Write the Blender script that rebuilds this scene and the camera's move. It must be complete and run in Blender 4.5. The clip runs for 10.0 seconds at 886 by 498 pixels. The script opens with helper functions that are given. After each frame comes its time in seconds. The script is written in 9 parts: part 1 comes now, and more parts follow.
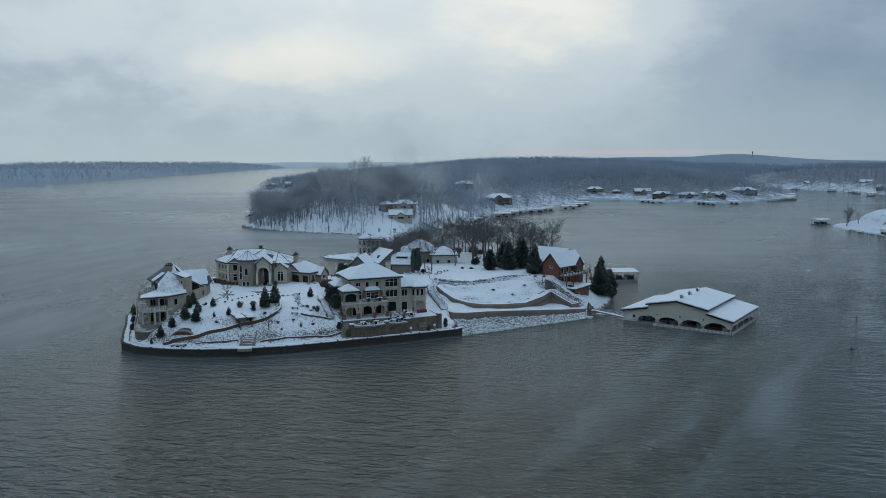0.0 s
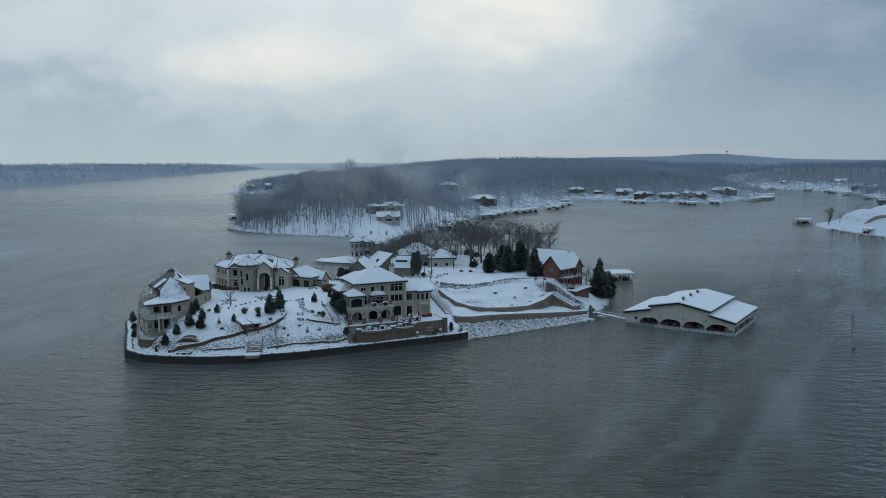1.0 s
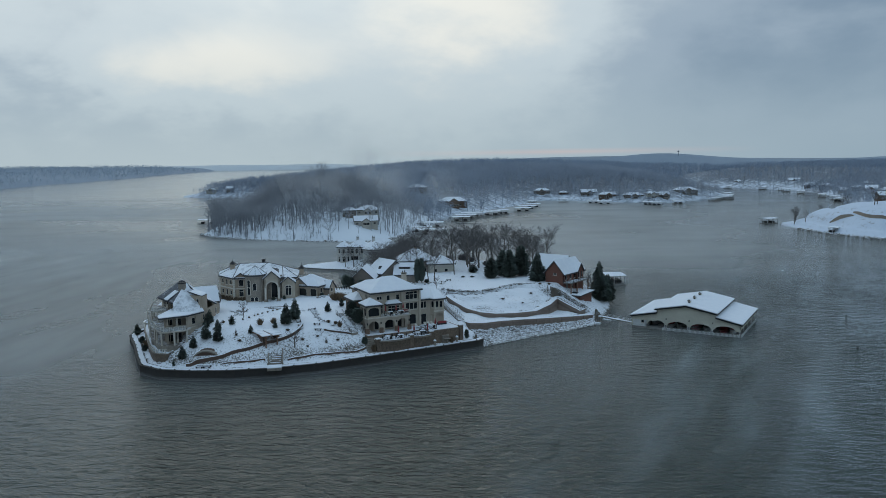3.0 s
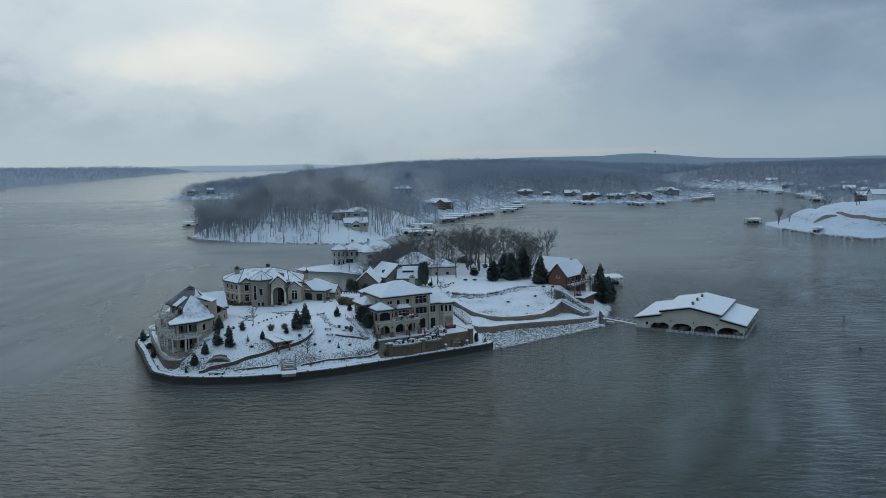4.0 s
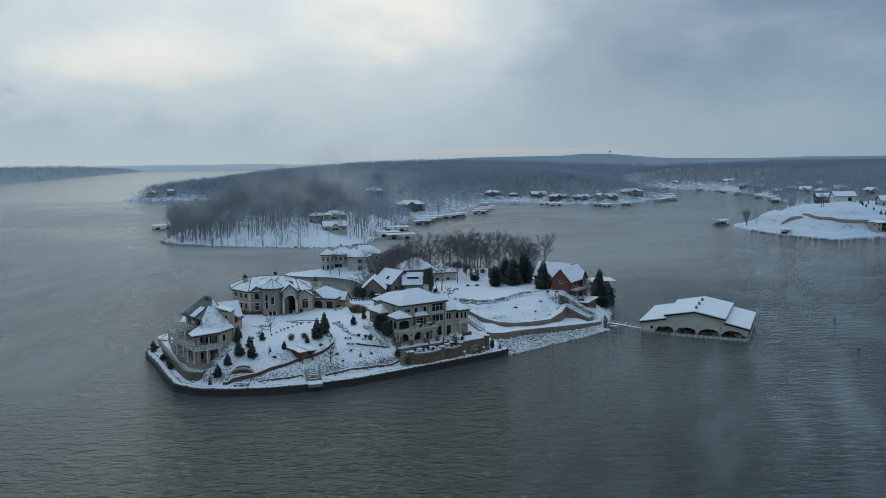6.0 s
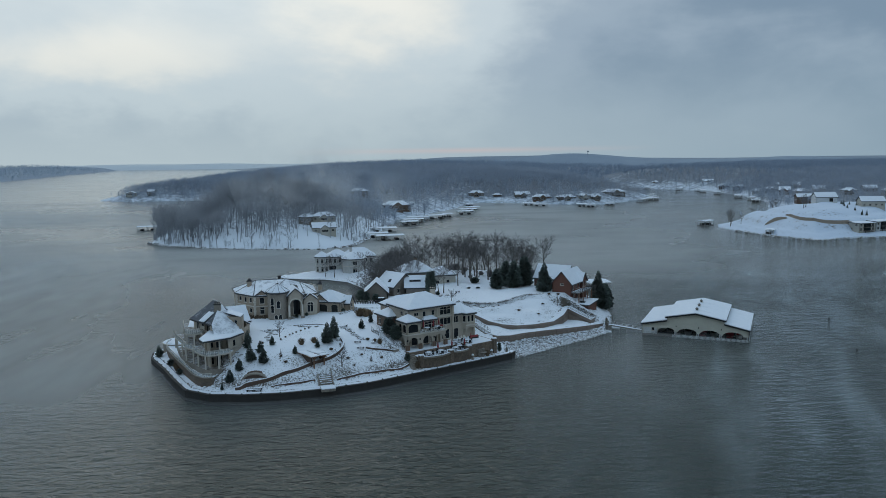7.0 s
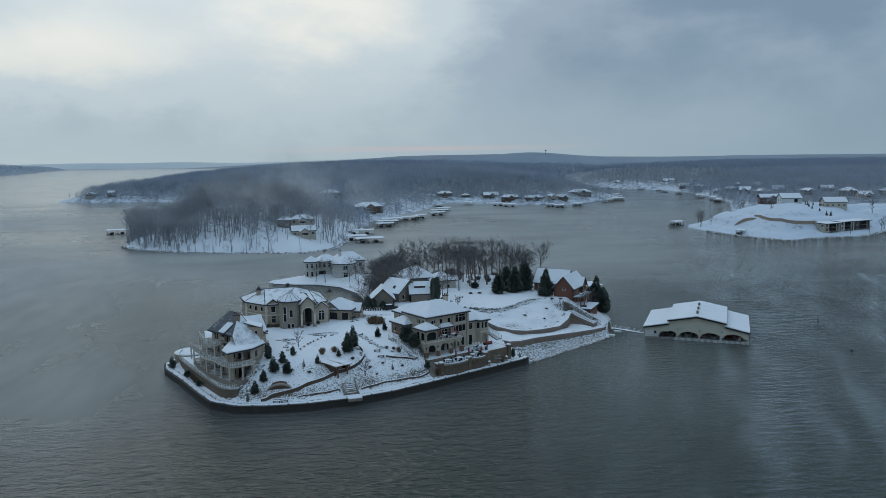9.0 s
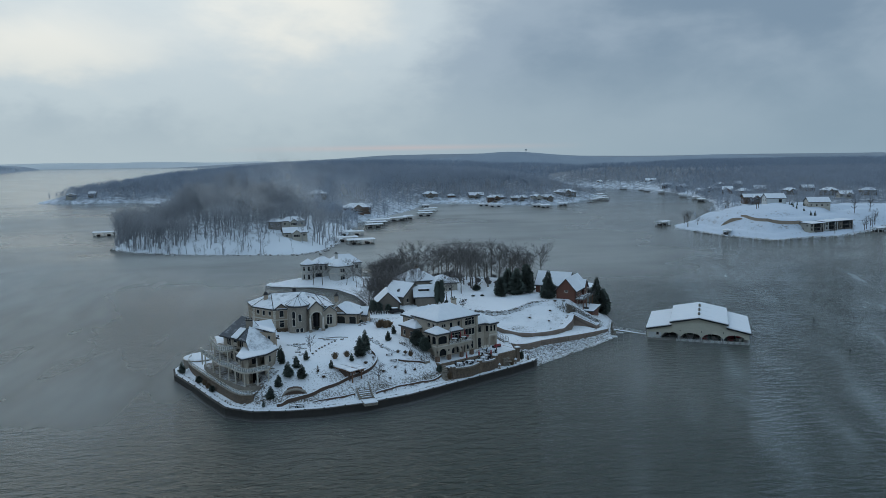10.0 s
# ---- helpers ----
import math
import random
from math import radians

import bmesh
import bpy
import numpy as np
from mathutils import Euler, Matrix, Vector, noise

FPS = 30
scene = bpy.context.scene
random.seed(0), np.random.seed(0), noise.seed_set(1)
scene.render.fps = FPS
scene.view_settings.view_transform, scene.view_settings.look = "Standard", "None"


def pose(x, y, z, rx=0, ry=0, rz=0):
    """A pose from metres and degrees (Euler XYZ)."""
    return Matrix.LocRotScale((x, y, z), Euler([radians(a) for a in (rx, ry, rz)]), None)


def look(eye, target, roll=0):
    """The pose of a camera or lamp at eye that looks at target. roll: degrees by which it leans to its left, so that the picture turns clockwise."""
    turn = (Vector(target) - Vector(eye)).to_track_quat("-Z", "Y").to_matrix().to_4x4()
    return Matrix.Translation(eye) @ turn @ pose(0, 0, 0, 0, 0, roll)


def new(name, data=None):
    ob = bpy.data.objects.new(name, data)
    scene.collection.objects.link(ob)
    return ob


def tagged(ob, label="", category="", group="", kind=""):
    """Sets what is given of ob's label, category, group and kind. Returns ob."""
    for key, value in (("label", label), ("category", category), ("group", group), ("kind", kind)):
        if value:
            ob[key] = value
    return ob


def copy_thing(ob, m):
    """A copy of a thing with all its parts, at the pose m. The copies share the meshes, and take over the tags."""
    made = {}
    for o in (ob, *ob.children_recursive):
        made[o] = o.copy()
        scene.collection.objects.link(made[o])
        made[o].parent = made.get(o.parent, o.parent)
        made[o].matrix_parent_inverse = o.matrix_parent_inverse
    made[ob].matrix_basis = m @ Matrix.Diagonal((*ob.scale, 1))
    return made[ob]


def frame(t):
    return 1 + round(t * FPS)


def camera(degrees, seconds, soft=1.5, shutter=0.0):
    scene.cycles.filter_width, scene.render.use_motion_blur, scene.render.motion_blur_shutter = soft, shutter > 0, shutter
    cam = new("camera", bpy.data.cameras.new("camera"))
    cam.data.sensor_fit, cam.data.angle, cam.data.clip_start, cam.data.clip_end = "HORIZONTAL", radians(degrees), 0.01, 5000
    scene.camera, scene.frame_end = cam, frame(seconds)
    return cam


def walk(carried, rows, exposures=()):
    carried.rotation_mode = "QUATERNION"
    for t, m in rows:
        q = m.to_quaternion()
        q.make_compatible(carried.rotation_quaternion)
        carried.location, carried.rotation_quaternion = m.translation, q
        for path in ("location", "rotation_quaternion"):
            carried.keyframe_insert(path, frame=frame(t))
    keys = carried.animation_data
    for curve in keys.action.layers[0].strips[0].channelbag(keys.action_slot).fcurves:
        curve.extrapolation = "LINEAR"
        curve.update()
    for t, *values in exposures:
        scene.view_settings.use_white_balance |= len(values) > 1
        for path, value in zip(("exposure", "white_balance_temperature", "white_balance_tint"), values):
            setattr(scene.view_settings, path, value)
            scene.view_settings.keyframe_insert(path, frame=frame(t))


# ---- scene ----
cam = camera(60.15, 10.0, soft=0.8)
# seconds, x, y, z, yaw, pitch, roll
ROWS = [
    (0, -0.00, 0.00, 44.03, 8.759, -6.637, 0.286),
    (0.5, -3.45, -0.28, 44.48, 7.869, -6.632, 0.384),
    (1, -6.96, -0.56, 44.94, 6.981, -6.627, 0.480),
    (1.5, -10.53, -0.88, 45.41, 6.095, -6.625, 0.571),
    (2, -14.16, -1.23, 45.89, 5.212, -6.626, 0.656),
    (2.5, -17.88, -1.62, 46.37, 4.335, -6.631, 0.737),
    (4, -29.66, -2.78, 48.09, 1.729, -6.659, 0.901),
    (4.5, -33.47, -3.12, 48.71, 0.864, -6.680, 0.894),
    (5, -37.26, -3.45, 49.33, -0.000, -6.704, 0.875),
    (5.5, -41.11, -3.78, 49.96, -0.859, -6.729, 0.852),
    (7, -52.43, -4.61, 51.91, -3.414, -6.832, 0.775),
    (7.5, -56.15, -4.76, 52.60, -4.257, -6.874, 0.762),
    (8, -59.85, -4.89, 53.32, -5.096, -6.916, 0.754),
    (8.5, -63.55, -5.01, 54.04, -5.926, -6.961, 0.754),
    (9, -67.29, -5.11, 54.78, -6.740, -7.004, 0.766),
    (9.5, -71.11, -5.20, 55.53, -7.538, -7.048, 0.789),
    (10, -75.00, -5.28, 56.29, -8.324, -7.089, 0.820),
]
walk(cam, [(t, pose(x, y, z, 90 + pitch, roll, yaw)) for t, x, y, z, yaw, pitch, roll in ROWS])

# ---- sky and light: a cold overcast morning, brighter towards the hidden sun ----
SUN_AZ, SUN_EL = 24.0, 44.0
world = bpy.data.worlds.new("world")
scene.world = world
world.use_nodes = True
WN, WL = world.node_tree.nodes, world.node_tree.links
WN.clear()


def wnode(kind, **sets):
    n = WN.new(kind)
    for k, v in sets.items():
        n.inputs[k.replace("_", " ")].default_value = v
    return n


def wmath(op, a, b=None, c=None, clamp=False):
    n = WN.new("ShaderNodeMath")
    n.operation, n.use_clamp = op, clamp
    for i, v in enumerate((a, b, c)):
        if v is None:
            continue
        if isinstance(v, (int, float)):
            n.inputs[i].default_value = v
        else:
            WL.new(v, n.inputs[i])
    return n.outputs[0]


def wmix(fac, a, b):
    n = WN.new("ShaderNodeMix")
    n.data_type = "RGBA"
    for sock, v in ((n.inputs[0], fac), (n.inputs[6], a), (n.inputs[7], b)):
        if isinstance(v, (tuple, float, int)):
            sock.default_value = v
        else:
            WL.new(v, sock)
    return n.outputs[2]


def wramp(fac, stops):
    n = WN.new("ShaderNodeValToRGB")
    n.color_ramp.interpolation = "EASE"
    while len(n.color_ramp.elements) < len(stops):
        n.color_ramp.elements.new(0.5)
    for e, (p, c) in zip(n.color_ramp.elements, stops):
        e.position, e.color = p, (*c, 1)
    WL.new(fac, n.inputs[0])
    return n.outputs[0]


tc = WN.new("ShaderNodeTexCoord")
xyz = WN.new("ShaderNodeSeparateXYZ")
WL.new(tc.outputs["Generated"], xyz.inputs[0])
dx, dy, dz = xyz.outputs
# clouds: soft billows, thin and bright round the hidden sun, thicker and bluer to the east
mapp = WN.new("ShaderNodeMapping")
mapp.inputs["Location"].default_value = (0.62, 0.0, 0.35)
mapp.inputs["Scale"].default_value = (1.0, 1.0, 2.0)
WL.new(tc.outputs["Generated"], mapp.inputs[0])
big = wnode("ShaderNodeTexNoise", Scale=4.2, Detail=5.0, Roughness=0.5, Distortion=0.5)
small = wnode("ShaderNodeTexNoise", Scale=13.0, Detail=4.0, Roughness=0.55)
for n in (big, small):
    WL.new(mapp.outputs[0], n.inputs["Vector"])
up = wmath("MAXIMUM", dz, 0.0)
azim = wmath("ADD", wmath("MULTIPLY", wmath("ARCTAN2", dx, dy), 57.3), wmath("MULTIPLY", wmath("SUBTRACT", big.outputs[0], 0.5), 16.0))
elev = wmath("ADD", wmath("MULTIPLY", wmath("ARCSINE", dz), 57.3), wmath("MULTIPLY", wmath("SUBTRACT", small.outputs[0], 0.5), 4.0))


def thin_cloud(az, el, wide, high, amount):
    a = wmath("POWER", wmath("DIVIDE", wmath("SUBTRACT", azim, az), wide), 2.0)
    e = wmath("POWER", wmath("DIVIDE", wmath("SUBTRACT", elev, el), high), 2.0)
    return wmath("MULTIPLY", wmath("EXPONENT", wmath("MULTIPLY", wmath("ADD", a, e), -1.0)), amount)


cloud = wmath("ADD", thin_cloud(-18.0, 6.6, 9.5, 2.6, 0.42), thin_cloud(1.0, 10.5, 7.0, 6.0, 0.46))
cloud = wmath("ADD", cloud, thin_cloud(-12.0, 13.5, 20.0, 8.0, 0.42))
cloud = wmath("ADD", cloud, thin_cloud(-33.0, 9.0, 10.0, 4.5, 0.20))
cloud = wmath("ADD", cloud, thin_cloud(-5.0, 2.0, 12.0, 2.5, 0.16))
cloud = wmath("SUBTRACT", cloud, thin_cloud(24.0, 6.5, 13.0, 8.0, 0.19))
cloud = wmath("ADD", cloud, wmath("MULTIPLY", wmath("SUBTRACT", big.outputs[0], 0.5), 0.66))
cloud = wmath("ADD", cloud, wmath("MULTIPLY", wmath("SUBTRACT", small.outputs[0], 0.5), 0.22))
cloud = wmath("ADD", cloud, 0.27)
sky_col = wramp(cloud, [(0.0, (0.195, 0.28, 0.375)), (0.28, (0.305, 0.395, 0.487)), (0.58, (0.52, 0.61, 0.665)), (1.0, (0.76, 0.775, 0.735))])
# the cover is thinner and brighter overhead
sky_col = wmix(wmath("MULTIPLY", wmath("SUBTRACT", up, 0.34), 2.2, clamp=True), sky_col, (0.355, 0.515, 0.68, 1))
# thin bright cover above the view, added to brighten the lake's reflections
sky_col = wmix(thin_cloud(-15.0, 28.0, 20.0, 12.0, 0.9), sky_col, (1.55, 1.55, 1.42, 1))
sx, sy = -math.sin(radians(SUN_AZ)), math.cos(radians(SUN_AZ))
toward = wmath("ADD", wmath("MULTIPLY", dx, sx), wmath("MULTIPLY", dy, sy))
glow = wmath("POWER", wmath("MULTIPLY_ADD", toward, 0.5, 0.5), 5.0)
haze_fac = wmath("POWER", wmath("SUBTRACT", 1.0, wmath("MULTIPLY", up, 7.0, clamp=True), clamp=True), 1.15)
haze_col = wmix(glow, (0.20, 0.305, 0.40, 1), (0.43, 0.53, 0.58, 1))
sky_col = wmix(wmath("MULTIPLY", haze_fac, 0.9), sky_col, haze_col)
# the first rose light in a thin gap over the hills
band = wmath("MULTIPLY", wmath("SUBTRACT", 1.0, wmath("ABSOLUTE", wmath("MULTIPLY", wmath("SUBTRACT", dz, 0.0085), 210.0)), clamp=True), 0.45)
band = wmath("MULTIPLY", band, wmath("SUBTRACT", 1.0, wmath("ABSOLUTE", wmath("MULTIPLY", wmath("SUBTRACT", dx, 0.09), 4.2)), clamp=True))
sky_col = wmix(band, sky_col, (0.62, 0.46, 0.44, 1))
sky = WN.new("ShaderNodeTexSky")
sky.sky_type, sky.sun_disc = "NISHITA", False
sky.sun_elevation, sky.sun_rotation = radians(SUN_EL), radians(-SUN_AZ)
sky_bg, cloud_bg = WN.new("ShaderNodeBackground"), WN.new("ShaderNodeBackground")
sky_bg.inputs[1].default_value = 0.05
cloud_bg.inputs[1].default_value = 1.04
WL.new(sky.outputs[0], sky_bg.inputs[0])
WL.new(sky_col, cloud_bg.inputs[0])
mixb = WN.new("ShaderNodeMixShader")
mixb.inputs[0].default_value = 0.95
WL.new(sky_bg.outputs[0], mixb.inputs[1])
WL.new(cloud_bg.outputs[0], mixb.inputs[2])
WL.new(mixb.outputs[0], WN.new("ShaderNodeOutputWorld").inputs[0])

sun = new("sun", bpy.data.lights.new("sun", "SUN"))
sun.data.energy, sun.data.angle, sun.data.color = 0.22, radians(60), (0.92, 0.97, 1.0)
sun.matrix_world = look((-40 * math.sin(radians(SUN_AZ)), 40 * math.cos(radians(SUN_AZ)), 40 * math.tan(radians(SUN_EL))), (0, 0, 0))
scene.view_settings.exposure = 0.0


# ---- materials ----
def srf(name, base, base2=None, scale=2.0, rough=0.7, metal=0.0, bump=0.0, bump_scale=None, stain=None, stain_scale=0.25, stain_amount=0.5, spread=0.0, detail=6.0):
    """Principled surface: grain between two colours, a broad stain, fine relief, and a spread of tone from piece to piece."""
    m = bpy.data.materials.new(name)
    m.use_nodes = True
    nt = m.node_tree
    n, l = nt.nodes, nt.links
    b = n["Principled BSDF"]
    b.inputs["Roughness"].default_value, b.inputs["Metallic"].default_value = rough, metal
    co = n.new("ShaderNodeTexCoord").outputs["Object"]

    def tex(s, d=detail):
        t = n.new("ShaderNodeTexNoise")
        t.inputs["Scale"].default_value, t.inputs["Detail"].default_value, t.inputs["Roughness"].default_value = s, d, 0.6
        l.new(co, t.inputs["Vector"])
        return t.outputs[0]

    def mix(f, a, c):
        x = n.new("ShaderNodeMix")
        x.data_type = "RGBA"
        for sock, v in ((x.inputs[0], f), (x.inputs[6], a), (x.inputs[7], c)):
            if isinstance(v, tuple):
                sock.default_value = (*v, 1)
            elif isinstance(v, float):
                sock.default_value = v
            else:
                l.new(v, sock)
        return x.outputs[2]

    def rng(v, lo, hi, top=1.0):
        r = n.new("ShaderNodeMapRange")
        r.inputs[1].default_value, r.inputs[2].default_value, r.inputs[4].default_value = lo, hi, top
        l.new(v, r.inputs[0])
        return r.outputs[0]

    col = mix(rng(tex(scale), 0.32, 0.68), base, base2 or tuple(c * 0.75 for c in base))
    if stain:
        col = mix(rng(tex(stain_scale), 0.45, 0.7, stain_amount), col, stain)
    if spread:
        oi = n.new("ShaderNodeObjectInfo")
        hs = n.new("ShaderNodeHueSaturation")
        l.new(rng(oi.outputs["Random"], 0.0, 1.0), hs.inputs["Value"])
        hs.inputs["Value"].links[0].from_node.inputs[3].default_value = 1 - spread
        hs.inputs["Value"].links[0].from_node.inputs[4].default_value = 1 + spread
        l.new(col, hs.inputs["Color"])
        col = hs.outputs[0]
    l.new(col, b.inputs["Base Color"])
    if bump:
        bp = n.new("ShaderNodeBump")
        bp.inputs["Strength"].default_value, bp.inputs["Distance"].default_value = bump, 0.1
        l.new(tex(bump_scale or scale * 3), bp.inputs["Height"])
        l.new(bp.outputs[0], b.inputs["Normal"])
    return m


def snowy(name, under, lo, hi, scale, slope=0.0, broad=0.12, snow=(0.80, 0.83, 0.87), low=0.0):
    """Snow through which the ground shows in specks, more of it where the ground is steep; low: extra snow at the
    shore's height, fading out by 15 m.
    """
    m = srf(name, under, tuple(c * 0.6 for c in under), 3.0, 0.85, bump=0.5, bump_scale=2.5)
    n, l = m.node_tree.nodes, m.node_tree.links
    b = n["Principled BSDF"]
    old = b.inputs["Base Color"].links[0].from_socket
    co = n.new("ShaderNodeTexCoord").outputs["Object"]

    def tex(s, d):
        t = n.new("ShaderNodeTexNoise")
        t.inputs["Scale"].default_value, t.inputs["Detail"].default_value, t.inputs["Roughness"].default_value = s, d, 0.7
        l.new(co, t.inputs["Vector"])
        return t.outputs[0]

    def ma(op, a, c):
        x = n.new("ShaderNodeMath")
        x.operation = op
        for i, v in enumerate((a, c)):
            if isinstance(v, float):
                x.inputs[i].default_value = v
            else:
                l.new(v, x.inputs[i])
        return x.outputs[0]

    v = ma("ADD", ma("MULTIPLY", tex(scale, 8.0), 0.7), ma("MULTIPLY", tex(broad, 3.0), 0.3))
    if slope:
        nz = n.new("ShaderNodeSeparateXYZ")
        l.new(n.new("ShaderNodeNewGeometry").outputs["Normal"], nz.inputs[0])
        v = ma("SUBTRACT", v, ma("MULTIPLY", ma("SUBTRACT", 1.0, nz.outputs[2]), slope))
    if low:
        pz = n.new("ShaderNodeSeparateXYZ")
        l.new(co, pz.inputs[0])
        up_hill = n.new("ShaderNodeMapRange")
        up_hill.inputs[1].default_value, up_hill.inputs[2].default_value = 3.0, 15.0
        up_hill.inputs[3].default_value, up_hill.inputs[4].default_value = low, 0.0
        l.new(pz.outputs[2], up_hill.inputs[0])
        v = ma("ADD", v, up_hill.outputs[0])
    r = n.new("ShaderNodeMapRange")
    r.inputs[1].default_value, r.inputs[2].default_value = lo, hi
    l.new(v, r.inputs[0])
    x = n.new("ShaderNodeMix")
    x.data_type = "RGBA"
    l.new(r.outputs[0], x.inputs[0])
    l.new(old, x.inputs[6])
    x.inputs[7].default_value = (*snow, 1)
    l.new(x.outputs[2], b.inputs["Base Color"])
    return m


SNOW = srf("snow", (0.80, 0.83, 0.87), (0.74, 0.78, 0.83), 0.8, 0.75, bump=0.25, bump_scale=1.5)
SNOW_GROUND = snowy("snowy_ground", (0.13, 0.11, 0.085), 0.31, 0.43, 2.6, 0.47)
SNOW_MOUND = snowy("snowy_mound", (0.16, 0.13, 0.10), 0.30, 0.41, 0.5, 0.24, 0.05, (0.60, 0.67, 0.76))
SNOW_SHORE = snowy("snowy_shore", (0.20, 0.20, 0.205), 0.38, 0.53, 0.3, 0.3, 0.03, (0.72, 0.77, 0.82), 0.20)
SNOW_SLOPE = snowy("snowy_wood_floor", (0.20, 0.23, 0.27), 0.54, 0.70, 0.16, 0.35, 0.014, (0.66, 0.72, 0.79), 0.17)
SNOW_THIN = snowy("thin_snow_on_shingles", (0.12, 0.13, 0.145), 0.53, 0.72, 0.8, 0.0, 0.25)
SNOW_ROOF = snowy("patchy_snow_on_shingles", (0.40, 0.43, 0.475), 0.34, 0.50, 0.55, 0.0, 0.16)
PAVED = snowy("thin_snow_on_paving", (0.24, 0.205, 0.165), 0.44, 0.62, 0.9, 0.0, 0.3)
ROCK_SNOW = snowy("snowy_rock", (0.24, 0.22, 0.195), 0.28, 0.42, 2.5, 0.42)
SEAWALL = srf("seawall_concrete", (0.05, 0.045, 0.04), (0.034, 0.031, 0.029), 1.2, 0.8, bump=0.4, stain=(0.03, 0.03, 0.03), stain_scale=0.4)
STONE = srf("tan_stone", (0.235, 0.175, 0.125), (0.105, 0.08, 0.06), 2.6, 0.85, bump=0.8, stain=(0.10, 0.08, 0.065), stain_scale=0.5, spread=0.25)
ROCK = srf("rock", (0.27, 0.25, 0.22), (0.17, 0.155, 0.14), 1.3, 0.9, bump=0.6, spread=0.3)
BLOCK = srf("retaining_block", (0.265, 0.205, 0.165), (0.205, 0.16, 0.13), 2.4, 0.85, bump=0.4, stain=(0.15, 0.12, 0.10), stain_scale=0.3, spread=0.15)
STUCCO = srf("beige_stucco", (0.50, 0.44, 0.36), (0.44, 0.385, 0.315), 0.8, 0.85, bump=0.15, bump_scale=12.0, stain=(0.36, 0.31, 0.25), stain_scale=0.3)
STUCCO2 = srf("tan_stucco", (0.41, 0.335, 0.255), (0.355, 0.29, 0.22), 0.8, 0.85, bump=0.15, bump_scale=12.0, stain=(0.28, 0.235, 0.19), stain_scale=0.3)
CREAM = srf("cream_trim", (0.60, 0.56, 0.49), (0.54, 0.50, 0.44), 1.5, 0.7)
GREYSTONE = srf("grey_fieldstone", (0.34, 0.30, 0.25), (0.22, 0.195, 0.165), 2.2, 0.9, bump=0.6, bump_scale=4.0, stain=(0.17, 0.15, 0.13), stain_scale=0.6)
BRICK = srf("red_brick", (0.20, 0.085, 0.06), (0.15, 0.065, 0.045), 3.0, 0.85, bump=0.3, stain=(0.14, 0.07, 0.05), stain_scale=0.4)
DARKBRICK = srf("dark_brown_brick", (0.125, 0.078, 0.056), (0.085, 0.055, 0.042), 3.0, 0.85, bump=0.4, stain=(0.06, 0.05, 0.045), stain_scale=0.5)
BROWNBRICK = srf("brown_brick", (0.19, 0.125, 0.09), (0.135, 0.09, 0.065), 3.0, 0.85, bump=0.4, stain=(0.11, 0.08, 0.06), stain_scale=0.5)
PALE = srf("pale_stone", (0.54, 0.535, 0.51), (0.46, 0.455, 0.435), 1.2, 0.85, bump=0.2, stain=(0.36, 0.36, 0.345), stain_scale=0.3)
SIDING = srf("pale_siding", (0.52, 0.49, 0.42), (0.47, 0.44, 0.38), 0.7, 0.7, stain=(0.38, 0.36, 0.31), stain_scale=0.2)
GREYSIDE = srf("grey_siding", (0.235, 0.205, 0.17), (0.19, 0.165, 0.14), 1.0, 0.8, stain=(0.13, 0.13, 0.125), stain_scale=0.3)
SHINGLE = srf("dark_shingles", (0.075, 0.075, 0.08), (0.05, 0.05, 0.055), 4.0, 0.85, bump=0.3)
GLASS = srf("window_glass", (0.018, 0.022, 0.027), (0.012, 0.015, 0.019), 0.6, 0.06)
DARK = srf("dark_painted_metal", (0.03, 0.03, 0.032), (0.02, 0.02, 0.022), 3.0, 0.5, metal=0.4)
DOORPAINT = srf("dark_door_paint", (0.022, 0.026, 0.026), (0.015, 0.018, 0.018), 2.0, 0.85)
BOATSIDE = srf("cream_boathouse_siding", (0.62, 0.60, 0.50), (0.56, 0.54, 0.45), 0.7, 0.7, stain=(0.47, 0.45, 0.38), stain_scale=0.2)
WOOD = srf("weathered_wood", (0.23, 0.13, 0.085), (0.15, 0.085, 0.055), 2.5, 0.8, bump=0.3)
GREYWOOD = srf("grey_decking", (0.20, 0.185, 0.165), (0.13, 0.12, 0.11), 2.5, 0.85, bump=0.3)
WHITE = srf("white_metal", (0.66, 0.68, 0.68), (0.58, 0.60, 0.60), 0.8, 0.5, stain=(0.45, 0.46, 0.45), stain_scale=0.3)
RED = srf("red_canvas", (0.30, 0.045, 0.045), (0.22, 0.035, 0.04), 3.0, 0.7)
BARK = srf("bark", (0.16, 0.14, 0.125), (0.10, 0.09, 0.08), 3.0, 0.95)
TWIG = srf("twigs", (0.175, 0.166, 0.164), (0.12, 0.113, 0.112), 0.7, 0.95, spread=0.2)
NEEDLE = srf("needles", (0.115, 0.145, 0.125), (0.068, 0.09, 0.078), 1.5, 0.85, spread=0.25)
SHRUB = srf("dry_shrub", (0.20, 0.14, 0.085), (0.13, 0.095, 0.06), 2.0, 0.9, spread=0.2)
HEDGE = srf("brown_hedge", (0.14, 0.10, 0.065), (0.09, 0.065, 0.045), 2.0, 0.9)


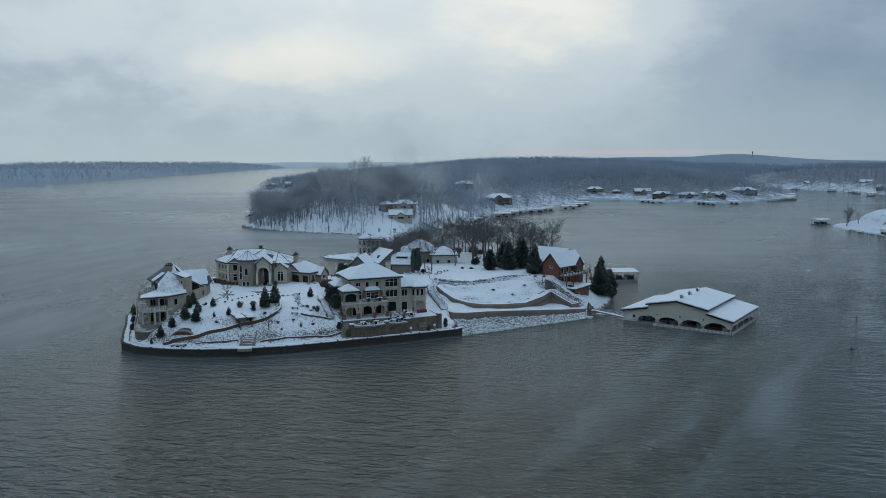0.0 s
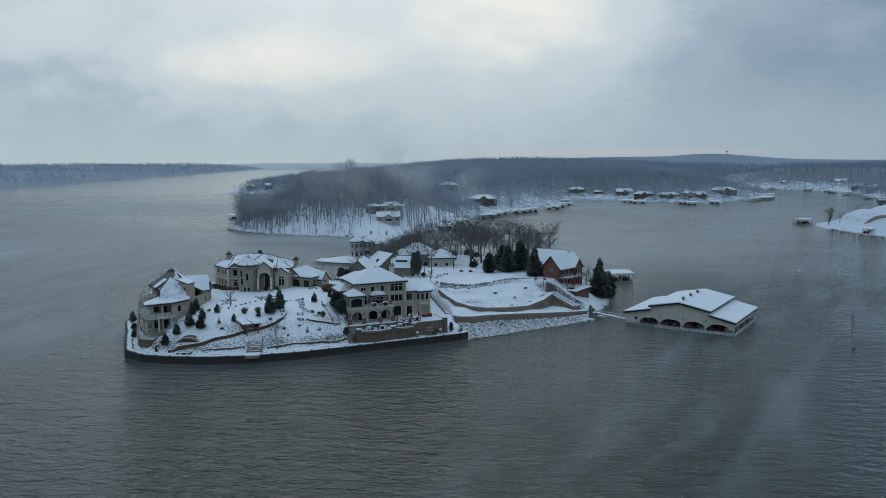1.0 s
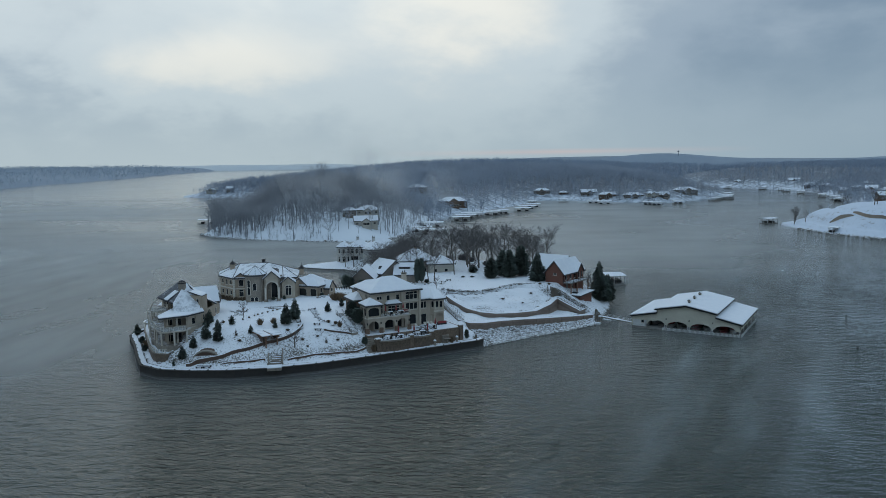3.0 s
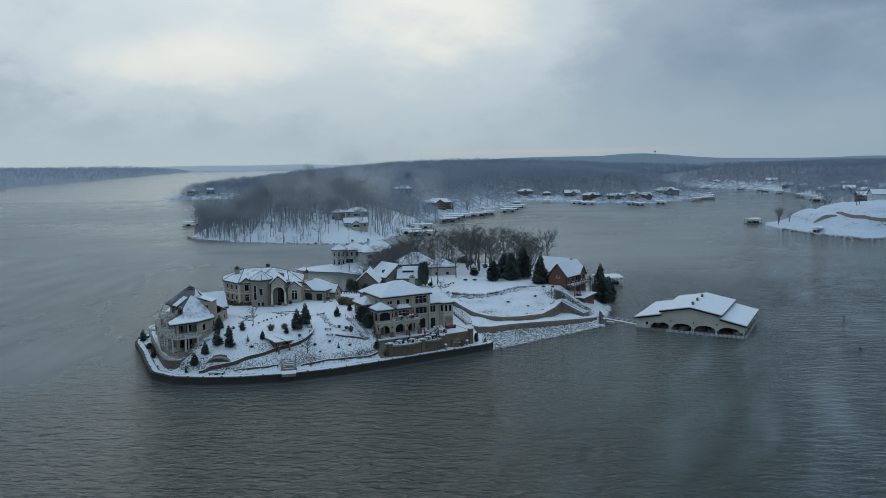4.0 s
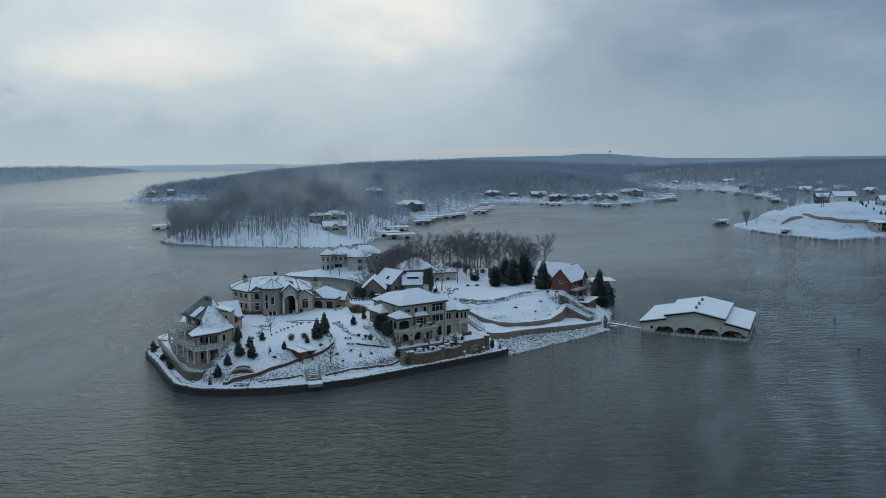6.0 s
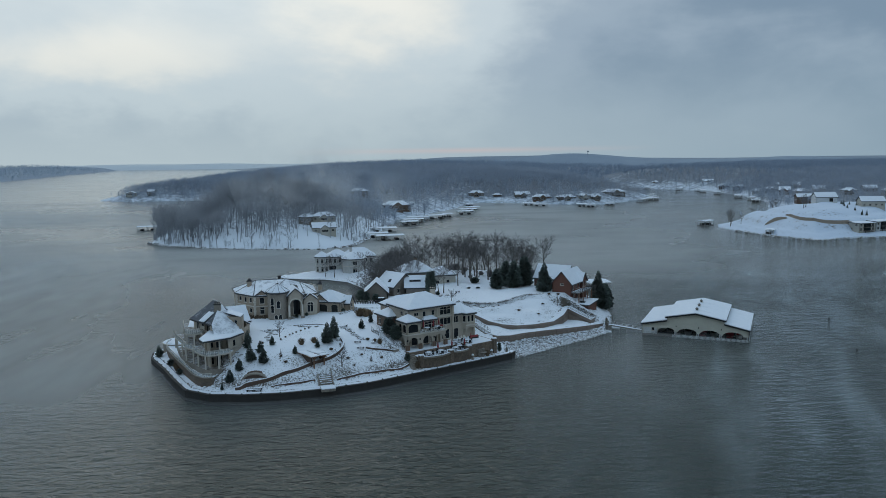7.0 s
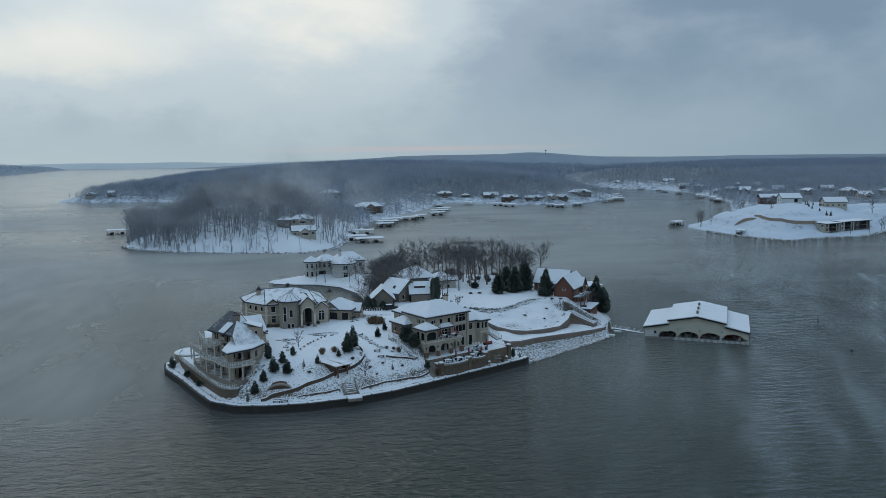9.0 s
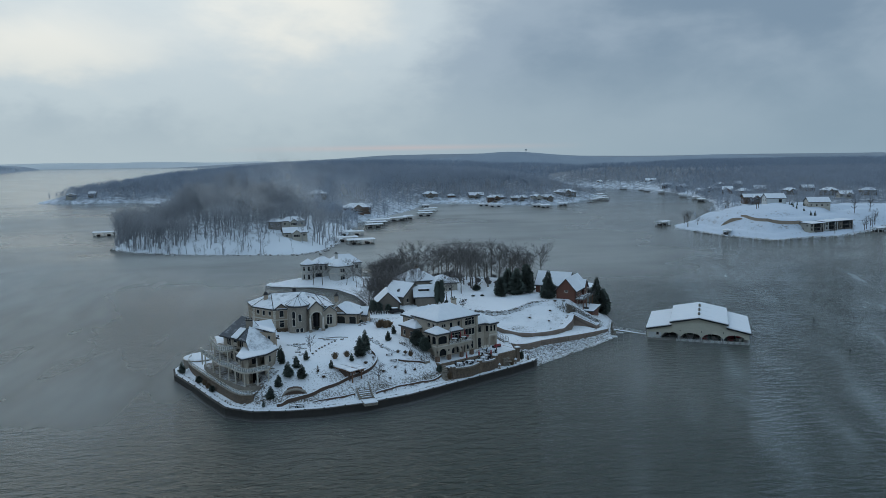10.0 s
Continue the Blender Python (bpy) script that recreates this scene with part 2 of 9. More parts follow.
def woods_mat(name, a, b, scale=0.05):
    """Far twigs, haze mixed into their colour: the tone changes from tree to tree and from stand to stand."""
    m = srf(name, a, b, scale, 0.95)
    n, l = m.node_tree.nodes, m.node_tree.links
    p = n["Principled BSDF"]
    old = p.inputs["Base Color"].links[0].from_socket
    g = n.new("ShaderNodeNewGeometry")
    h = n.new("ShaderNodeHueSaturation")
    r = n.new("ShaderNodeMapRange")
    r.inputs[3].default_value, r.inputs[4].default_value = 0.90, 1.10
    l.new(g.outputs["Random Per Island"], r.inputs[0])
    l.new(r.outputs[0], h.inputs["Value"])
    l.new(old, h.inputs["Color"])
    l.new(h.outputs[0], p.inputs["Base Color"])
    # a translucent share evens out the twig shading, as haze would
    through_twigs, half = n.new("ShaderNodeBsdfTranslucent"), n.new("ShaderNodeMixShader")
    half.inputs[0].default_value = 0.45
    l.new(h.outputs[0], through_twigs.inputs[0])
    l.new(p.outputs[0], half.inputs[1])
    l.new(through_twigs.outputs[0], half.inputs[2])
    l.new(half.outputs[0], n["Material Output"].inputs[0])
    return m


# paler and bluer than bare twigs: the haze is in these colours
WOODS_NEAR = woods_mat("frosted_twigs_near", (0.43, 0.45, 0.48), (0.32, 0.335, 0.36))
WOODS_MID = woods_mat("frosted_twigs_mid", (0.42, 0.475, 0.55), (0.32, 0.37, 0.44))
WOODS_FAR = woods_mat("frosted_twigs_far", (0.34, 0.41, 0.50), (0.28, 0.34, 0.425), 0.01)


def water_mat():
    m = bpy.data.materials.new("lake_water")
    m.use_nodes = True
    n, l = m.node_tree.nodes, m.node_tree.links
    b = n["Principled BSDF"]
    b.inputs["Base Color"].default_value = (0.030, 0.041, 0.032, 1)
    b.inputs["IOR"].default_value = 1.33
    co = n.new("ShaderNodeTexCoord").outputs["Object"]

    def tex(scale, stretch, turn, detail):
        mp = n.new("ShaderNodeMapping")
        mp.inputs["Rotation"].default_value = (0, 0, radians(turn))
        mp.inputs["Scale"].default_value = (1, stretch, 1)
        l.new(co, mp.inputs[0])
        t = n.new("ShaderNodeTexNoise")
        t.inputs["Scale"].default_value, t.inputs["Detail"].default_value, t.inputs["Distortion"].default_value = scale, detail, 0.4
        l.new(mp.outputs[0], t.inputs["Vector"])
        return t.outputs[0]

    def ma(op, a, c):
        x = n.new("ShaderNodeMath")
        x.operation = op
        for i, v in enumerate((a, c)):
            if isinstance(v, (int, float)):
                x.inputs[i].default_value = v
            else:
                l.new(v, x.inputs[i])
        return x.outputs[0]

    waves = ma("ADD", tex(0.17, 2.8, 14, 3.0), ma("MULTIPLY", tex(0.55, 2.2, 26, 4.0), 0.6))
    gust = tex(0.012, 2.5, -35, 3.0)
    bp = n.new("ShaderNodeBump")
    bp.inputs["Strength"].default_value, bp.inputs["Distance"].default_value = 0.42, 1.0
    l.new(waves, bp.inputs["Height"])
    # calmer water in the lee of the island
    sp = n.new("ShaderNodeSeparateXYZ")
    l.new(co, sp.inputs[0])
    lee = n.new("ShaderNodeMapRange")
    lee.interpolation_type = "SMOOTHSTEP"
    lee.inputs[1].default_value, lee.inputs[2].default_value, lee.inputs[3].default_value, lee.inputs[4].default_value = 205.0, 345.0, 0.85, 0.15
    sheltered = ma("ADD", sp.outputs[1], ma("MULTIPLY", ma("MAXIMUM", sp.outputs[0], -40.0), -0.9))
    l.new(ma("ADD", sheltered, ma("MULTIPLY", ma("MINIMUM", ma("ADD", sp.outputs[0], 70.0), 0.0), 1.1)), lee.inputs[0])
    l.new(lee.outputs[0], bp.inputs["Strength"])
    l.new(bp.outputs[0], b.inputs["Normal"])
    r = n.new("ShaderNodeMapRange")
    r.inputs[1].default_value, r.inputs[2].default_value, r.inputs[3].default_value, r.inputs[4].default_value = 0.35, 0.65, 0.05, 0.12
    l.new(gust, r.inputs[0])
    l.new(r.outputs[0], b.inputs["Roughness"])
    return m


GLASS.node_tree.nodes["Principled BSDF"].inputs["Specular IOR Level"].default_value = 0.25
WATER = water_mat()


def glass_panel_mat():
    """Clear, faintly frosted railing glass."""
    m = srf("railing_glass", (0.60, 0.64, 0.63), (0.54, 0.58, 0.57), 1.0, 0.12)
    n, l = m.node_tree.nodes, m.node_tree.links
    mx, tr = n.new("ShaderNodeMixShader"), n.new("ShaderNodeBsdfTransparent")
    mx.inputs[0].default_value = 0.34
    l.new(tr.outputs[0], mx.inputs[1])
    l.new(n["Principled BSDF"].outputs[0], mx.inputs[2])
    l.new(mx.outputs[0], n["Material Output"].inputs[0])
    return m


RAIL_GLASS = glass_panel_mat()


# ---- mesh helpers ----
class Shape:
    """Collects corners and faces of one mesh."""

    def __init__(self):
        self.v, self.f = [], []

    def add(self, verts, faces):
        k = len(self.v)
        self.v += [tuple(p) for p in verts]
        self.f += [tuple(i + k for i in q) for q in faces]
        return self

    def box(self, x0, y0, z0, x1, y1, z1):
        return self.add([(x0, y0, z0), (x1, y0, z0), (x1, y1, z0), (x0, y1, z0), (x0, y0, z1), (x1, y0, z1), (x1, y1, z1), (x0, y1, z1)],
                        [(0, 3, 2, 1), (4, 5, 6, 7), (0, 1, 5, 4), (1, 2, 6, 5), (2, 3, 7, 6), (3, 0, 4, 7)])

    def prism(self, poly, z0, z1, poly2=None):
        n = len(poly)
        z0s, z1s = ([z] * n if isinstance(z, (int, float)) else z for z in (z0, z1))
        top = poly2 or poly
        self.add([(p[0], p[1], z) for p, z in zip(poly, z0s)] + [(p[0], p[1], z) for p, z in zip(top, z1s)],
                 [tuple(range(n - 1, -1, -1)), tuple(range(n, 2 * n))] + [(i, (i + 1) % n, n + (i + 1) % n, n + i) for i in range(n)])
        return self

    def tube(self, a, b, r0, r1, sides=5):
        a, b = Vector(a), Vector(b)
        d = (b - a).normalized()
        s = d.cross(Vector((0, 0, 1)) if abs(d.z) < 0.95 else Vector((1, 0, 0))).normalized()
        t = d.cross(s)
        ring = [s * math.cos(2 * math.pi * i / sides) + t * math.sin(2 * math.pi * i / sides) for i in range(sides)]
        return self.add([a + q * r0 for q in ring] + [b + q * r1 for q in ring],
                        [(i, (i + 1) % sides, sides + (i + 1) % sides, sides + i) for i in range(sides)] + [tuple(range(sides, 2 * sides))])

    def strip(self, line, width, z0, z1):
        """A wall of that width along a line of (x, y); z0 and z1 may be lists."""
        n = len(line)
        z0s, z1s = ([z] * n if isinstance(z, (int, float)) else z for z in (z0, z1))
        left, right = [], []
        for i, p in enumerate(line):
            a, b = Vector(line[max(i - 1, 0)]), Vector(line[min(i + 1, n - 1)])
            d = (b - a).normalized()
            q = Vector((-d.y, d.x)) * width / 2
            left.append((p[0] + q.x, p[1] + q.y)), right.append((p[0] - q.x, p[1] - q.y))
        k = len(self.v)
        for s, zs in ((left, z0s), (right, z0s), (right, z1s), (left, z1s)):
            self.v += [(x, y, z) for (x, y), z in zip(s, zs)]
        for i in range(n - 1):
            for a in range(4):
                b = (a + 1) % 4
                self.f.append((k + a * n + i, k + a * n + i + 1, k + b * n + i + 1, k + b * n + i))
        self.f += [(k, k + n, k + 2 * n, k + 3 * n), (k + n - 1, k + 4 * n - 1, k + 3 * n - 1, k + 2 * n - 1)]
        return self

    def make(self, name, mat, parent=None, label="", smooth=False):
        me = bpy.data.meshes.new(name)
        me.from_pydata(self.v, [], self.f)
        me.materials.append(mat)
        bm = bmesh.new()
        bm.from_mesh(me)
        bmesh.ops.recalc_face_normals(bm, faces=bm.faces)
        bm.to_mesh(me)
        bm.free()
        if smooth:
            me.shade_smooth()
        ob = new(name, me)
        ob.parent = parent
        return tagged(ob, label)


def raw_mesh(name, verts, tris, mat, smooth=False):
    """One object from arrays of corners and triangles."""
    verts, tris = np.asarray(verts, dtype=np.float32), np.asarray(tris, dtype=np.int32)
    me = bpy.data.meshes.new(name)
    me.vertices.add(len(verts))
    me.vertices.foreach_set("co", verts.ravel())
    me.loops.add(tris.size)
    me.loops.foreach_set("vertex_index", tris.ravel())
    me.polygons.add(len(tris))
    me.polygons.foreach_set("loop_start", np.arange(0, tris.size, tris.shape[1], dtype=np.int32))
    me.update(calc_edges=True)
    me.validate()
    me.materials.append(mat)
    if smooth:
        me.shade_smooth()
    return new(name, me)


def thing(name, m, label, category, group="", kind=""):
    ob = new(name)
    ob.matrix_world = m
    ob.empty_display_size = 0.5
    return tagged(ob, label, category, group, kind)


def dist_line(px, py, line, closed=False):
    """Distance of points to a line of corners."""
    best = np.full(np.shape(px), 1e9)
    pts = line + line[:1] if closed else line
    for (ax, ay), (bx, by) in zip(pts[:-1], pts[1:]):
        ex, ey = bx - ax, by - ay
        t = np.clip(((px - ax) * ex + (py - ay) * ey) / (ex * ex + ey * ey + 1e-9), 0, 1)
        best = np.minimum(best, np.hypot(px - ax - t * ex, py - ay - t * ey))
    return best


def inside(px, py, poly):
    res = np.zeros(np.shape(px), dtype=bool)
    for (ax, ay), (bx, by) in zip(poly, poly[1:] + poly[:1]):
        c = ((ay > py) != (by > py)) & (px < (bx - ax) * (py - ay) / (by - ay + 1e-12) + ax)
        res ^= c
    return res


def signed(px, py, poly):
    """Distance from the shore: plus on land, minus on water."""
    return np.where(inside(px, py, poly), 1, -1) * dist_line(px, py, poly, True)


def blend(px, py, knots, power=3.0):
    """Heights between knots (x, y, z), weighted by nearness."""
    num, den = np.zeros(np.shape(px)), np.zeros(np.shape(px))
    for x, y, z in knots:
        w = 1 / (np.hypot(px - x, py - y) + 0.3) ** power
        num, den = num + w * z, den + w
    return num / den


def ripple(px, py, size, seed=0):
    """Cheap smooth noise from a few sines, -1 to 1."""
    r = np.random.RandomState(seed)
    out = np.zeros(np.shape(px))
    for k in range(6):
        a, s, p = r.uniform(0, 6.28), r.uniform(0.6, 1.8) / size, r.uniform(0, 6.28)
        out += np.sin((px * math.cos(a) + py * math.sin(a)) * s * 6.28 + p)
    return out / 3.5


def land_mesh(name, height, x0, x1, y0, y1, step, mat, floor=-1.5):
    nx, ny = int((x1 - x0) / step) + 1, int((y1 - y0) / step) + 1
    gx, gy = np.meshgrid(np.linspace(x0, x1, nx), np.linspace(y0, y1, ny))
    gz = height(gx, gy)
    v = np.stack([gx, gy, gz], -1).reshape(-1, 3)
    i = np.arange(nx * ny).reshape(ny, nx)
    q = np.stack([i[:-1, :-1], i[:-1, 1:], i[1:, 1:], i[1:, :-1]], -1).reshape(-1, 4)
    q = q[(gz.reshape(-1)[q] > floor).any(1)]
    used, inv = np.unique(q, return_inverse=True)
    return raw_mesh(name, v[used], inv.reshape(q.shape), mat, True)


# ---- water ----
WATER_Z = 0.6


def lake():
    rings = [0, 60, 160, 320, 600, 1200, 2400, 4900]
    v, f, n = [(0, 0, WATER_Z)], [], 48
    for r in rings[1:]:
        v += [(r * math.cos(2 * math.pi * i / n), r * math.sin(2 * math.pi * i / n), WATER_Z) for i in range(n)]
    f += [(0, 1 + i, 1 + (i + 1) % n) for i in range(n)]
    for k in range(len(rings) - 2):
        a, b = 1 + k * n, 1 + (k + 1) * n
        f += [(a + i, b + i, b + (i + 1) % n, a + (i + 1) % n) for i in range(n)]
    ob = Shape().add(v, f).make("water", WATER, smooth=True)
    return tagged(ob, "wide grey-green lake water with small wind ripples", "lake", kind="structure")


lake()

# ---- the island: outline, levels ----
SEA_LINE = [(-114.2, 186.6), (-108.2, 176.4), (-103.2, 166.9), (-98.4, 158.5), (-92.8, 154.9), (-86, 154.0), (-78, 154.3), (-69, 156.4), (-60, 160), (-50, 166), (-41, 171.6), (-33, 176.6), (-25.2, 181.8)]
RIP_LINE = [(-24.6, 184.6), (-16.4, 191), (-9.9, 196.3), (-1.7, 202.3), (7.2, 210.8)]
BACK_LINE = [(11, 217), (15, 230), (17, 246), (10, 264), (-6, 282), (-30, 300), (-50, 330), (-70, 350), (-90, 345), (-104, 331), (-104, 323), (-92, 318), (-83, 316.5), (-73, 308), (-67, 293), (-64, 275), (-62, 244), (-61, 226), (-66, 219), (-76, 221), (-88, 225), (-100, 216), (-107, 209), (-112.5, 202), (-115.3, 192)]
ISLAND = SEA_LINE + RIP_LINE + BACK_LINE
LOW_WALL = [(-30.5, 193.6), (-27, 191.2), (-24, 192), (-19, 195.6), (-13, 199.0), (-6, 203.2), (1, 208.6), (7.4, 214.6)]
LOW_TOP = [5.6, 5.2, 5.0, 4.8, 4.5, 4.0, 3.3, 2.5]
LOT_WALL = [(-37.4, 217), (-34.2, 210), (-31, 204.4), (-28, 201.2), (-24.5, 199.8), (-20.5, 199.8), (-15.5, 202.0), (-9.3, 206.0), (-6.3, 211), (-2.6, 217.5)]
LOT_TOP = [9.6, 9.0, 8.0, 7.0, 6.3, 5.9, 5.6, 5.4, 6.0, 6.8]
STONES = [(-36, 215), (-31, 211), (-27, 210.4), (-22, 213.5), (-18, 218), (-14, 222), (-9, 223)]
ROAD = LOW_WALL + [(8.5, 217.5), (3.6, 216.4), (-2.2, 220.2), (-3.2, 219.2)] + LOT_WALL[::-1]
LOT = LOT_WALL + [(-6, 221), (-14, 222), (-18, 218), (-22, 213.5), (-27, 210.4), (-31, 211), (-36, 215)]
ROAD_Z = [(-30.5, 193.6, 5.5), (-24, 192, 4.9), (-13, 199, 4.4), (-6, 203, 3.9), (1, 208.6, 3.2), (7.4, 214.6, 2.4), (-29, 199, 5.9), (-33, 205, 7.2), (-37, 213, 9.0), (-2, 213, 3.4), (-20, 198, 4.7), (-9, 204, 4.1)]
LOT_Z = [(x, y, z - 0.15) for (x, y), z in zip(LOT_WALL, LOT_TOP)] + [(x, y, 9.3) for x, y in STONES] + [(-25, 205, 7.6), (-15, 211, 7.7)]
VILLA_AT, VILLA_TURN = (-50.5, 176.7), 30.1
VC, VS = math.cos(radians(VILLA_TURN)), math.sin(radians(VILLA_TURN))


def villa_uv(x, y):
    x, y = x - VILLA_AT[0], y - VILLA_AT[1]
    return x * VC + y * VS, -x * VS + y * VC


PATIO = [(-110.6, 197), (-112.4, 191), (-110.8, 186.2), (-106.4, 177.6), (-101.9, 169.2), (-98.0, 162.0), (-95.8, 159.3), (-93.2, 159.0), (-91.4, 163), (-94.5, 168), (-99, 180), (-101, 186), (-104, 198)]


def island_z(x, y):
    """Height of the island's ground."""
    x, y = np.asarray(x, float), np.asarray(y, float)
    d = signed(x, y, ISLAND)
    front = dist_line(x, y, SEA_LINE)
    z = np.interp(front, [0, 2.8, 3.2, 5, 8, 10, 14, 18, 40], [3.0, 3.1, 3.8, 5.4, 7.0, 8.1, 9.3, 9.8, 10.2])
    # the back shore and the wooded north
    back = dist_line(x, y, BACK_LINE)
    z = np.minimum(z, 1.2 + np.where((x < -50) & (y > 208) & (y < 246), 3.2, 0.62) * back)
    z = np.where(y > 262, np.minimum(z, 1.2 + 0.18 * back + 0.25 * np.clip(300 - y, 0, 40)), z)
    # east of the villa the bank stays low below the road
    u, w = villa_uv(x, y)
    z = np.where((u > 20.5) & (y < 205) & (x > -36), np.minimum(z, 3.1 + 0.2 * front), z)
    z = np.where((u > -2.5) & (u < 21.5) & (w > -9.5) & (w < -0.5), np.minimum(z, 4.6 + np.clip(w + 9.5, 0, 9) * 0.1), z)
    z = np.where((u > -1.5) & (u < 21.5) & (w >= -0.5) & (w < 9), np.minimum(z, 6.2), z)
    z = np.where(inside(x, y, PATIO), np.minimum(z, 4.9), z)
    # road, lot and riprap
    road, lot = inside(x, y, ROAD), inside(x, y, LOT)
    dw, dlw = dist_line(x, y, LOT_WALL), dist_line(x, y, LOW_WALL)
    road_z = blend(x, y, ROAD_Z)
    z = np.where(road, np.where((dlw < 0.9) & (x > -28), road_z - 1.9, road_z), z)
    z = np.where(lot, np.where(dw < 0.9, road_z, blend(x, y, LOT_Z)), z)
    dr, dl = dist_line(x, y, RIP_LINE), dist_line(x, y, LOW_WALL)
    bank = (x > -28) & (x < 8) & ~road & ~lot & (y < 183 + (x + 28) * 0.92 + 10) & (dl < 9) & (dr < 9) & inside(x, y, RIP_LINE + LOW_WALL[::-1])
    base = np.interp(x, [-27, -13, 7], [3.2, 2.5, 1.2])
    z = np.where(bank, base * dr / (dr + dl + 0.01) + 0.1, z)
    z = np.where((x > -10) & (y > 213) & ~road & ~lot, np.minimum(z, 2.2 + 0.5 * np.maximum(back, 0) + 0.3 * np.clip(y - 221, 0, 40)), z)
    z = z + 0.10 * ripple(x, y, 9, 3)
    d = np.where(front < 2, d - 0.6, d)
    return np.where(d < 0, -2.0 - 0.2 * np.abs(d), z)


def ground_at(x, y):
    return float(island_z(np.array([x]), np.array([y]))[0])


tagged(land_mesh("ground", island_z, -120, 22, 150, 354, 0.75, SNOW_GROUND), "snow-covered island ground with grass showing through", "ground", kind="structure")

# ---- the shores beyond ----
# colours of the distance, with haze mixed into them
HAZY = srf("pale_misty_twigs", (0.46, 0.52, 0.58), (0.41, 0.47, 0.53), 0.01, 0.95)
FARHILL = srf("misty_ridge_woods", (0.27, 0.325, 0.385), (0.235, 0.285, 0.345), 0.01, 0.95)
PENINSULA = [(-208, 480), (-193, 462), (-168, 446), (-147, 437), (-113, 430), (-94, 428), (-80, 440), (-71, 486), (-62, 535), (-56, 590), (-50, 635), (-24, 655), (-18, 695), (4, 746), (31, 838), (60, 832), (85, 812), (110, 790), (138, 776), (173, 788), (230, 861), (258, 898), (235, 980), (270, 1120), (330, 1290), (420, 1480), (700, 1900), (-500, 1900), (-480, 1500), (-440, 1200), (-452, 1042), (-426, 1010), (-370, 992), (-330, 1010), (-280, 960), (-240, 840), (-222, 700), (-228, 560)]
EAST_SHORE = [(171, 518), (171, 488), (174, 469), (179, 450), (192, 423), (215, 432), (249, 437), (280, 457), (316, 487), (430, 525), (620, 560), (1000, 700), (1400, 1200), (1400, 2000), (800, 2000), (500, 1600), (270, 1420), (262, 1270), (300, 1185), (345, 1110), (372, 1050), (376, 1000), (360, 886), (343, 817), (326, 759), (285, 680), (250, 615), (207, 562), (177, 532)]


def peninsula_z(x, y):
    d = signed(x, y, PENINSULA)
    h = 38 * (1 - np.exp(-np.maximum(d, 0) / 105)) * (1 + 0.10 * ripple(x, y, 330, 5)) + 1.0 * ripple(x, y, 40, 6)
    h = h + 5 * np.exp(-((x + 140) / 80) ** 2 - ((y - 550) / 60) ** 2) * (1 - np.exp(-np.maximum(d, 0) / 30))
    h = h * np.interp(x, [-320, -150, 0, 200, 260], [0.78, 0.97, 1.0, 0.95, 0.85])
    return np.where(d < 0, -2 + 0.3 * np.maximum(d, -20), 0.7 + h * np.clip(d / 6, 0.25, 1))


def east_z(x, y):
    d = signed(x, y, EAST_SHORE)
    near = 17 * (1 - np.exp(-np.maximum(d - 5, 0) / 22))
    far = np.interp(y, [540, 700, 900, 1100, 1600], [0, 7, 15, 18, 18]) * np.clip(d / 130, 0, 1)
    near = near * np.interp(y, [520, 580], [1, 0.45]) + 0.5 * ripple(x, y, 30, 8) + 0.12 * ripple(x, y, 9, 9)
    near = near - 2.0 * np.exp(-((d - 13) / 2.8) ** 2) * np.clip((262 - x) / 30, 0, 1) - 1.5 * np.exp(-((d - 30) / 3.2) ** 2) + 0.22 * ripple(x, y, 14, 10)
    pad = np.clip((x - 221) / 6, 0, 1) * np.clip((282 - x) / 8, 0, 1) * np.clip((452 + (x - 228) * 0.36 - y) / 5, 0, 1)
    near = near * (1 - pad) + np.minimum(near, 1.6) * pad
    return np.where(d < 0, -2 + 0.3 * np.maximum(d, -20), 1.2 + np.maximum(near + far, 0))


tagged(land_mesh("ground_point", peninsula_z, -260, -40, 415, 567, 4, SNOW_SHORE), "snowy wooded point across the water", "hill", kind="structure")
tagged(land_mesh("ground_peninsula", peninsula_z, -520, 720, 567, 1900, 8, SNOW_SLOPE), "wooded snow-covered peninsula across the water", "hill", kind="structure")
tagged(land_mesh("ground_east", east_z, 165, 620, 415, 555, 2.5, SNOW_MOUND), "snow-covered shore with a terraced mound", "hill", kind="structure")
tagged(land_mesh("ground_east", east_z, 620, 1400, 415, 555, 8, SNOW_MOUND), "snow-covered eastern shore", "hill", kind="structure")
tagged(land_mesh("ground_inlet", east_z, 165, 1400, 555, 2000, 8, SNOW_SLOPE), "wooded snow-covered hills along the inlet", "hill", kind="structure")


def west_z(x, y):
    d = -(x + 985 + np.clip(y - 1300, 0, 9999) * 0.205 + 22 * ripple(x * 0, y, 900, 3))
    return np.where(d < 0, -3, 2 + (26 + 8 * ripple(x, y, 700, 4)) * (1 - np.exp(-np.maximum(d, 0) / 110)))


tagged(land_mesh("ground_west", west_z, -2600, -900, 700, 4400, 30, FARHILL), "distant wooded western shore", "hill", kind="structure")


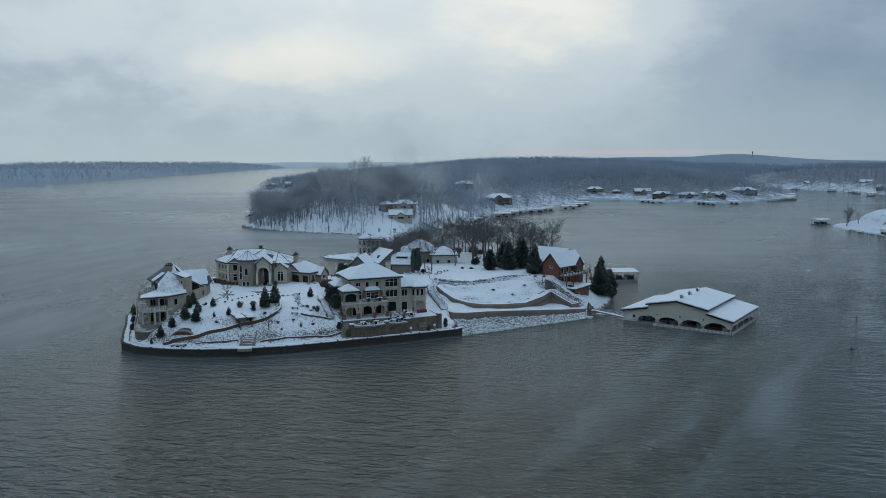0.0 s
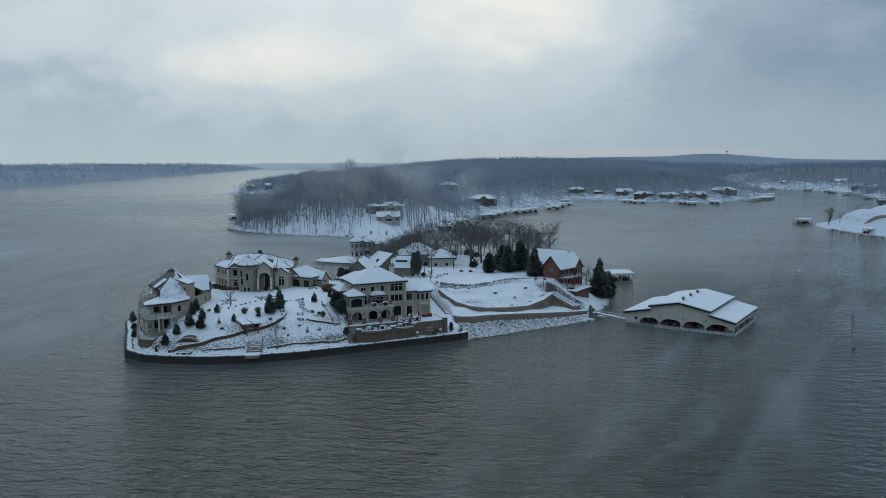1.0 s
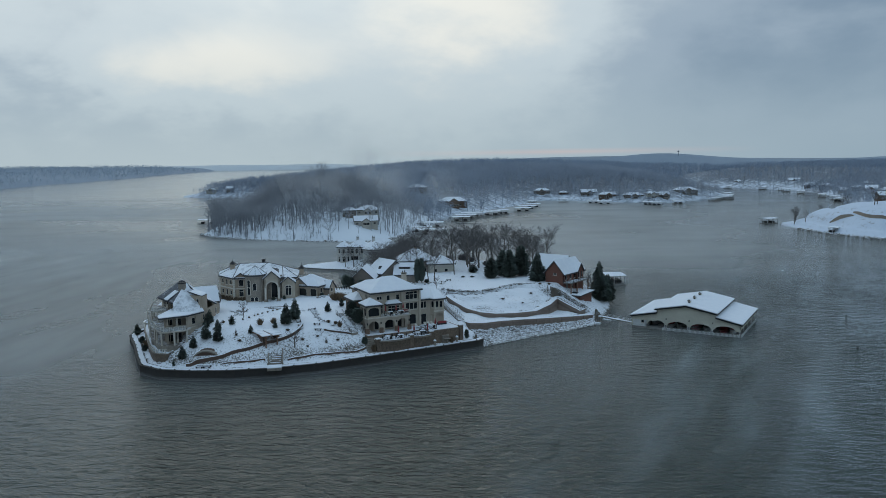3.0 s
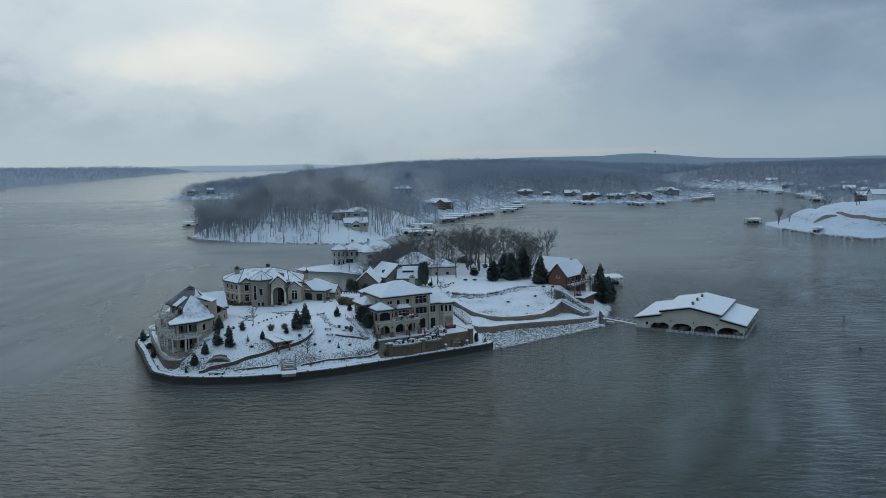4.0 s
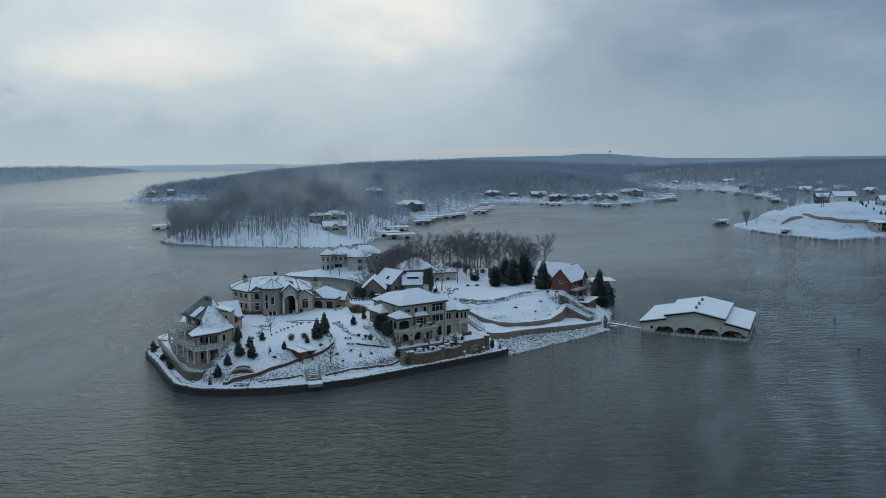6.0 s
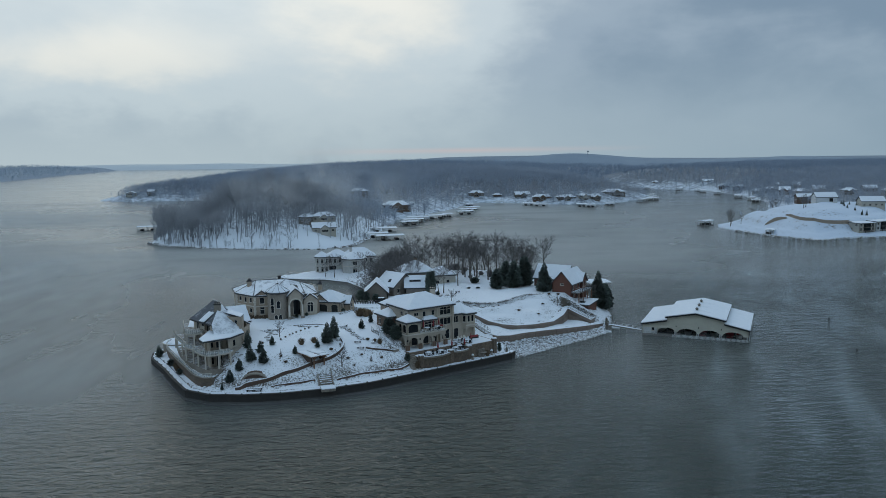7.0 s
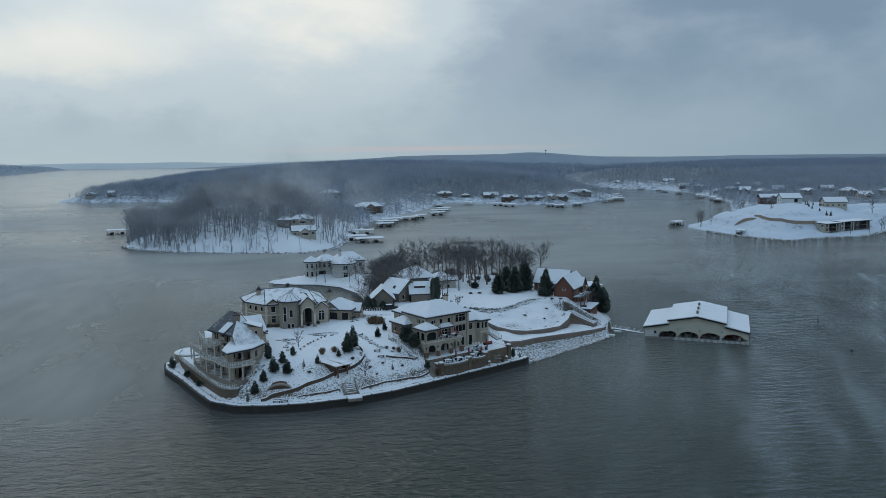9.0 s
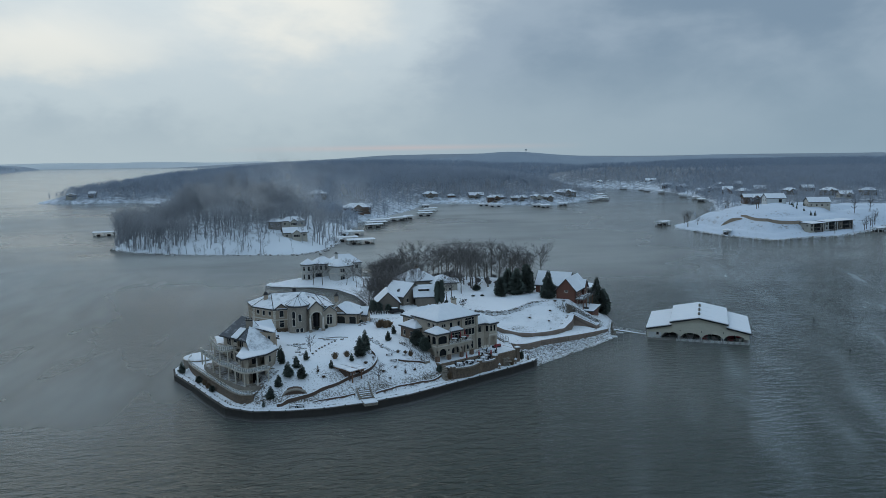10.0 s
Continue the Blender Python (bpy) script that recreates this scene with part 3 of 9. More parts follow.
def backdrop_hills():
    """Far ridges, too distant to shift."""
    for k, (dist, base, amp, bumps, x0, x1) in enumerate([(3000, 34, 4, ((640, 27, 230), (1500, 24, 240)), -500, 2600), (4300, 46, 4, ((900, 12, 700),), -1500, 3300), (4700, 24, 5, ((-1900, 10, 500), (-1150, 7, 260)), -3400, 0)]):
        xs = np.linspace(x0, x1, 140)
        top = base + amp * ripple(xs, xs * 0, 900, 20 + k) + sum(h * np.exp(-((xs - c) / w) ** 2) for c, h, w in bumps)
        if k == 0:
            top = top * np.clip((xs - x0) / 500, 0, 1)
        elif k == 1:
            top = top * np.clip((xs - x0 - 500) / 1200, -0.2, 1)
        else:
            top = top * np.clip(np.minimum(xs - x0, x1 - xs) / 500, 0, 1)
        top = top * np.interp(xs, [950, 1350], [1, 0.62])
        n = len(xs)
        v = [(x, dist - 160 + 40 * math.sin(x / 300), -3) for x in xs] + [(x, dist, z) for x, z in zip(xs, top)] + [(x, dist + 500, -3) for x in xs]
        f = [(i, i + 1, n + i + 1, n + i) for i in range(n - 1)] + [(n + i, n + i + 1, 2 * n + i + 1, 2 * n + i) for i in range(n - 1)]
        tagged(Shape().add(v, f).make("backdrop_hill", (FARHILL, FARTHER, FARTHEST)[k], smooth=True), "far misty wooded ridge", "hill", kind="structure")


# haze put into the ridge colours, palest on the farthest
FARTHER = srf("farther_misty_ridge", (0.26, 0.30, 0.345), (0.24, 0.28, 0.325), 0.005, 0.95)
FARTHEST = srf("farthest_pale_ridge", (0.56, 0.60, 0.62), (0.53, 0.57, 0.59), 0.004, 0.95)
backdrop_hills()


# ---- woods ----
def bare_tree(seed, height, limbs=11, boughs=4, blades=8, clear=0.34, spread=0.30, width=1.0, rising=0.0, stout=1.0):
    """Arrays of a leafless tree: a tapering, slightly bent stem, rising limbs, boughs and fine twigs."""
    r = random.Random(seed)
    sh, tw = Shape(), Shape()
    stem = [Vector((0, 0, -0.03))]
    for k in range(1, 6):
        stem.append(Vector((stem[-1].x + r.gauss(0, 0.012), stem[-1].y + r.gauss(0, 0.012), k * 0.165)))
    radius = lambda f: (0.0125 * (1 - f) + 0.0022) * width * stout
    for k in range(5):
        sh.tube(stem[k], stem[k + 1], radius(k / 5), radius((k + 1) / 5), 5 if k < 3 else 3)

    def on_stem(f):
        k = min(4, int(f * 5))
        return stem[k].lerp(stem[k + 1], f * 5 - k)

    def twigs(p, q, d, length, count):
        for _ in range(count):
            w = (d + Vector((r.gauss(0, 0.6), r.gauss(0, 0.6), r.gauss(0.15, 0.45)))).normalized()
            a = p.lerp(q, r.uniform(0.15, 1.0))
            b = a + w * length * r.uniform(0.5, 1.2)
            s = w.cross(Vector((r.gauss(0, 1), r.gauss(0, 1), r.gauss(0, 1)))).normalized() * 0.0019 * width
            tw.add([a - s, a + s, b], [(0, 1, 2)])

    turn = r.uniform(0, 6.28)
    for i in range(limbs):
        f = clear / 0.825 + (1 - clear / 0.825) * ((i + r.uniform(0, 0.8)) / limbs)
        p = on_stem(min(f, 0.99))
        turn += 2.4 + r.gauss(0, 0.4)
        rise = r.uniform(0.55, 0.95) + 0.5 * f + rising * r.uniform(0.6, 1.3)
        d = Vector((math.cos(turn), math.sin(turn), rise)).normalized()
        low = (f - clear / 0.825) / (1 - clear / 0.825)
        ln = spread * r.uniform(0.75, 1.15) * (0.62 + 0.9 * low * (1 - low) * 1.6 - 0.18 * low)
        mid = p + d * ln * 0.55
        q = mid + (d + Vector((r.gauss(0, 0.2), r.gauss(0, 0.2), 0.25))).normalized() * ln * 0.5
        r0 = radius(f) * 0.55
        sh.tube(p, mid, r0, r0 * 0.7, 3)
        sh.tube(mid, q, r0 * 0.7, r0 * 0.3, 3)
        for _ in range(boughs):
            g = r.uniform(0.25, 1.0)
            a = p.lerp(mid, g * 2) if g < 0.5 else mid.lerp(q, g * 2 - 1)
            e = (d + Vector((r.gauss(0, 0.5), r.gauss(0, 0.5), r.gauss(0.15, 0.35)))).normalized()
            bl = ln * r.uniform(0.3, 0.55)
            b = a + e * bl
            s = e.cross(Vector((r.gauss(0, 1), r.gauss(0, 1), r.gauss(0, 1)))).normalized() * 0.0026 * width
            tw.add([a - s, a + s, b + s * 0.6, b - s * 0.6], [(0, 1, 2, 3)])
            twigs(a, b, e, bl * 0.75, blades)
    top = max(p[2] for p in tw.v)
    k = height / top
    sh.v, tw.v = [tuple(c * k for c in p) for p in sh.v], [tuple(c * k for c in p) for p in tw.v]
    return sh, tw


def triangles(shape):
    t = []
    for q in shape.f:
        t += [(q[0], q[i], q[i + 1]) for i in range(1, len(q) - 1)]
    return np.array(shape.v), np.array(t)


def far_tree(seed, limbs=7, blades=5, fine=1.0, low=0.45):
    """A light tree, 1 m high: a bare stem below, thin limbs and a fan of twigs above."""
    r = random.Random(seed)
    s = Shape()
    bend = Vector((r.gauss(0, 0.03), r.gauss(0, 0.03), 0.72))
    s.tube((0, 0, -0.05), bend, 0.013 * fine, 0.005 * fine, 3)
    for i in range(limbs):
        f = low + (1 - low) * (i + r.random()) / limbs
        a = bend * f
        t = r.uniform(0, 6.28)
        d = Vector((math.cos(t), math.sin(t), r.uniform(0.5, 1.5))).normalized()
        ln = r.uniform(0.2, 0.34) * (1.15 - 0.5 * abs(f - 0.7))
        b = a + d * ln
        side = d.cross(Vector((r.gauss(0, 1), r.gauss(0, 1), r.gauss(0, 1)))).normalized() * 0.006 * fine
        s.add([a - side, a + side, b], [(0, 1, 2)])
        for _ in range(blades):
            c = a.lerp(b, r.uniform(0.3, 0.95))
            e = c + (d + Vector((r.gauss(0, 0.6), r.gauss(0, 0.6), r.gauss(0.1, 0.4)))).normalized() * ln * r.uniform(0.4, 0.8)
            q = Vector((r.gauss(0, 1), r.gauss(0, 1), r.gauss(0, 0.6))).normalized() * 0.0065 * fine
            s.add([c - q, c + q, e], [(0, 1, 2)])
    k = 1 / max(p[2] for p in s.v)
    s.v = [(x, y, z * k) for x, y, z in s.v]
    return triangles(s)


def scatter(name, variants, spots, mat, label, rnd):
    """Joins many trees into one object; spots: x, y, z, height, width."""
    vs, ts, k = [], [], 0
    for x, y, z, h, w in spots:
        v, t = variants[rnd.randrange(len(variants))]
        a = rnd.uniform(0, 6.28)
        c, s = math.cos(a) * w, math.sin(a) * w
        vs.append(np.stack([x + v[:, 0] * c - v[:, 1] * s, y + v[:, 0] * s + v[:, 1] * c, z + v[:, 2] * h], -1))
        ts.append(t + k)
        k += len(v)
    return tagged(raw_mesh(name, np.concatenate(vs), np.concatenate(ts), mat), label, "woods", kind="stuff")


def wood_spots(rnd, n, x0, x1, y0, y1, poly, height_of, tall, keep=lambda x, y, d: 1.0):
    pts = np.array([(rnd.uniform(x0, x1), rnd.uniform(y0, y1)) for _ in range(n)])
    d = signed(pts[:, 0], pts[:, 1], poly)
    z = height_of(pts[:, 0], pts[:, 1])
    out = []
    for (x, y), dd, zz in zip(pts, d, z):
        if dd > 2 and rnd.random() < keep(x, y, dd):
            h = tall * rnd.uniform(0.75, 1.2)
            out.append((x, y, zz - 0.2, h, h * rnd.uniform(0.8, 1.2)))
    return out


def woods():
    rnd = random.Random(11)
    mids = []
    for k in range(8):
        a, b = bare_tree(100 + k, 1.0, 10, 4, 4, 0.44 + 0.04 * (k % 4), 0.38 + 0.02 * (k % 3), 1.25)
        va, ta = triangles(a)
        vb, tb = triangles(b)
        mids.append((np.concatenate([va, vb]), np.concatenate([ta, tb + len(va)])))
    fars = [far_tree(40 + k, 8, 5, 1.4, 0.32) for k in range(10)]
    thins = [far_tree(60 + k, 6, 4, 2.0, 0.3) for k in range(6)]
    thin_stems = [far_tree(90 + k, 7, 5, 1.2, 0.42) for k in range(6)]
    bushes = [far_tree(80 + k, 12, 6, 1.3, 0.04) for k in range(5)]

    def clear(x, y, d):
        gap = 1.0
        for cx, cy, rad in CLEARINGS:
            if (x - cx) ** 2 + (y - cy) ** 2 < rad * rad:
                gap = 0.06
        return gap

    in_view = lambda x, y: 1.0 if -90 - 0.72 * y < x < -20 + 0.82 * y else 0.0
    stand = lambda x, y: 1 + 0.22 * math.sin(x * 0.11 + 2 * math.sin(y * 0.05)) + 0.14 * math.sin(y * 0.17 + x * 0.045)
    uneven = lambda spots: [(x, y, z, h * stand(x, y) * (0.62 if rnd.random() < 0.22 else 1.0), w) for x, y, z, h, w in spots]
    level = lambda spots: [(x, y, z, h * (0.9 + 0.1 * stand(x, y)), w * 1.15) for x, y, z, h, w in spots]
    near = wood_spots(rnd, 3000, -240, -40, 420, 575, PENINSULA, peninsula_z, 16.0, lambda x, y, d: clear(x, y, d) * np.interp(d, [2, 20, 60], [0.30, 0.48, 0.9] if x > -160 else [0.7, 0.9, 1.0]) * (1 if x < -96 or d > 40 else 0.5))
    near += [(x, y, z, h, h) for x, y, z, h in ((-118, 452, 6.0, 15), (-112, 447, 4.5, 13), (-106, 449, 5.0, 14), (-122, 444, 4.5, 12), (-99, 441, 3.0, 11), (-110, 462, 9.0, 14), (-93, 452, 5.5, 12), (-87, 449, 4.0, 11), (-84, 458, 6.0, 13), (-80, 468, 7.0, 12))]
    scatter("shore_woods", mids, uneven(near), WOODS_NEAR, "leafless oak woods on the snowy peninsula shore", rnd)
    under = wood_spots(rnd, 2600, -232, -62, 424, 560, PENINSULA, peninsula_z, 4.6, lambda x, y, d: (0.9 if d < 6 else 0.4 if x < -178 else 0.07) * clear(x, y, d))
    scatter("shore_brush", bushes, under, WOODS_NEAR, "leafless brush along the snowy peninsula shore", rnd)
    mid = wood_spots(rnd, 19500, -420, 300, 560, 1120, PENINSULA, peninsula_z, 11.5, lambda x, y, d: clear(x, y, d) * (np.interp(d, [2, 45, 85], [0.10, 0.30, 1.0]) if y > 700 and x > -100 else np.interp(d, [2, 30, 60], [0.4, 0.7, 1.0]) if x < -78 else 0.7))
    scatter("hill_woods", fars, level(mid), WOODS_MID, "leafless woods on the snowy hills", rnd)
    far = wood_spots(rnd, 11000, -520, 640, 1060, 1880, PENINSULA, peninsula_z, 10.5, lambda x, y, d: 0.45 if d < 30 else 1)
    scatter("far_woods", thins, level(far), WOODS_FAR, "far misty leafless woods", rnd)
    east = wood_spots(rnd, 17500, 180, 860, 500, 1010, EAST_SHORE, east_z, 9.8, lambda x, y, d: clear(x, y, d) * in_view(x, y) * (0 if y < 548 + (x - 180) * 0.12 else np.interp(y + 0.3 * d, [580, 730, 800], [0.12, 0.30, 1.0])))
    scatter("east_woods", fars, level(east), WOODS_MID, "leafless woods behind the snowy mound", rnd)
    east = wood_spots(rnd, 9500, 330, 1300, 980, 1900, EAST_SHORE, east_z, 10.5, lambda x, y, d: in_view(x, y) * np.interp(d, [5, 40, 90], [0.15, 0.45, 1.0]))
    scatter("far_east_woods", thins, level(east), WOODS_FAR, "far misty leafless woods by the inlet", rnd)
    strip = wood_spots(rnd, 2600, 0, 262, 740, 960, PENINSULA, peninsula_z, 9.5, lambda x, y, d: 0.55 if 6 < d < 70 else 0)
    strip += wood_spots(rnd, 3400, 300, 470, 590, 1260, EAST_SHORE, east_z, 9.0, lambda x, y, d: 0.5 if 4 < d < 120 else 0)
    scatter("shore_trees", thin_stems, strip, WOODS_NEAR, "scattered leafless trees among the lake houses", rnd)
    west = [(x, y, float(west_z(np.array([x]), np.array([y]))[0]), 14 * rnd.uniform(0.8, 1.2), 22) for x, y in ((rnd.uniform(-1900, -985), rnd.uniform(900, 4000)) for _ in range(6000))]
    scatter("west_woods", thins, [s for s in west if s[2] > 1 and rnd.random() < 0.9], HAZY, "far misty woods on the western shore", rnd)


CLEARINGS = [(-106, 448, 15), (-88, 444, 14), (-104, 468, 10), (-50, 690, 22), (-58, 660, 15), (262, 560, 10), (330, 600, 12)]
woods()


# ---- steam mist over the cold lake ----
def mist_mat(name, amount, lo, hi, size, regions, lone=False, tint=(0.92, 0.92, 0.90)):
    """Thin vapour that lets most light through: ragged streaks of that size, thicker in the given regions.
    regions: (axis, from, to, value, value) ramps that multiply the thickness; lone: a single wisp that thins out to its rim."""
    m = bpy.data.materials.new(name)
    m.use_nodes = True
    n, l = m.node_tree.nodes, m.node_tree.links
    n.remove(n["Principled BSDF"])
    tc_ = n.new("ShaderNodeTexCoord")
    co = tc_.outputs["Object"]

    def ma(op, a, c):
        x = n.new("ShaderNodeMath")
        x.operation = op
        for i, v in enumerate((a, c)):
            if isinstance(v, (int, float)):
                x.inputs[i].default_value = v
            else:
                l.new(v, x.inputs[i])
        return x.outputs[0]

    def ramp(v, a, b, c=0.0, d=1.0):
        r = n.new("ShaderNodeMapRange")
        r.interpolation_type = "SMOOTHSTEP"
        for k, w in enumerate((a, b, c, d)):
            r.inputs[k + 1].default_value = w
        l.new(v, r.inputs[0])
        return r.outputs[0]

    def tex(sx, sy, sz, detail):
        mp = n.new("ShaderNodeMapping")
        mp.inputs["Scale"].default_value = (1 / sx, 1 / sy, 1 / sz)
        l.new(co, mp.inputs[0])
        t = n.new("ShaderNodeTexNoise")
        t.inputs["Scale"].default_value, t.inputs["Detail"].default_value, t.inputs["Distortion"].default_value = 1.0, detail, 0.15
        l.new(mp.outputs[0], t.inputs["Vector"])
        return t.outputs[0]

    dens = ramp(tex(*size, 3.5), lo, hi)
    dens = ma("MULTIPLY", dens, ramp(tex(size[0] * 4, size[1] * 2.2, size[2] * 4, 2.0), 0.30, 0.70, 0.5, 1.0))
    xyz_ = n.new("ShaderNodeSeparateXYZ")
    l.new(co, xyz_.inputs[0])
    for axis, a, b, c, d in regions:
        dens = ma("MULTIPLY", dens, ramp(xyz_.outputs["XYZ".index(axis)], a, b, c, d))
    if lone:
        g = n.new("ShaderNodeSeparateXYZ")
        l.new(tc_.outputs["Generated"], g.inputs[0])
        dens = ma("MULTIPLY", dens, ma("MULTIPLY", ramp(g.outputs[0], 0.0, 0.5), ramp(g.outputs[0], 1.0, 0.5)))
        dens = ma("MULTIPLY", dens, ma("MULTIPLY", ramp(g.outputs[2], 0.0, 0.3), ramp(g.outputs[2], 1.0, 0.35)))
    dens = ma("MULTIPLY", dens, amount)
    d1, d2, tr = n.new("ShaderNodeBsdfDiffuse"), n.new("ShaderNodeBsdfTranslucent"), n.new("ShaderNodeBsdfTransparent")
    for q in (d1, d2):
        q.inputs[0].default_value = (*tint, 1)
    half, mixed = n.new("ShaderNodeMixShader"), n.new("ShaderNodeMixShader")
    l.new(d1.outputs[0], half.inputs[1])
    l.new(d2.outputs[0], half.inputs[2])
    l.new(dens, mixed.inputs[0])
    l.new(tr.outputs[0], mixed.inputs[1])
    l.new(half.outputs[0], mixed.inputs[2])
    l.new(mixed.outputs[0], n["Material Output"].inputs[0])
    return m


def mist_layer(mat, x0, x1, y0, y1, z, label, place=None):
    """A broad, gently rolling layer of vapour."""
    nx, ny = 60, 60
    gx, gy = np.meshgrid(np.linspace(x0, x1, nx), np.linspace(y0, y1, ny))
    gz = z + 0.2 * ripple(gx, gy, 260, 1)
    v = np.stack([gx, gy, gz], -1).reshape(-1, 3)
    i = np.arange(nx * ny).reshape(ny, nx)
    q = np.stack([i[:-1, :-1], i[:-1, 1:], i[1:, 1:], i[1:, :-1]], -1).reshape(-1, 4)
    ob = tagged(raw_mesh("mist_layer", v, q, mat, True), label, "mist", kind="stuff")
    if place:
        ob.matrix_world = place


SIDES = [("X", -1500, -900, 0.0, 1.0), ("X", 1500, 900, 0.0, 1.0)]
STEAM = mist_mat("steam_streaks", 0.7, -0.1, 0.95, (26.0, 95.0, 30.0), SIDES + [("Y", 100, 200, 0.08, 1.0), ("Y", 460, 330, 0.0, 1.0), ("X", -135, -90, 1.0, 0.55), ("X", -5, 60, 1.0, 0.10)])
BANK = mist_mat("steam_bank", 0.75, 0.15, 0.66, (170.0, 110.0, 60.0), SIDES + [("Y", 250, 400, 0.0, 1.0), ("Y", 1100, 700, 0.0, 1.0), ("X", 70, 170, 1.0, 0.4)])
mist_layer(STEAM, -1500, 1500, 60, 460, 1.6, "thin streaks of steam drifting over the water")
mist_layer(BANK, -1500, 1500, 250, 1100, 1.1, "pale bank of steam lying on the open water")


# streamers that the night air draws out over the open water to the east
STREAMERS = mist_mat("steam_streamers", 0.46, 0.45, 0.80, (8.5, 48.0, 30.0), [("X", -46, -18, 0.0, 1.0), ("X", 190, 120, 0.0, 1.0), ("Y", 70, 150, 0.35, 1.0), ("Y", 440, 330, 0.0, 1.0)], tint=(0.80, 0.90, 0.94))
mist_layer(STREAMERS, -50, 200, 60, 450, 2.6, "faint streamers of steam drifting over the lake", pose(-37, 0, 0, 0, 0, -24))
PLUME = mist_mat("steam_plume", 0.72, 0.25, 0.70, (24.0, 24.0, 30.0), [], True)


def wisp(x, y, turn, width, height, lean, mat, label, seed, z=0.7):
    """A curling sheet of vapour that rises from the water and leans with the air."""
    r = random.Random(seed)
    a, b = r.uniform(0, 6.28), r.uniform(0, 6.28)
    nu, nv = 12, 10
    v = []
    for j in range(nv):
        t = j / (nv - 1)
        for i in range(nu):
            u = i / (nu - 1) - 0.5
            v.append((u * width * (0.7 + 0.5 * t) + lean * t * t, 0.16 * width * math.sin(3.5 * u + a + 1.6 * t) + 0.07 * width * math.sin(8 * u + b), t * height + z))
    f = [(j * nu + i, j * nu + i + 1, (j + 1) * nu + i + 1, (j + 1) * nu + i) for j in range(nv - 1) for i in range(nu - 1)]
    ob = raw_mesh("mist_wisp", v, f, mat, True)
    ob.matrix_world = pose(x, y, 0, 0, 0, turn)
    tagged(ob, label, "mist", kind="stuff")


for spot, (px_, py_, wide, high, base) in enumerate(((-93, 540, 46, 66, 6), (-112, 585, 66, 58, 10), (-128, 478, 54, 44, 12), (-62, 600, 50, 48, 8))):
    wisp(px_, py_, 8 - 5 * spot, wide, high, -6, PLUME, "pale plume of steam drifting before the woods", 70 + spot, base)


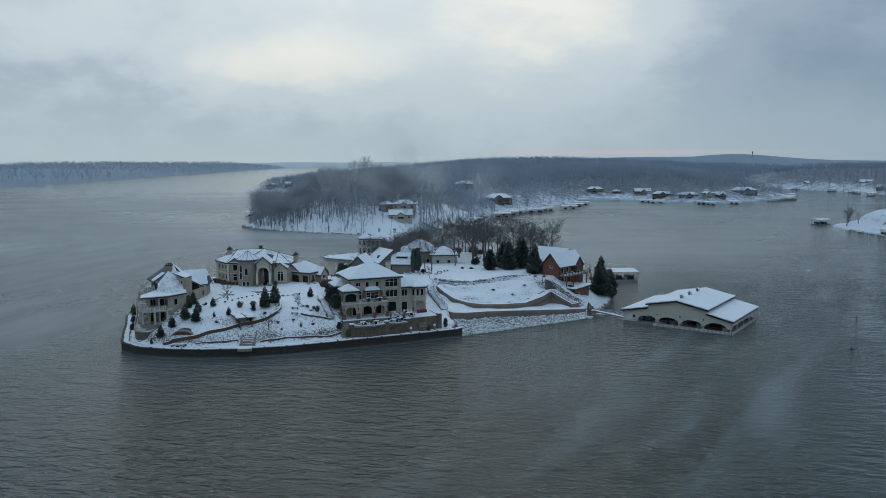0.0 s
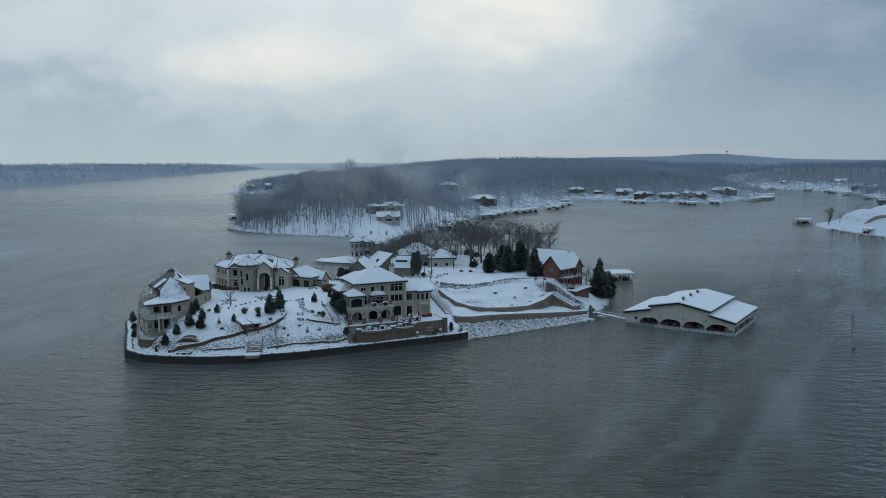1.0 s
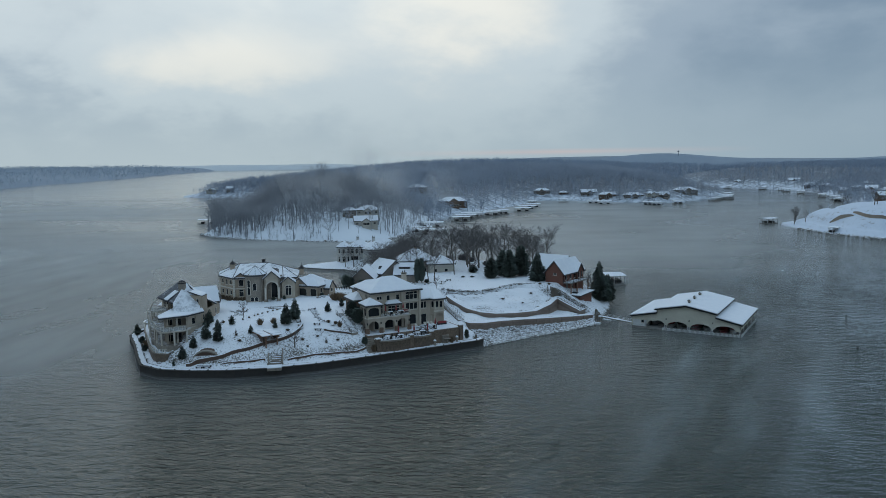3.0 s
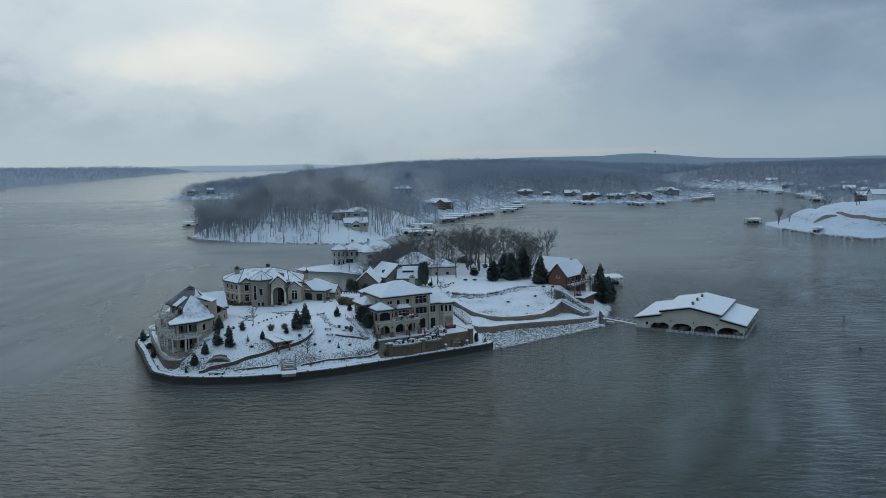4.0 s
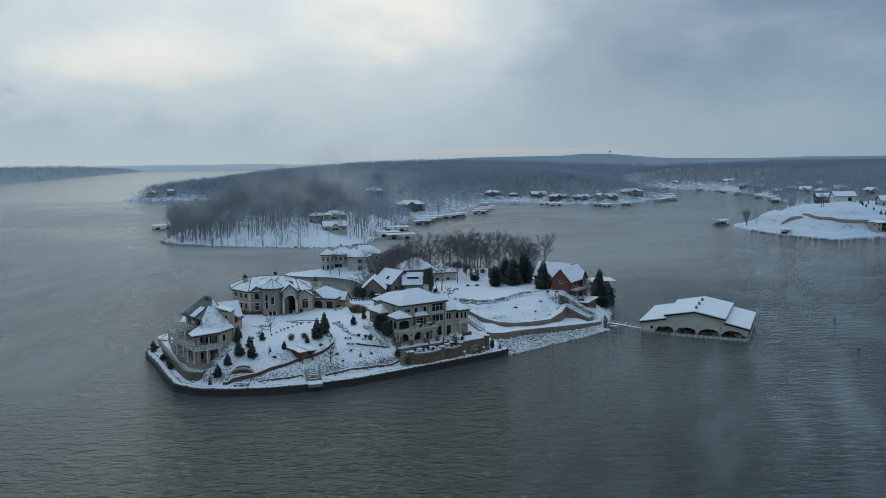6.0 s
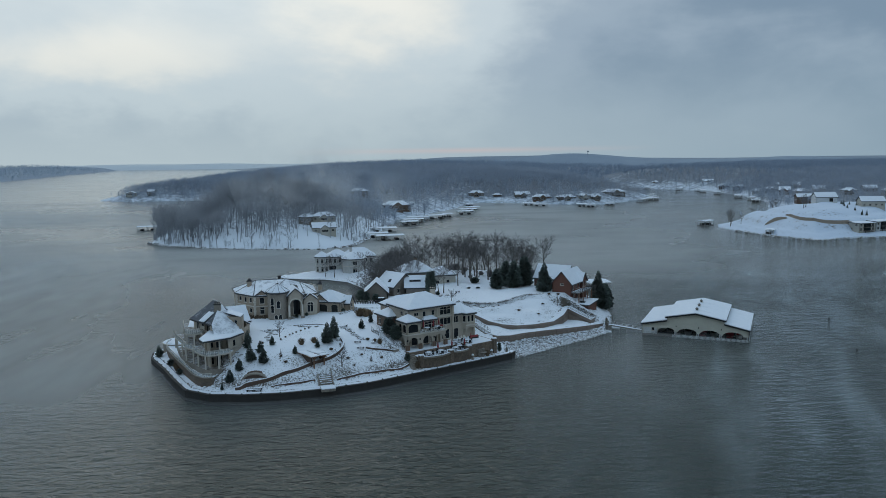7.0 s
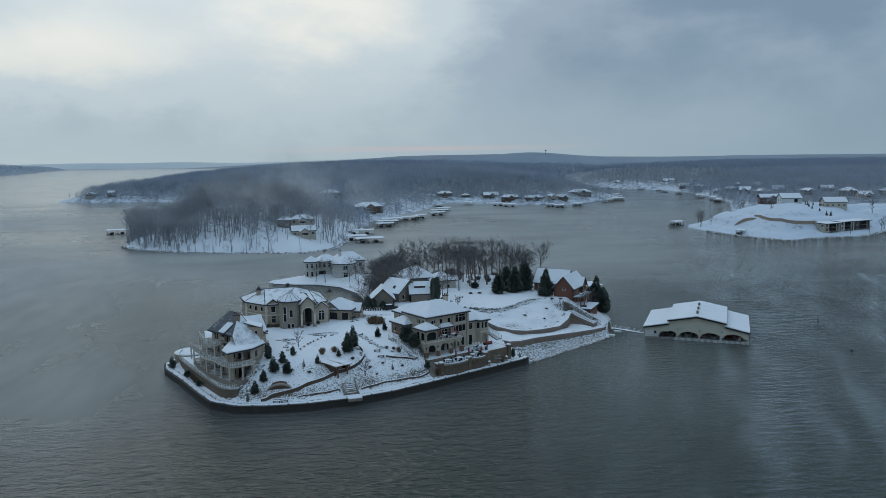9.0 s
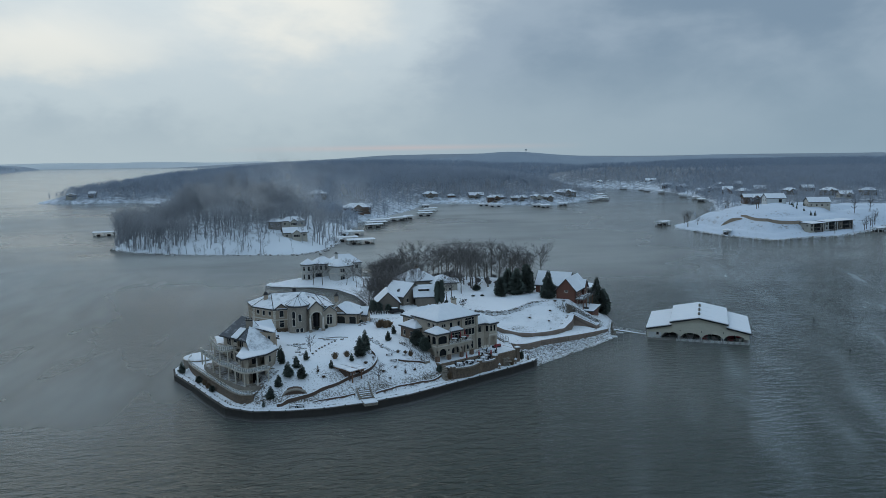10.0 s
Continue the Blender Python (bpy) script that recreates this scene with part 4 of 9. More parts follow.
# ---- building kit: local u to the right, v to the back, true heights ----
class Build:
    def __init__(self, name, x, y, z, turn, label, category="house", group=""):
        self.ob = thing(name, pose(x, y, z, 0, 0, turn), label, category, group)
        self.z = z

    def put(self, shape, name, mat, label="", parent=None, smooth=False):
        shape.v = [(a, b, c - self.z) for a, b, c in shape.v]
        return shape.make(name, mat, parent or self.ob, label, smooth)

    def box(self, name, mat, u0, u1, v0, v1, z0, z1, label="", parent=None):
        return self.put(Shape().box(u0, v0, z0, u1, v1, z1), name, mat, label, parent)

    def wall(self, p0, p1, z0, z1, mat, openings=(), th=0.3, trim=None, name="wall"):
        """A wall whose outer face runs from p0 to p1 with the outside to its right. Openings: a, b, bottom, top, kind, rise of the arch."""
        p0, p1 = Vector(p0), Vector(p1)
        n = (p1 - p0).length
        d = (p1 - p0) / n
        inn = Vector((-d.y, d.x))

        def at(a, depth, z):
            q = p0 + d * a + inn * depth
            return (q.x, q.y, z)

        s = Shape()
        us = sorted({0.0, n, *[a for o in openings for a in o[:2]]})
        zs = sorted({z0, z1, *[c for o in openings for c in o[2:4]]})
        hole = lambda a, c: any(o[0] < a < o[1] and o[2] < c < o[3] for o in openings)
        for a0, a1 in zip(us[:-1], us[1:]):
            for c0, c1 in zip(zs[:-1], zs[1:]):
                if not hole((a0 + a1) / 2, (c0 + c1) / 2):
                    s.add([at(a, e, c) for e in (0, th) for a, c in ((a0, c0), (a1, c0), (a1, c1), (a0, c1))], [(0, 1, 2, 3), (7, 6, 5, 4)])
        s.add([at(a, e, c) for e in (0, th) for a, c in ((0, z0), (n, z0), (n, z1), (0, z1))], [(0, 4, 5, 1), (1, 5, 6, 2), (2, 6, 7, 3), (3, 7, 4, 0)])
        for o in openings:
            a, b, c0, c1 = o[:4]
            s.add([at(q, e, c) for e in (0, th) for q, c in ((a, c0), (b, c0), (b, c1), (a, c1))], [(0, 1, 5, 4), (1, 2, 6, 5), (2, 3, 7, 6), (3, 0, 4, 7)])
            if len(o) > 5 and o[5]:
                k, mid, half = 8, (a + b) / 2, (b - a) / 2
                arc = [(mid - half * math.cos(math.pi * i / k), c1 - o[5] + o[5] * math.sin(math.pi * i / k)) for i in range(k + 1)]
                for (q0, w0), (q1, w1) in zip(arc[:-1], arc[1:]):
                    s.add([at(q, e, c) for e in (0.0, th) for q, c in ((q0, w0), (q1, w1), (q1, c1), (q0, c1))], [(0, 1, 2, 3), (7, 6, 5, 4), (0, 4, 5, 1)])
        w = self.put(s, name, mat)
        for o in openings:
            kind = o[4]
            if kind == "open":
                continue
            a, b, c0, c1 = o[:4]
            fr = Shape()
            f, t = 0.12, 0.1
            ring = [(a, c0), (b, c0), (b, c1), (a, c1), (a + f, c0 + f), (b - f, c0 + f), (b - f, c1 - f), (a + f, c1 - f)]
            quads = []
            for i in range(4):
                j = (i + 1) % 4
                quads += [(i, j, 4 + j, 4 + i), (8 + j, 8 + i, 12 + i, 12 + j), (4 + i, 4 + j, 12 + j, 12 + i), (j, i, 8 + i, 8 + j)]
            fr.add([at(q, e, c) for e in (0.08, 0.08 + t) for q, c in ring], quads)
            bars = []
            if kind == "win" and b - a > 1.3:
                k = max(2, round((b - a) / 1.0))
                bars += [(a + (b - a) * i / k - 0.05, a + (b - a) * i / k + 0.05, c0 + f, c1 - f) for i in range(1, k)]
            if kind == "win" and c1 - c0 > 1.9:
                bars.append((a + f, b - f, c1 - 0.75, c1 - 0.65))
            nm = {"win": "window", "garage": "garage_door"}.get(kind, "door")
            ob = self.put(fr, nm, trim or CREAM)
            for i, (q0, q1, w0, w1) in enumerate(bars):
                e0 = 0.085 + 0.006 * (w1 - w0 < 0.2)
                bar = Shape().add([at(q, e, c) for e in (e0, 0.17) for q, c in ((q0, w0), (q1, w0), (q1, w1), (q0, w1))], [(0, 1, 2, 3), (7, 6, 5, 4), (0, 4, 5, 1), (1, 5, 6, 2), (2, 6, 7, 3), (3, 7, 4, 0)])
                self.put(bar, "mullion", trim or CREAM, parent=ob)
            if kind == "win":
                sill = Shape().add([at(q, e, c) for e in (-0.08, 0.2) for q, c in ((a - 0.1, c0 - 0.1), (b + 0.1, c0 - 0.1), (b + 0.1, c0), (a - 0.1, c0))], [(0, 1, 2, 3), (7, 6, 5, 4), (0, 4, 5, 1), (1, 5, 6, 2), (2, 6, 7, 3), (3, 7, 4, 0)])
                self.put(sill, "sill", trim or CREAM, parent=ob)
            panel = Shape()
            panel.add([at(q, e, c) for e in (0.14, 0.17) for q, c in ((a, c0), (b, c0), (b, c1), (a, c1))], [(0, 1, 2, 3), (7, 6, 5, 4), (0, 4, 5, 1), (1, 5, 6, 2), (2, 6, 7, 3), (3, 7, 4, 0)])
            if kind == "garage":
                for i in range(1, 4):
                    c = c0 + (c1 - c0) * i / 4
                    panel.add([at(q, e, cc) for e in (0.10, 0.14) for q, cc in ((a, c), (b, c), (b, c + 0.06), (a, c + 0.06))], [(0, 1, 2, 3), (7, 6, 5, 4), (0, 4, 5, 1), (2, 6, 7, 3)])
            if kind == "garage":
                self.put(panel, "door_leaf", DOORPAINT, parent=ob)
            else:
                self.put(panel, "pane", GLASS, parent=ob)
        return w

    def rect(self, u0, u1, v0, v1, z0, z1, mat, front=(), right=(), back=(), left=(), trim=None):
        """Four walls; openings are counted along each wall, seen from outside, from its left end."""
        self.wall((u0, v0), (u1, v0), z0, z1, mat, front, trim=trim)
        self.wall((u1, v0), (u1, v1), z0, z1, mat, right, trim=trim)
        self.wall((u1, v1), (u0, v1), z0, z1, mat, back, trim=trim)
        self.wall((u0, v1), (u0, v0), z0, z1, mat, left, trim=trim)

    def roof(self, verts, faces, thick=0.28, snow=SNOW, depth=0.16, label="snow-covered dark shingle roof", inset=0.17):
        """A shingled slab with a coat of snow that ends short of the eaves."""
        n = len(verts)
        s = Shape().add(list(verts) + [(a, b, c - thick) for a, b, c in verts], list(faces) + [tuple(i + n for i in reversed(q)) for q in faces])
        count = {}
        for q in faces:
            for i, j in zip(q, q[1:] + q[:1]):
                count[(i, j)] = count.get((i, j), 0) + 1
        edge = [e for e in count if (e[1], e[0]) not in count]
        s.f += [(j, i, i + n, j + n) for i, j in edge]
        r = self.put(s, "roof", SHINGLE, label)
        rim = {i for e in edge for i in e}
        top = []
        for i, (a, b, c) in enumerate(verts):
            if i in rim:
                mids = [sum((Vector(verts[j]) for j in q), Vector()) / len(q) for q in faces if i in q]
                d = sum(mids, Vector()) / len(mids) - Vector((a, b, c))
                d = d.normalized() * inset
                a, b, c = a + d.x, b + d.y, c + d.z
            top.append((a, b, c + depth))
        t = Shape().add(top + [(a, b, c - depth + 0.01) for a, b, c in top], list(faces))
        t.f += [(j, i, i + n, j + n) for i, j in edge]
        self.put(t, "snow_cover", snow, "thin wind-packed snow", parent=r)
        return r

    def hip(self, u0, u1, v0, v1, ze, zr, over=0.5, run=1.0, **k):
        u0, u1, v0, v1 = u0 - over, u1 + over, v0 - over, v1 + over
        e = [(u0, v0, ze), (u1, v0, ze), (u1, v1, ze), (u0, v1, ze)]
        if u1 - u0 >= v1 - v0:
            i, m = min((v1 - v0) / 2 * run, (u1 - u0) / 2 - 0.05), (v0 + v1) / 2
            return self.roof(e + [(u0 + i, m, zr), (u1 - i, m, zr)], [(0, 1, 5, 4), (2, 3, 4, 5), (1, 2, 5), (3, 0, 4)], **k)
        i, m = min((u1 - u0) / 2 * run, (v1 - v0) / 2 - 0.05), (u0 + u1) / 2
        return self.roof(e + [(m, v0 + i, zr), (m, v1 - i, zr)], [(1, 2, 5, 4), (3, 0, 4, 5), (0, 1, 4), (2, 3, 5)], **k)

    def gable(self, u0, u1, v0, v1, ze, zr, along="u", over=0.45, mat=None, **k):
        """A gable roof and the two triangles of wall under it."""
        a0, a1, b0, b1 = (u0, u1, v0, v1) if along == "u" else (v0, v1, u0, u1)
        m = (b0 + b1) / 2
        drop = over * (zr - ze) / (m - b0)
        pts = [(a0 - over, b0 - over, ze - drop), (a1 + over, b0 - over, ze - drop), (a1 + over, m, zr), (a0 - over, m, zr), (a1 + over, b1 + over, ze - drop), (a0 - over, b1 + over, ze - drop)]
        fl = (lambda p: p) if along == "u" else (lambda p: (p[1], p[0], p[2]))
        faces = [(0, 1, 2, 3), (3, 2, 4, 5)]
        if along != "u":
            faces = [tuple(reversed(q)) for q in faces]
        if mat:
            for a, e in ((a0, 0.3), (a1, -0.3)):
                s = Shape().add([fl((x, b, c - 0.25 * (b == m))) for x in (a, a + e) for b, c in ((b0, ze), (b1, ze), (m, zr))], [(0, 1, 2), (5, 4, 3), (0, 3, 4, 1), (1, 4, 5, 2), (2, 5, 3, 0)])
                self.put(s, "gable_wall", mat)
        return self.roof([fl(p) for p in pts], faces, **k)

    def rail(self, line, z, height=1.0, mat=None, step=1.4, glass=False):
        """Posts, a top rail and a glass or bar filling along a line."""
        s = Shape()
        if glass:
            panes = []
            for (a, b), (c, d) in zip(line[:-1], line[1:]):
                n = max(1, round(math.hypot(c - a, d - b) / step))
                for i in range(n):
                    u, v = a + (c - a) * i / n, b + (d - b) * i / n
                    s.box(u - 0.035, v - 0.035, z, u + 0.035, v + 0.035, z + height)
                s.strip([(a, b), (c, d)], 0.07, z + height - 0.05, z + height)
                panes.append(Shape().strip([(a, b), (c, d)], 0.02, z + 0.08, z + height - 0.052))
            r = self.put(s, "railing", mat or CREAM)
            for p in panes:
                self.put(p, "glass_panel", RAIL_GLASS, "clear railing glass", parent=r)
            return r
        for (a, b), (c, d) in zip(line[:-1], line[1:]):
            n = max(1, round(math.hypot(c - a, d - b) / step))
            for i in range(n + 1):
                u, v = a + (c - a) * i / n, b + (d - b) * i / n
                s.box(u - 0.04, v - 0.04, z, u + 0.04, v + 0.04, z + height)
            s.strip([(a, b), (c, d)], 0.1, z + height - 0.08, z + height)
            s.strip([(a, b), (c, d)], 0.04, z + height * 0.45, z + height * 0.5)
            s.strip([(a, b), (c, d)], 0.04, z + 0.1, z + 0.16)
            m = max(1, round(math.hypot(c - a, d - b) / 0.28))
            for i in range(m):
                u, v = a + (c - a) * (i + 0.5) / m, b + (d - b) * (i + 0.5) / m
                s.box(u - 0.013, v - 0.013, z + 0.1, u + 0.013, v + 0.013, z + height - 0.05)
        return self.put(s, "railing", mat or CREAM)

    def chimney(self, u, v, z0, z1, w=0.9, d=0.9, mat=None, pots=2):
        c = self.box("chimney", mat or STONE, u - w / 2, u + w / 2, v - d / 2, v + d / 2, z0, z1)
        s = Shape().box(u - w / 2 - 0.1, v - d / 2 - 0.1, z1 - 0.25, u + w / 2 + 0.1, v + d / 2 + 0.1, z1 - 0.05)
        for i in range(pots):
            q = u + (i - (pots - 1) / 2) * w / max(pots, 1)
            s.tube((q, v, z1 - 0.05), (q, v, z1 + 0.45), 0.16, 0.13, 6)
        self.put(s, "chimney_cap", DARK, parent=c)


def W(a, b, z0, z1, rise=0.0):
    return (a, b, z0, z1, "win", rise)


# ---- villa with arcades and terraces ----
def villa():
    h = Build("villa", *VILLA_AT, 6.2, VILLA_TURN, "three-storey beige stucco villa with arcades, balconies and snowy hip roofs", "house")
    # doors behind the arcade widened, dark glass standing in for its deep shade
    h.rect(0.5, 13.25, 0.5, 10.2, 6.0, 15.4, STUCCO,
           front=[W(1.4, 2.8, 13.5, 14.5), W(3.9, 4.9, 13.2, 14.6), W(6.4, 7.4, 13.2, 14.6), W(8.9, 12.2, 12.95, 15.0, 0.4), W(8.9, 12.2, 10.4, 12.2),
                  W(3.9, 7.1, 10.0, 12.2), W(1.6, 3.0, 10.0, 12.2), (0.6, 2.9, 6.4, 9.3, "door", 0.3), (3.3, 5.6, 6.4, 9.3, "door", 0.3), (6.0, 8.0, 6.4, 9.3, "door", 0.3), (9.4, 11.8, 6.7, 9.3, "door", 0.6)],
           right=[W(1.5, 2.7, 13.2, 14.6), W(5.0, 6.2, 13.2, 14.6)], left=[W(5.5, 6.9, 13.3, 14.6), W(7.6, 8.6, 13.3, 14.6)])
    h.hip(0.5, 13.25, 0.5, 10.2, 15.45, 18.35, 0.62)
    h.box("cornice", CREAM, 0.35, 13.4, 0.36, 0.49, 15.0, 15.4)
    h.box("string_course", CREAM, 8.3, 13.3, 0.3, 0.49, 12.45, 12.75)
    # corner block with the tall windows stands forward
    h.box("pilaster", STUCCO, 8.2, 8.6, 0.1, 0.49, 6.2, 15.2)
    h.box("pilaster", STUCCO, 12.9, 13.35, 0.1, 0.49, 6.2, 15.2)
    # arcade below the balcony
    arcs = [(0.55, 3.15), (4.55, 7.15), (7.85, 10.45)]
    h.wall((-1.85, -2.3), (9.3, -2.3), 6.2, 9.75, STUCCO, [(a, b, 6.25, 9.15, "open", 1.15) for a, b in arcs], th=0.45, name="arcade")
    h.wall((9.3, -2.3), (9.3, 0.49), 6.2, 9.75, STUCCO, [(0.5, 2.2, 6.25, 9.0, "open", 0.8)], th=0.4, name="arcade")
    h.wall((-1.85, 2.2), (-1.85, -2.3), 6.2, 9.75, STUCCO, [(0.7, 3.6, 6.25, 9.1, "open", 1.1)], th=0.4, name="arcade")
    for u in (-1.75, 1.75, 5.75, 9.05):
        p = h.box("pier", BROWNBRICK, u - 0.42, u + 0.42, -2.75, -1.95, 5.4, 7.5, "brown brick pier base")
        h.box("lantern", DARK, u - 0.12, u + 0.12, -2.52, -2.32, 8.4, 8.85, parent=p)
    h.box("balcony", CREAM, -2.0, 9.5, -2.6, 0.49, 9.76, 9.98)
    h.box("balcony_snow", SNOW, 2.1, 9.3, -2.2, 0.3, 9.985, 10.05, "snow on the balcony floor")
    h.rail([(2.0, -2.45), (9.4, -2.45), (9.4, 0.3)], 9.98, 0.95)
    # corner loggia on the balcony
    h.rect(-1.8, 1.9, -2.25, 2.15, 9.98, 12.9, STUCCO, front=[(0.45, 3.2, 10.35, 12.35, "open", 0.6)], right=[(0.6, 2.2, 10.0, 12.3, "open", 0.6)], left=[(0.5, 1.8, 10.35, 12.3, "open", 0.5), (2.3, 3.9, 10.35, 12.3, "open", 0.5)])
    # dark panels just inside the open arches
    h.box("screen", GLASS, -1.5, 1.6, -2.02, -1.98, 10.3, 12.5, "dark panel inside the loggia arches")
    h.box("screen", GLASS, -1.56, -1.52, -1.9, 1.9, 10.3, 12.5, "dark panel inside the loggia arches")
    h.hip(-1.8, 1.9, -2.25, 2.15, 12.95, 14.35, 0.42)
    # bay with its own roof
    h.rect(4.2, 7.7, -0.35, 0.48, 9.98, 12.45, STUCCO, front=[W(0.2, 3.3, 10.1, 12.1)])
    h.hip(4.2, 7.7, -0.35, 1.0, 12.5, 13.25, 0.35)
    # lower wing with a bay front
    h.rect(13.26, 20.2, 1.0, 8.4, 6.0, 12.55, STUCCO, front=[W(0.5, 2.1, 10.3, 12.1), (0.5, 2.1, 6.25, 9.0, "door", 0.5)],
           right=[W(1.2, 2.4, 10.3, 12.1), W(4.0, 5.2, 10.3, 12.1), W(1.4, 2.6, 7.0, 9.0), W(4.0, 5.4, 7.0, 9.0)])
    bay = [(16.3, 0.99), (16.9, -0.35), (19.5, -0.35), (20.1, 0.99)]
    for p, q in zip(bay[:-1], bay[1:]):
        n = math.hypot(q[0] - p[0], q[1] - p[1])
        k = [W(0.25, n - 0.25, 10.3, 12.1)] if n < 2 else [W(0.3, 1.15, 10.3, 12.1), W(1.45, 2.3, 10.3, 12.1)]
        low = [(0.2, n - 0.2, 6.25, 9.05, "open", 0.7)] if n > 2 else [(0.3, n - 0.3, 6.25, 8.8, "open", 0.4)]
        h.wall(p, q, 6.0, 12.55, STUCCO, k + low, th=0.3)
    h.box("string_course", CREAM, 16.7, 19.7, -0.5, -0.36, 9.4, 9.7)
    h.roof([(12.9, 0.5, 12.6), (16.0, 0.5, 12.6), (16.6, -0.85, 12.6), (19.9, -0.85, 12.6), (20.7, 0.6, 12.6), (20.7, 8.9, 12.6), (12.9, 8.9, 12.6), (14.6, 4.6, 14.5), (18.0, 4.2, 14.5)],
           [(0, 1, 8, 7), (1, 2, 8), (2, 3, 8), (3, 4, 8), (4, 5, 8), (5, 6, 7, 8), (6, 0, 7)])
    # garage annex and rear block
    h.rect(-1.5, 7.0, 7.1, 13.2, 8.6, 12.75, BROWNBRICK, left=[W(1.0, 2.0, 10.4, 11.8), W(3.8, 4.8, 10.4, 11.8)])
    h.hip(-1.5, 7.0, 7.1, 13.2, 12.8, 14.75, 0.5)
    h.rect(1.2, 12.5, 10.21, 16.0, 8.6, 14.6, STUCCO2, back=[W(1.2, 2.6, 10.6, 12.2), W(6.5, 8.5, 10.6, 12.2)], left=[W(2.0, 3.2, 12.6, 14.0)])
    h.hip(1.2, 12.5, 10.21, 16.0, 14.65, 16.6, 0.5)
    h.chimney(13.0, 9.4, 13.4, 18.4, 1.1, 0.9, STUCCO, 2)
    s = Shape().tube((8.6, 6.5, 17.4), (8.6, 6.5, 18.6), 0.15, 0.12, 6)
    h.put(s, "vent_pipe", DARK)


villa()


def terrace():
    """Stone-faced terraces before the villa."""
    t = Build("terrace", *VILLA_AT, 3.0, VILLA_TURN, "two-level terrace faced in tan stone with snow on its paving", "terrace")

    def bow(u0, u1, v, out, k=8):
        return [(u0 + (u1 - u0) * i / k, v - out * math.sin(math.pi * i / k)) for i in range(k + 1)]

    low = bow(-1.2, 7.2, -7.6, 1.3) + bow(7.2, 12.6, -7.4, 0.9)[1:]
    t.put(Shape().prism(low + [(12.6, -4.0), (-1.2, -4.0)], 2.4, 5.4), "retaining_wall", STONE, "tan rubble stone wall")
    t.put(Shape().prism([(a, b + 0.5) for a, b in low] + [(12.6, -3.9), (-1.0, -3.9)], 5.38, 5.48), "paving_snow", SNOW, "snow on the paving")
    t.put(Shape().strip(low, 0.4, 5.4, 5.75), "coping", GREYSTONE)
    up = [(12.6, -6.9), (21.2, -6.6), (21.2, 1.0), (12.6, 1.0)]
    t.put(Shape().prism(up, 2.4, 6.25), "retaining_wall", STONE, "tan rubble stone wall")
    t.put(Shape().prism([(12.9, -6.5), (20.7, -6.3), (20.7, 0.4), (12.9, 0.4)], 6.24, 6.36), "paving_snow", SNOW, "snow on the paving")
    mid = [(-2.6, -4.3), (12.6, -4.3), (12.6, 1.0), (-2.6, 1.0)]
    t.put(Shape().prism(mid, 2.6, 6.2), "retaining_wall", STONE, "tan rubble stone wall")
    t.put(Shape().prism([(-2.2, -4.0), (12.5, -4.0), (12.5, 0.4), (-2.2, 0.4)], 6.19, 6.27), "paving_snow", SNOW, "trodden snow on the paving")
    for u, v, z in ((20.9, -6.5, 6.8), (12.6, -7.2, 6.3), (7.2, -7.5, 6.1), (-1.2, -7.5, 6.1)):
        c = t.put(Shape().box(u - 0.5, v - 0.5, 2.4, u + 0.5, v + 0.5, z), "pier", STONE)
        t.put(Shape().box(u - 0.55, v - 0.55, z, u + 0.55, v + 0.55, z + 0.2), "pier_cap", SNOW, "snow cap", parent=c)
    t.put(Shape().strip(low, 0.3, 5.753, 5.86), "coping_snow", SNOW, "snow along the coping")
    # steps down to the shore path
    for i in range(8):
        t.put(Shape().box(-3.6, -7.9 + i * 0.42, 2.9, -1.3, -7.49 + i * 0.42, 3.3 + i * 0.36), "step", GREYSTONE, "stone step dusted with snow")
    # fountain niche
    t.put(Shape().box(15.6, -7.25, 2.6, 17.4, -6.85, 4.9), "niche", GREYSTONE)


terrace()


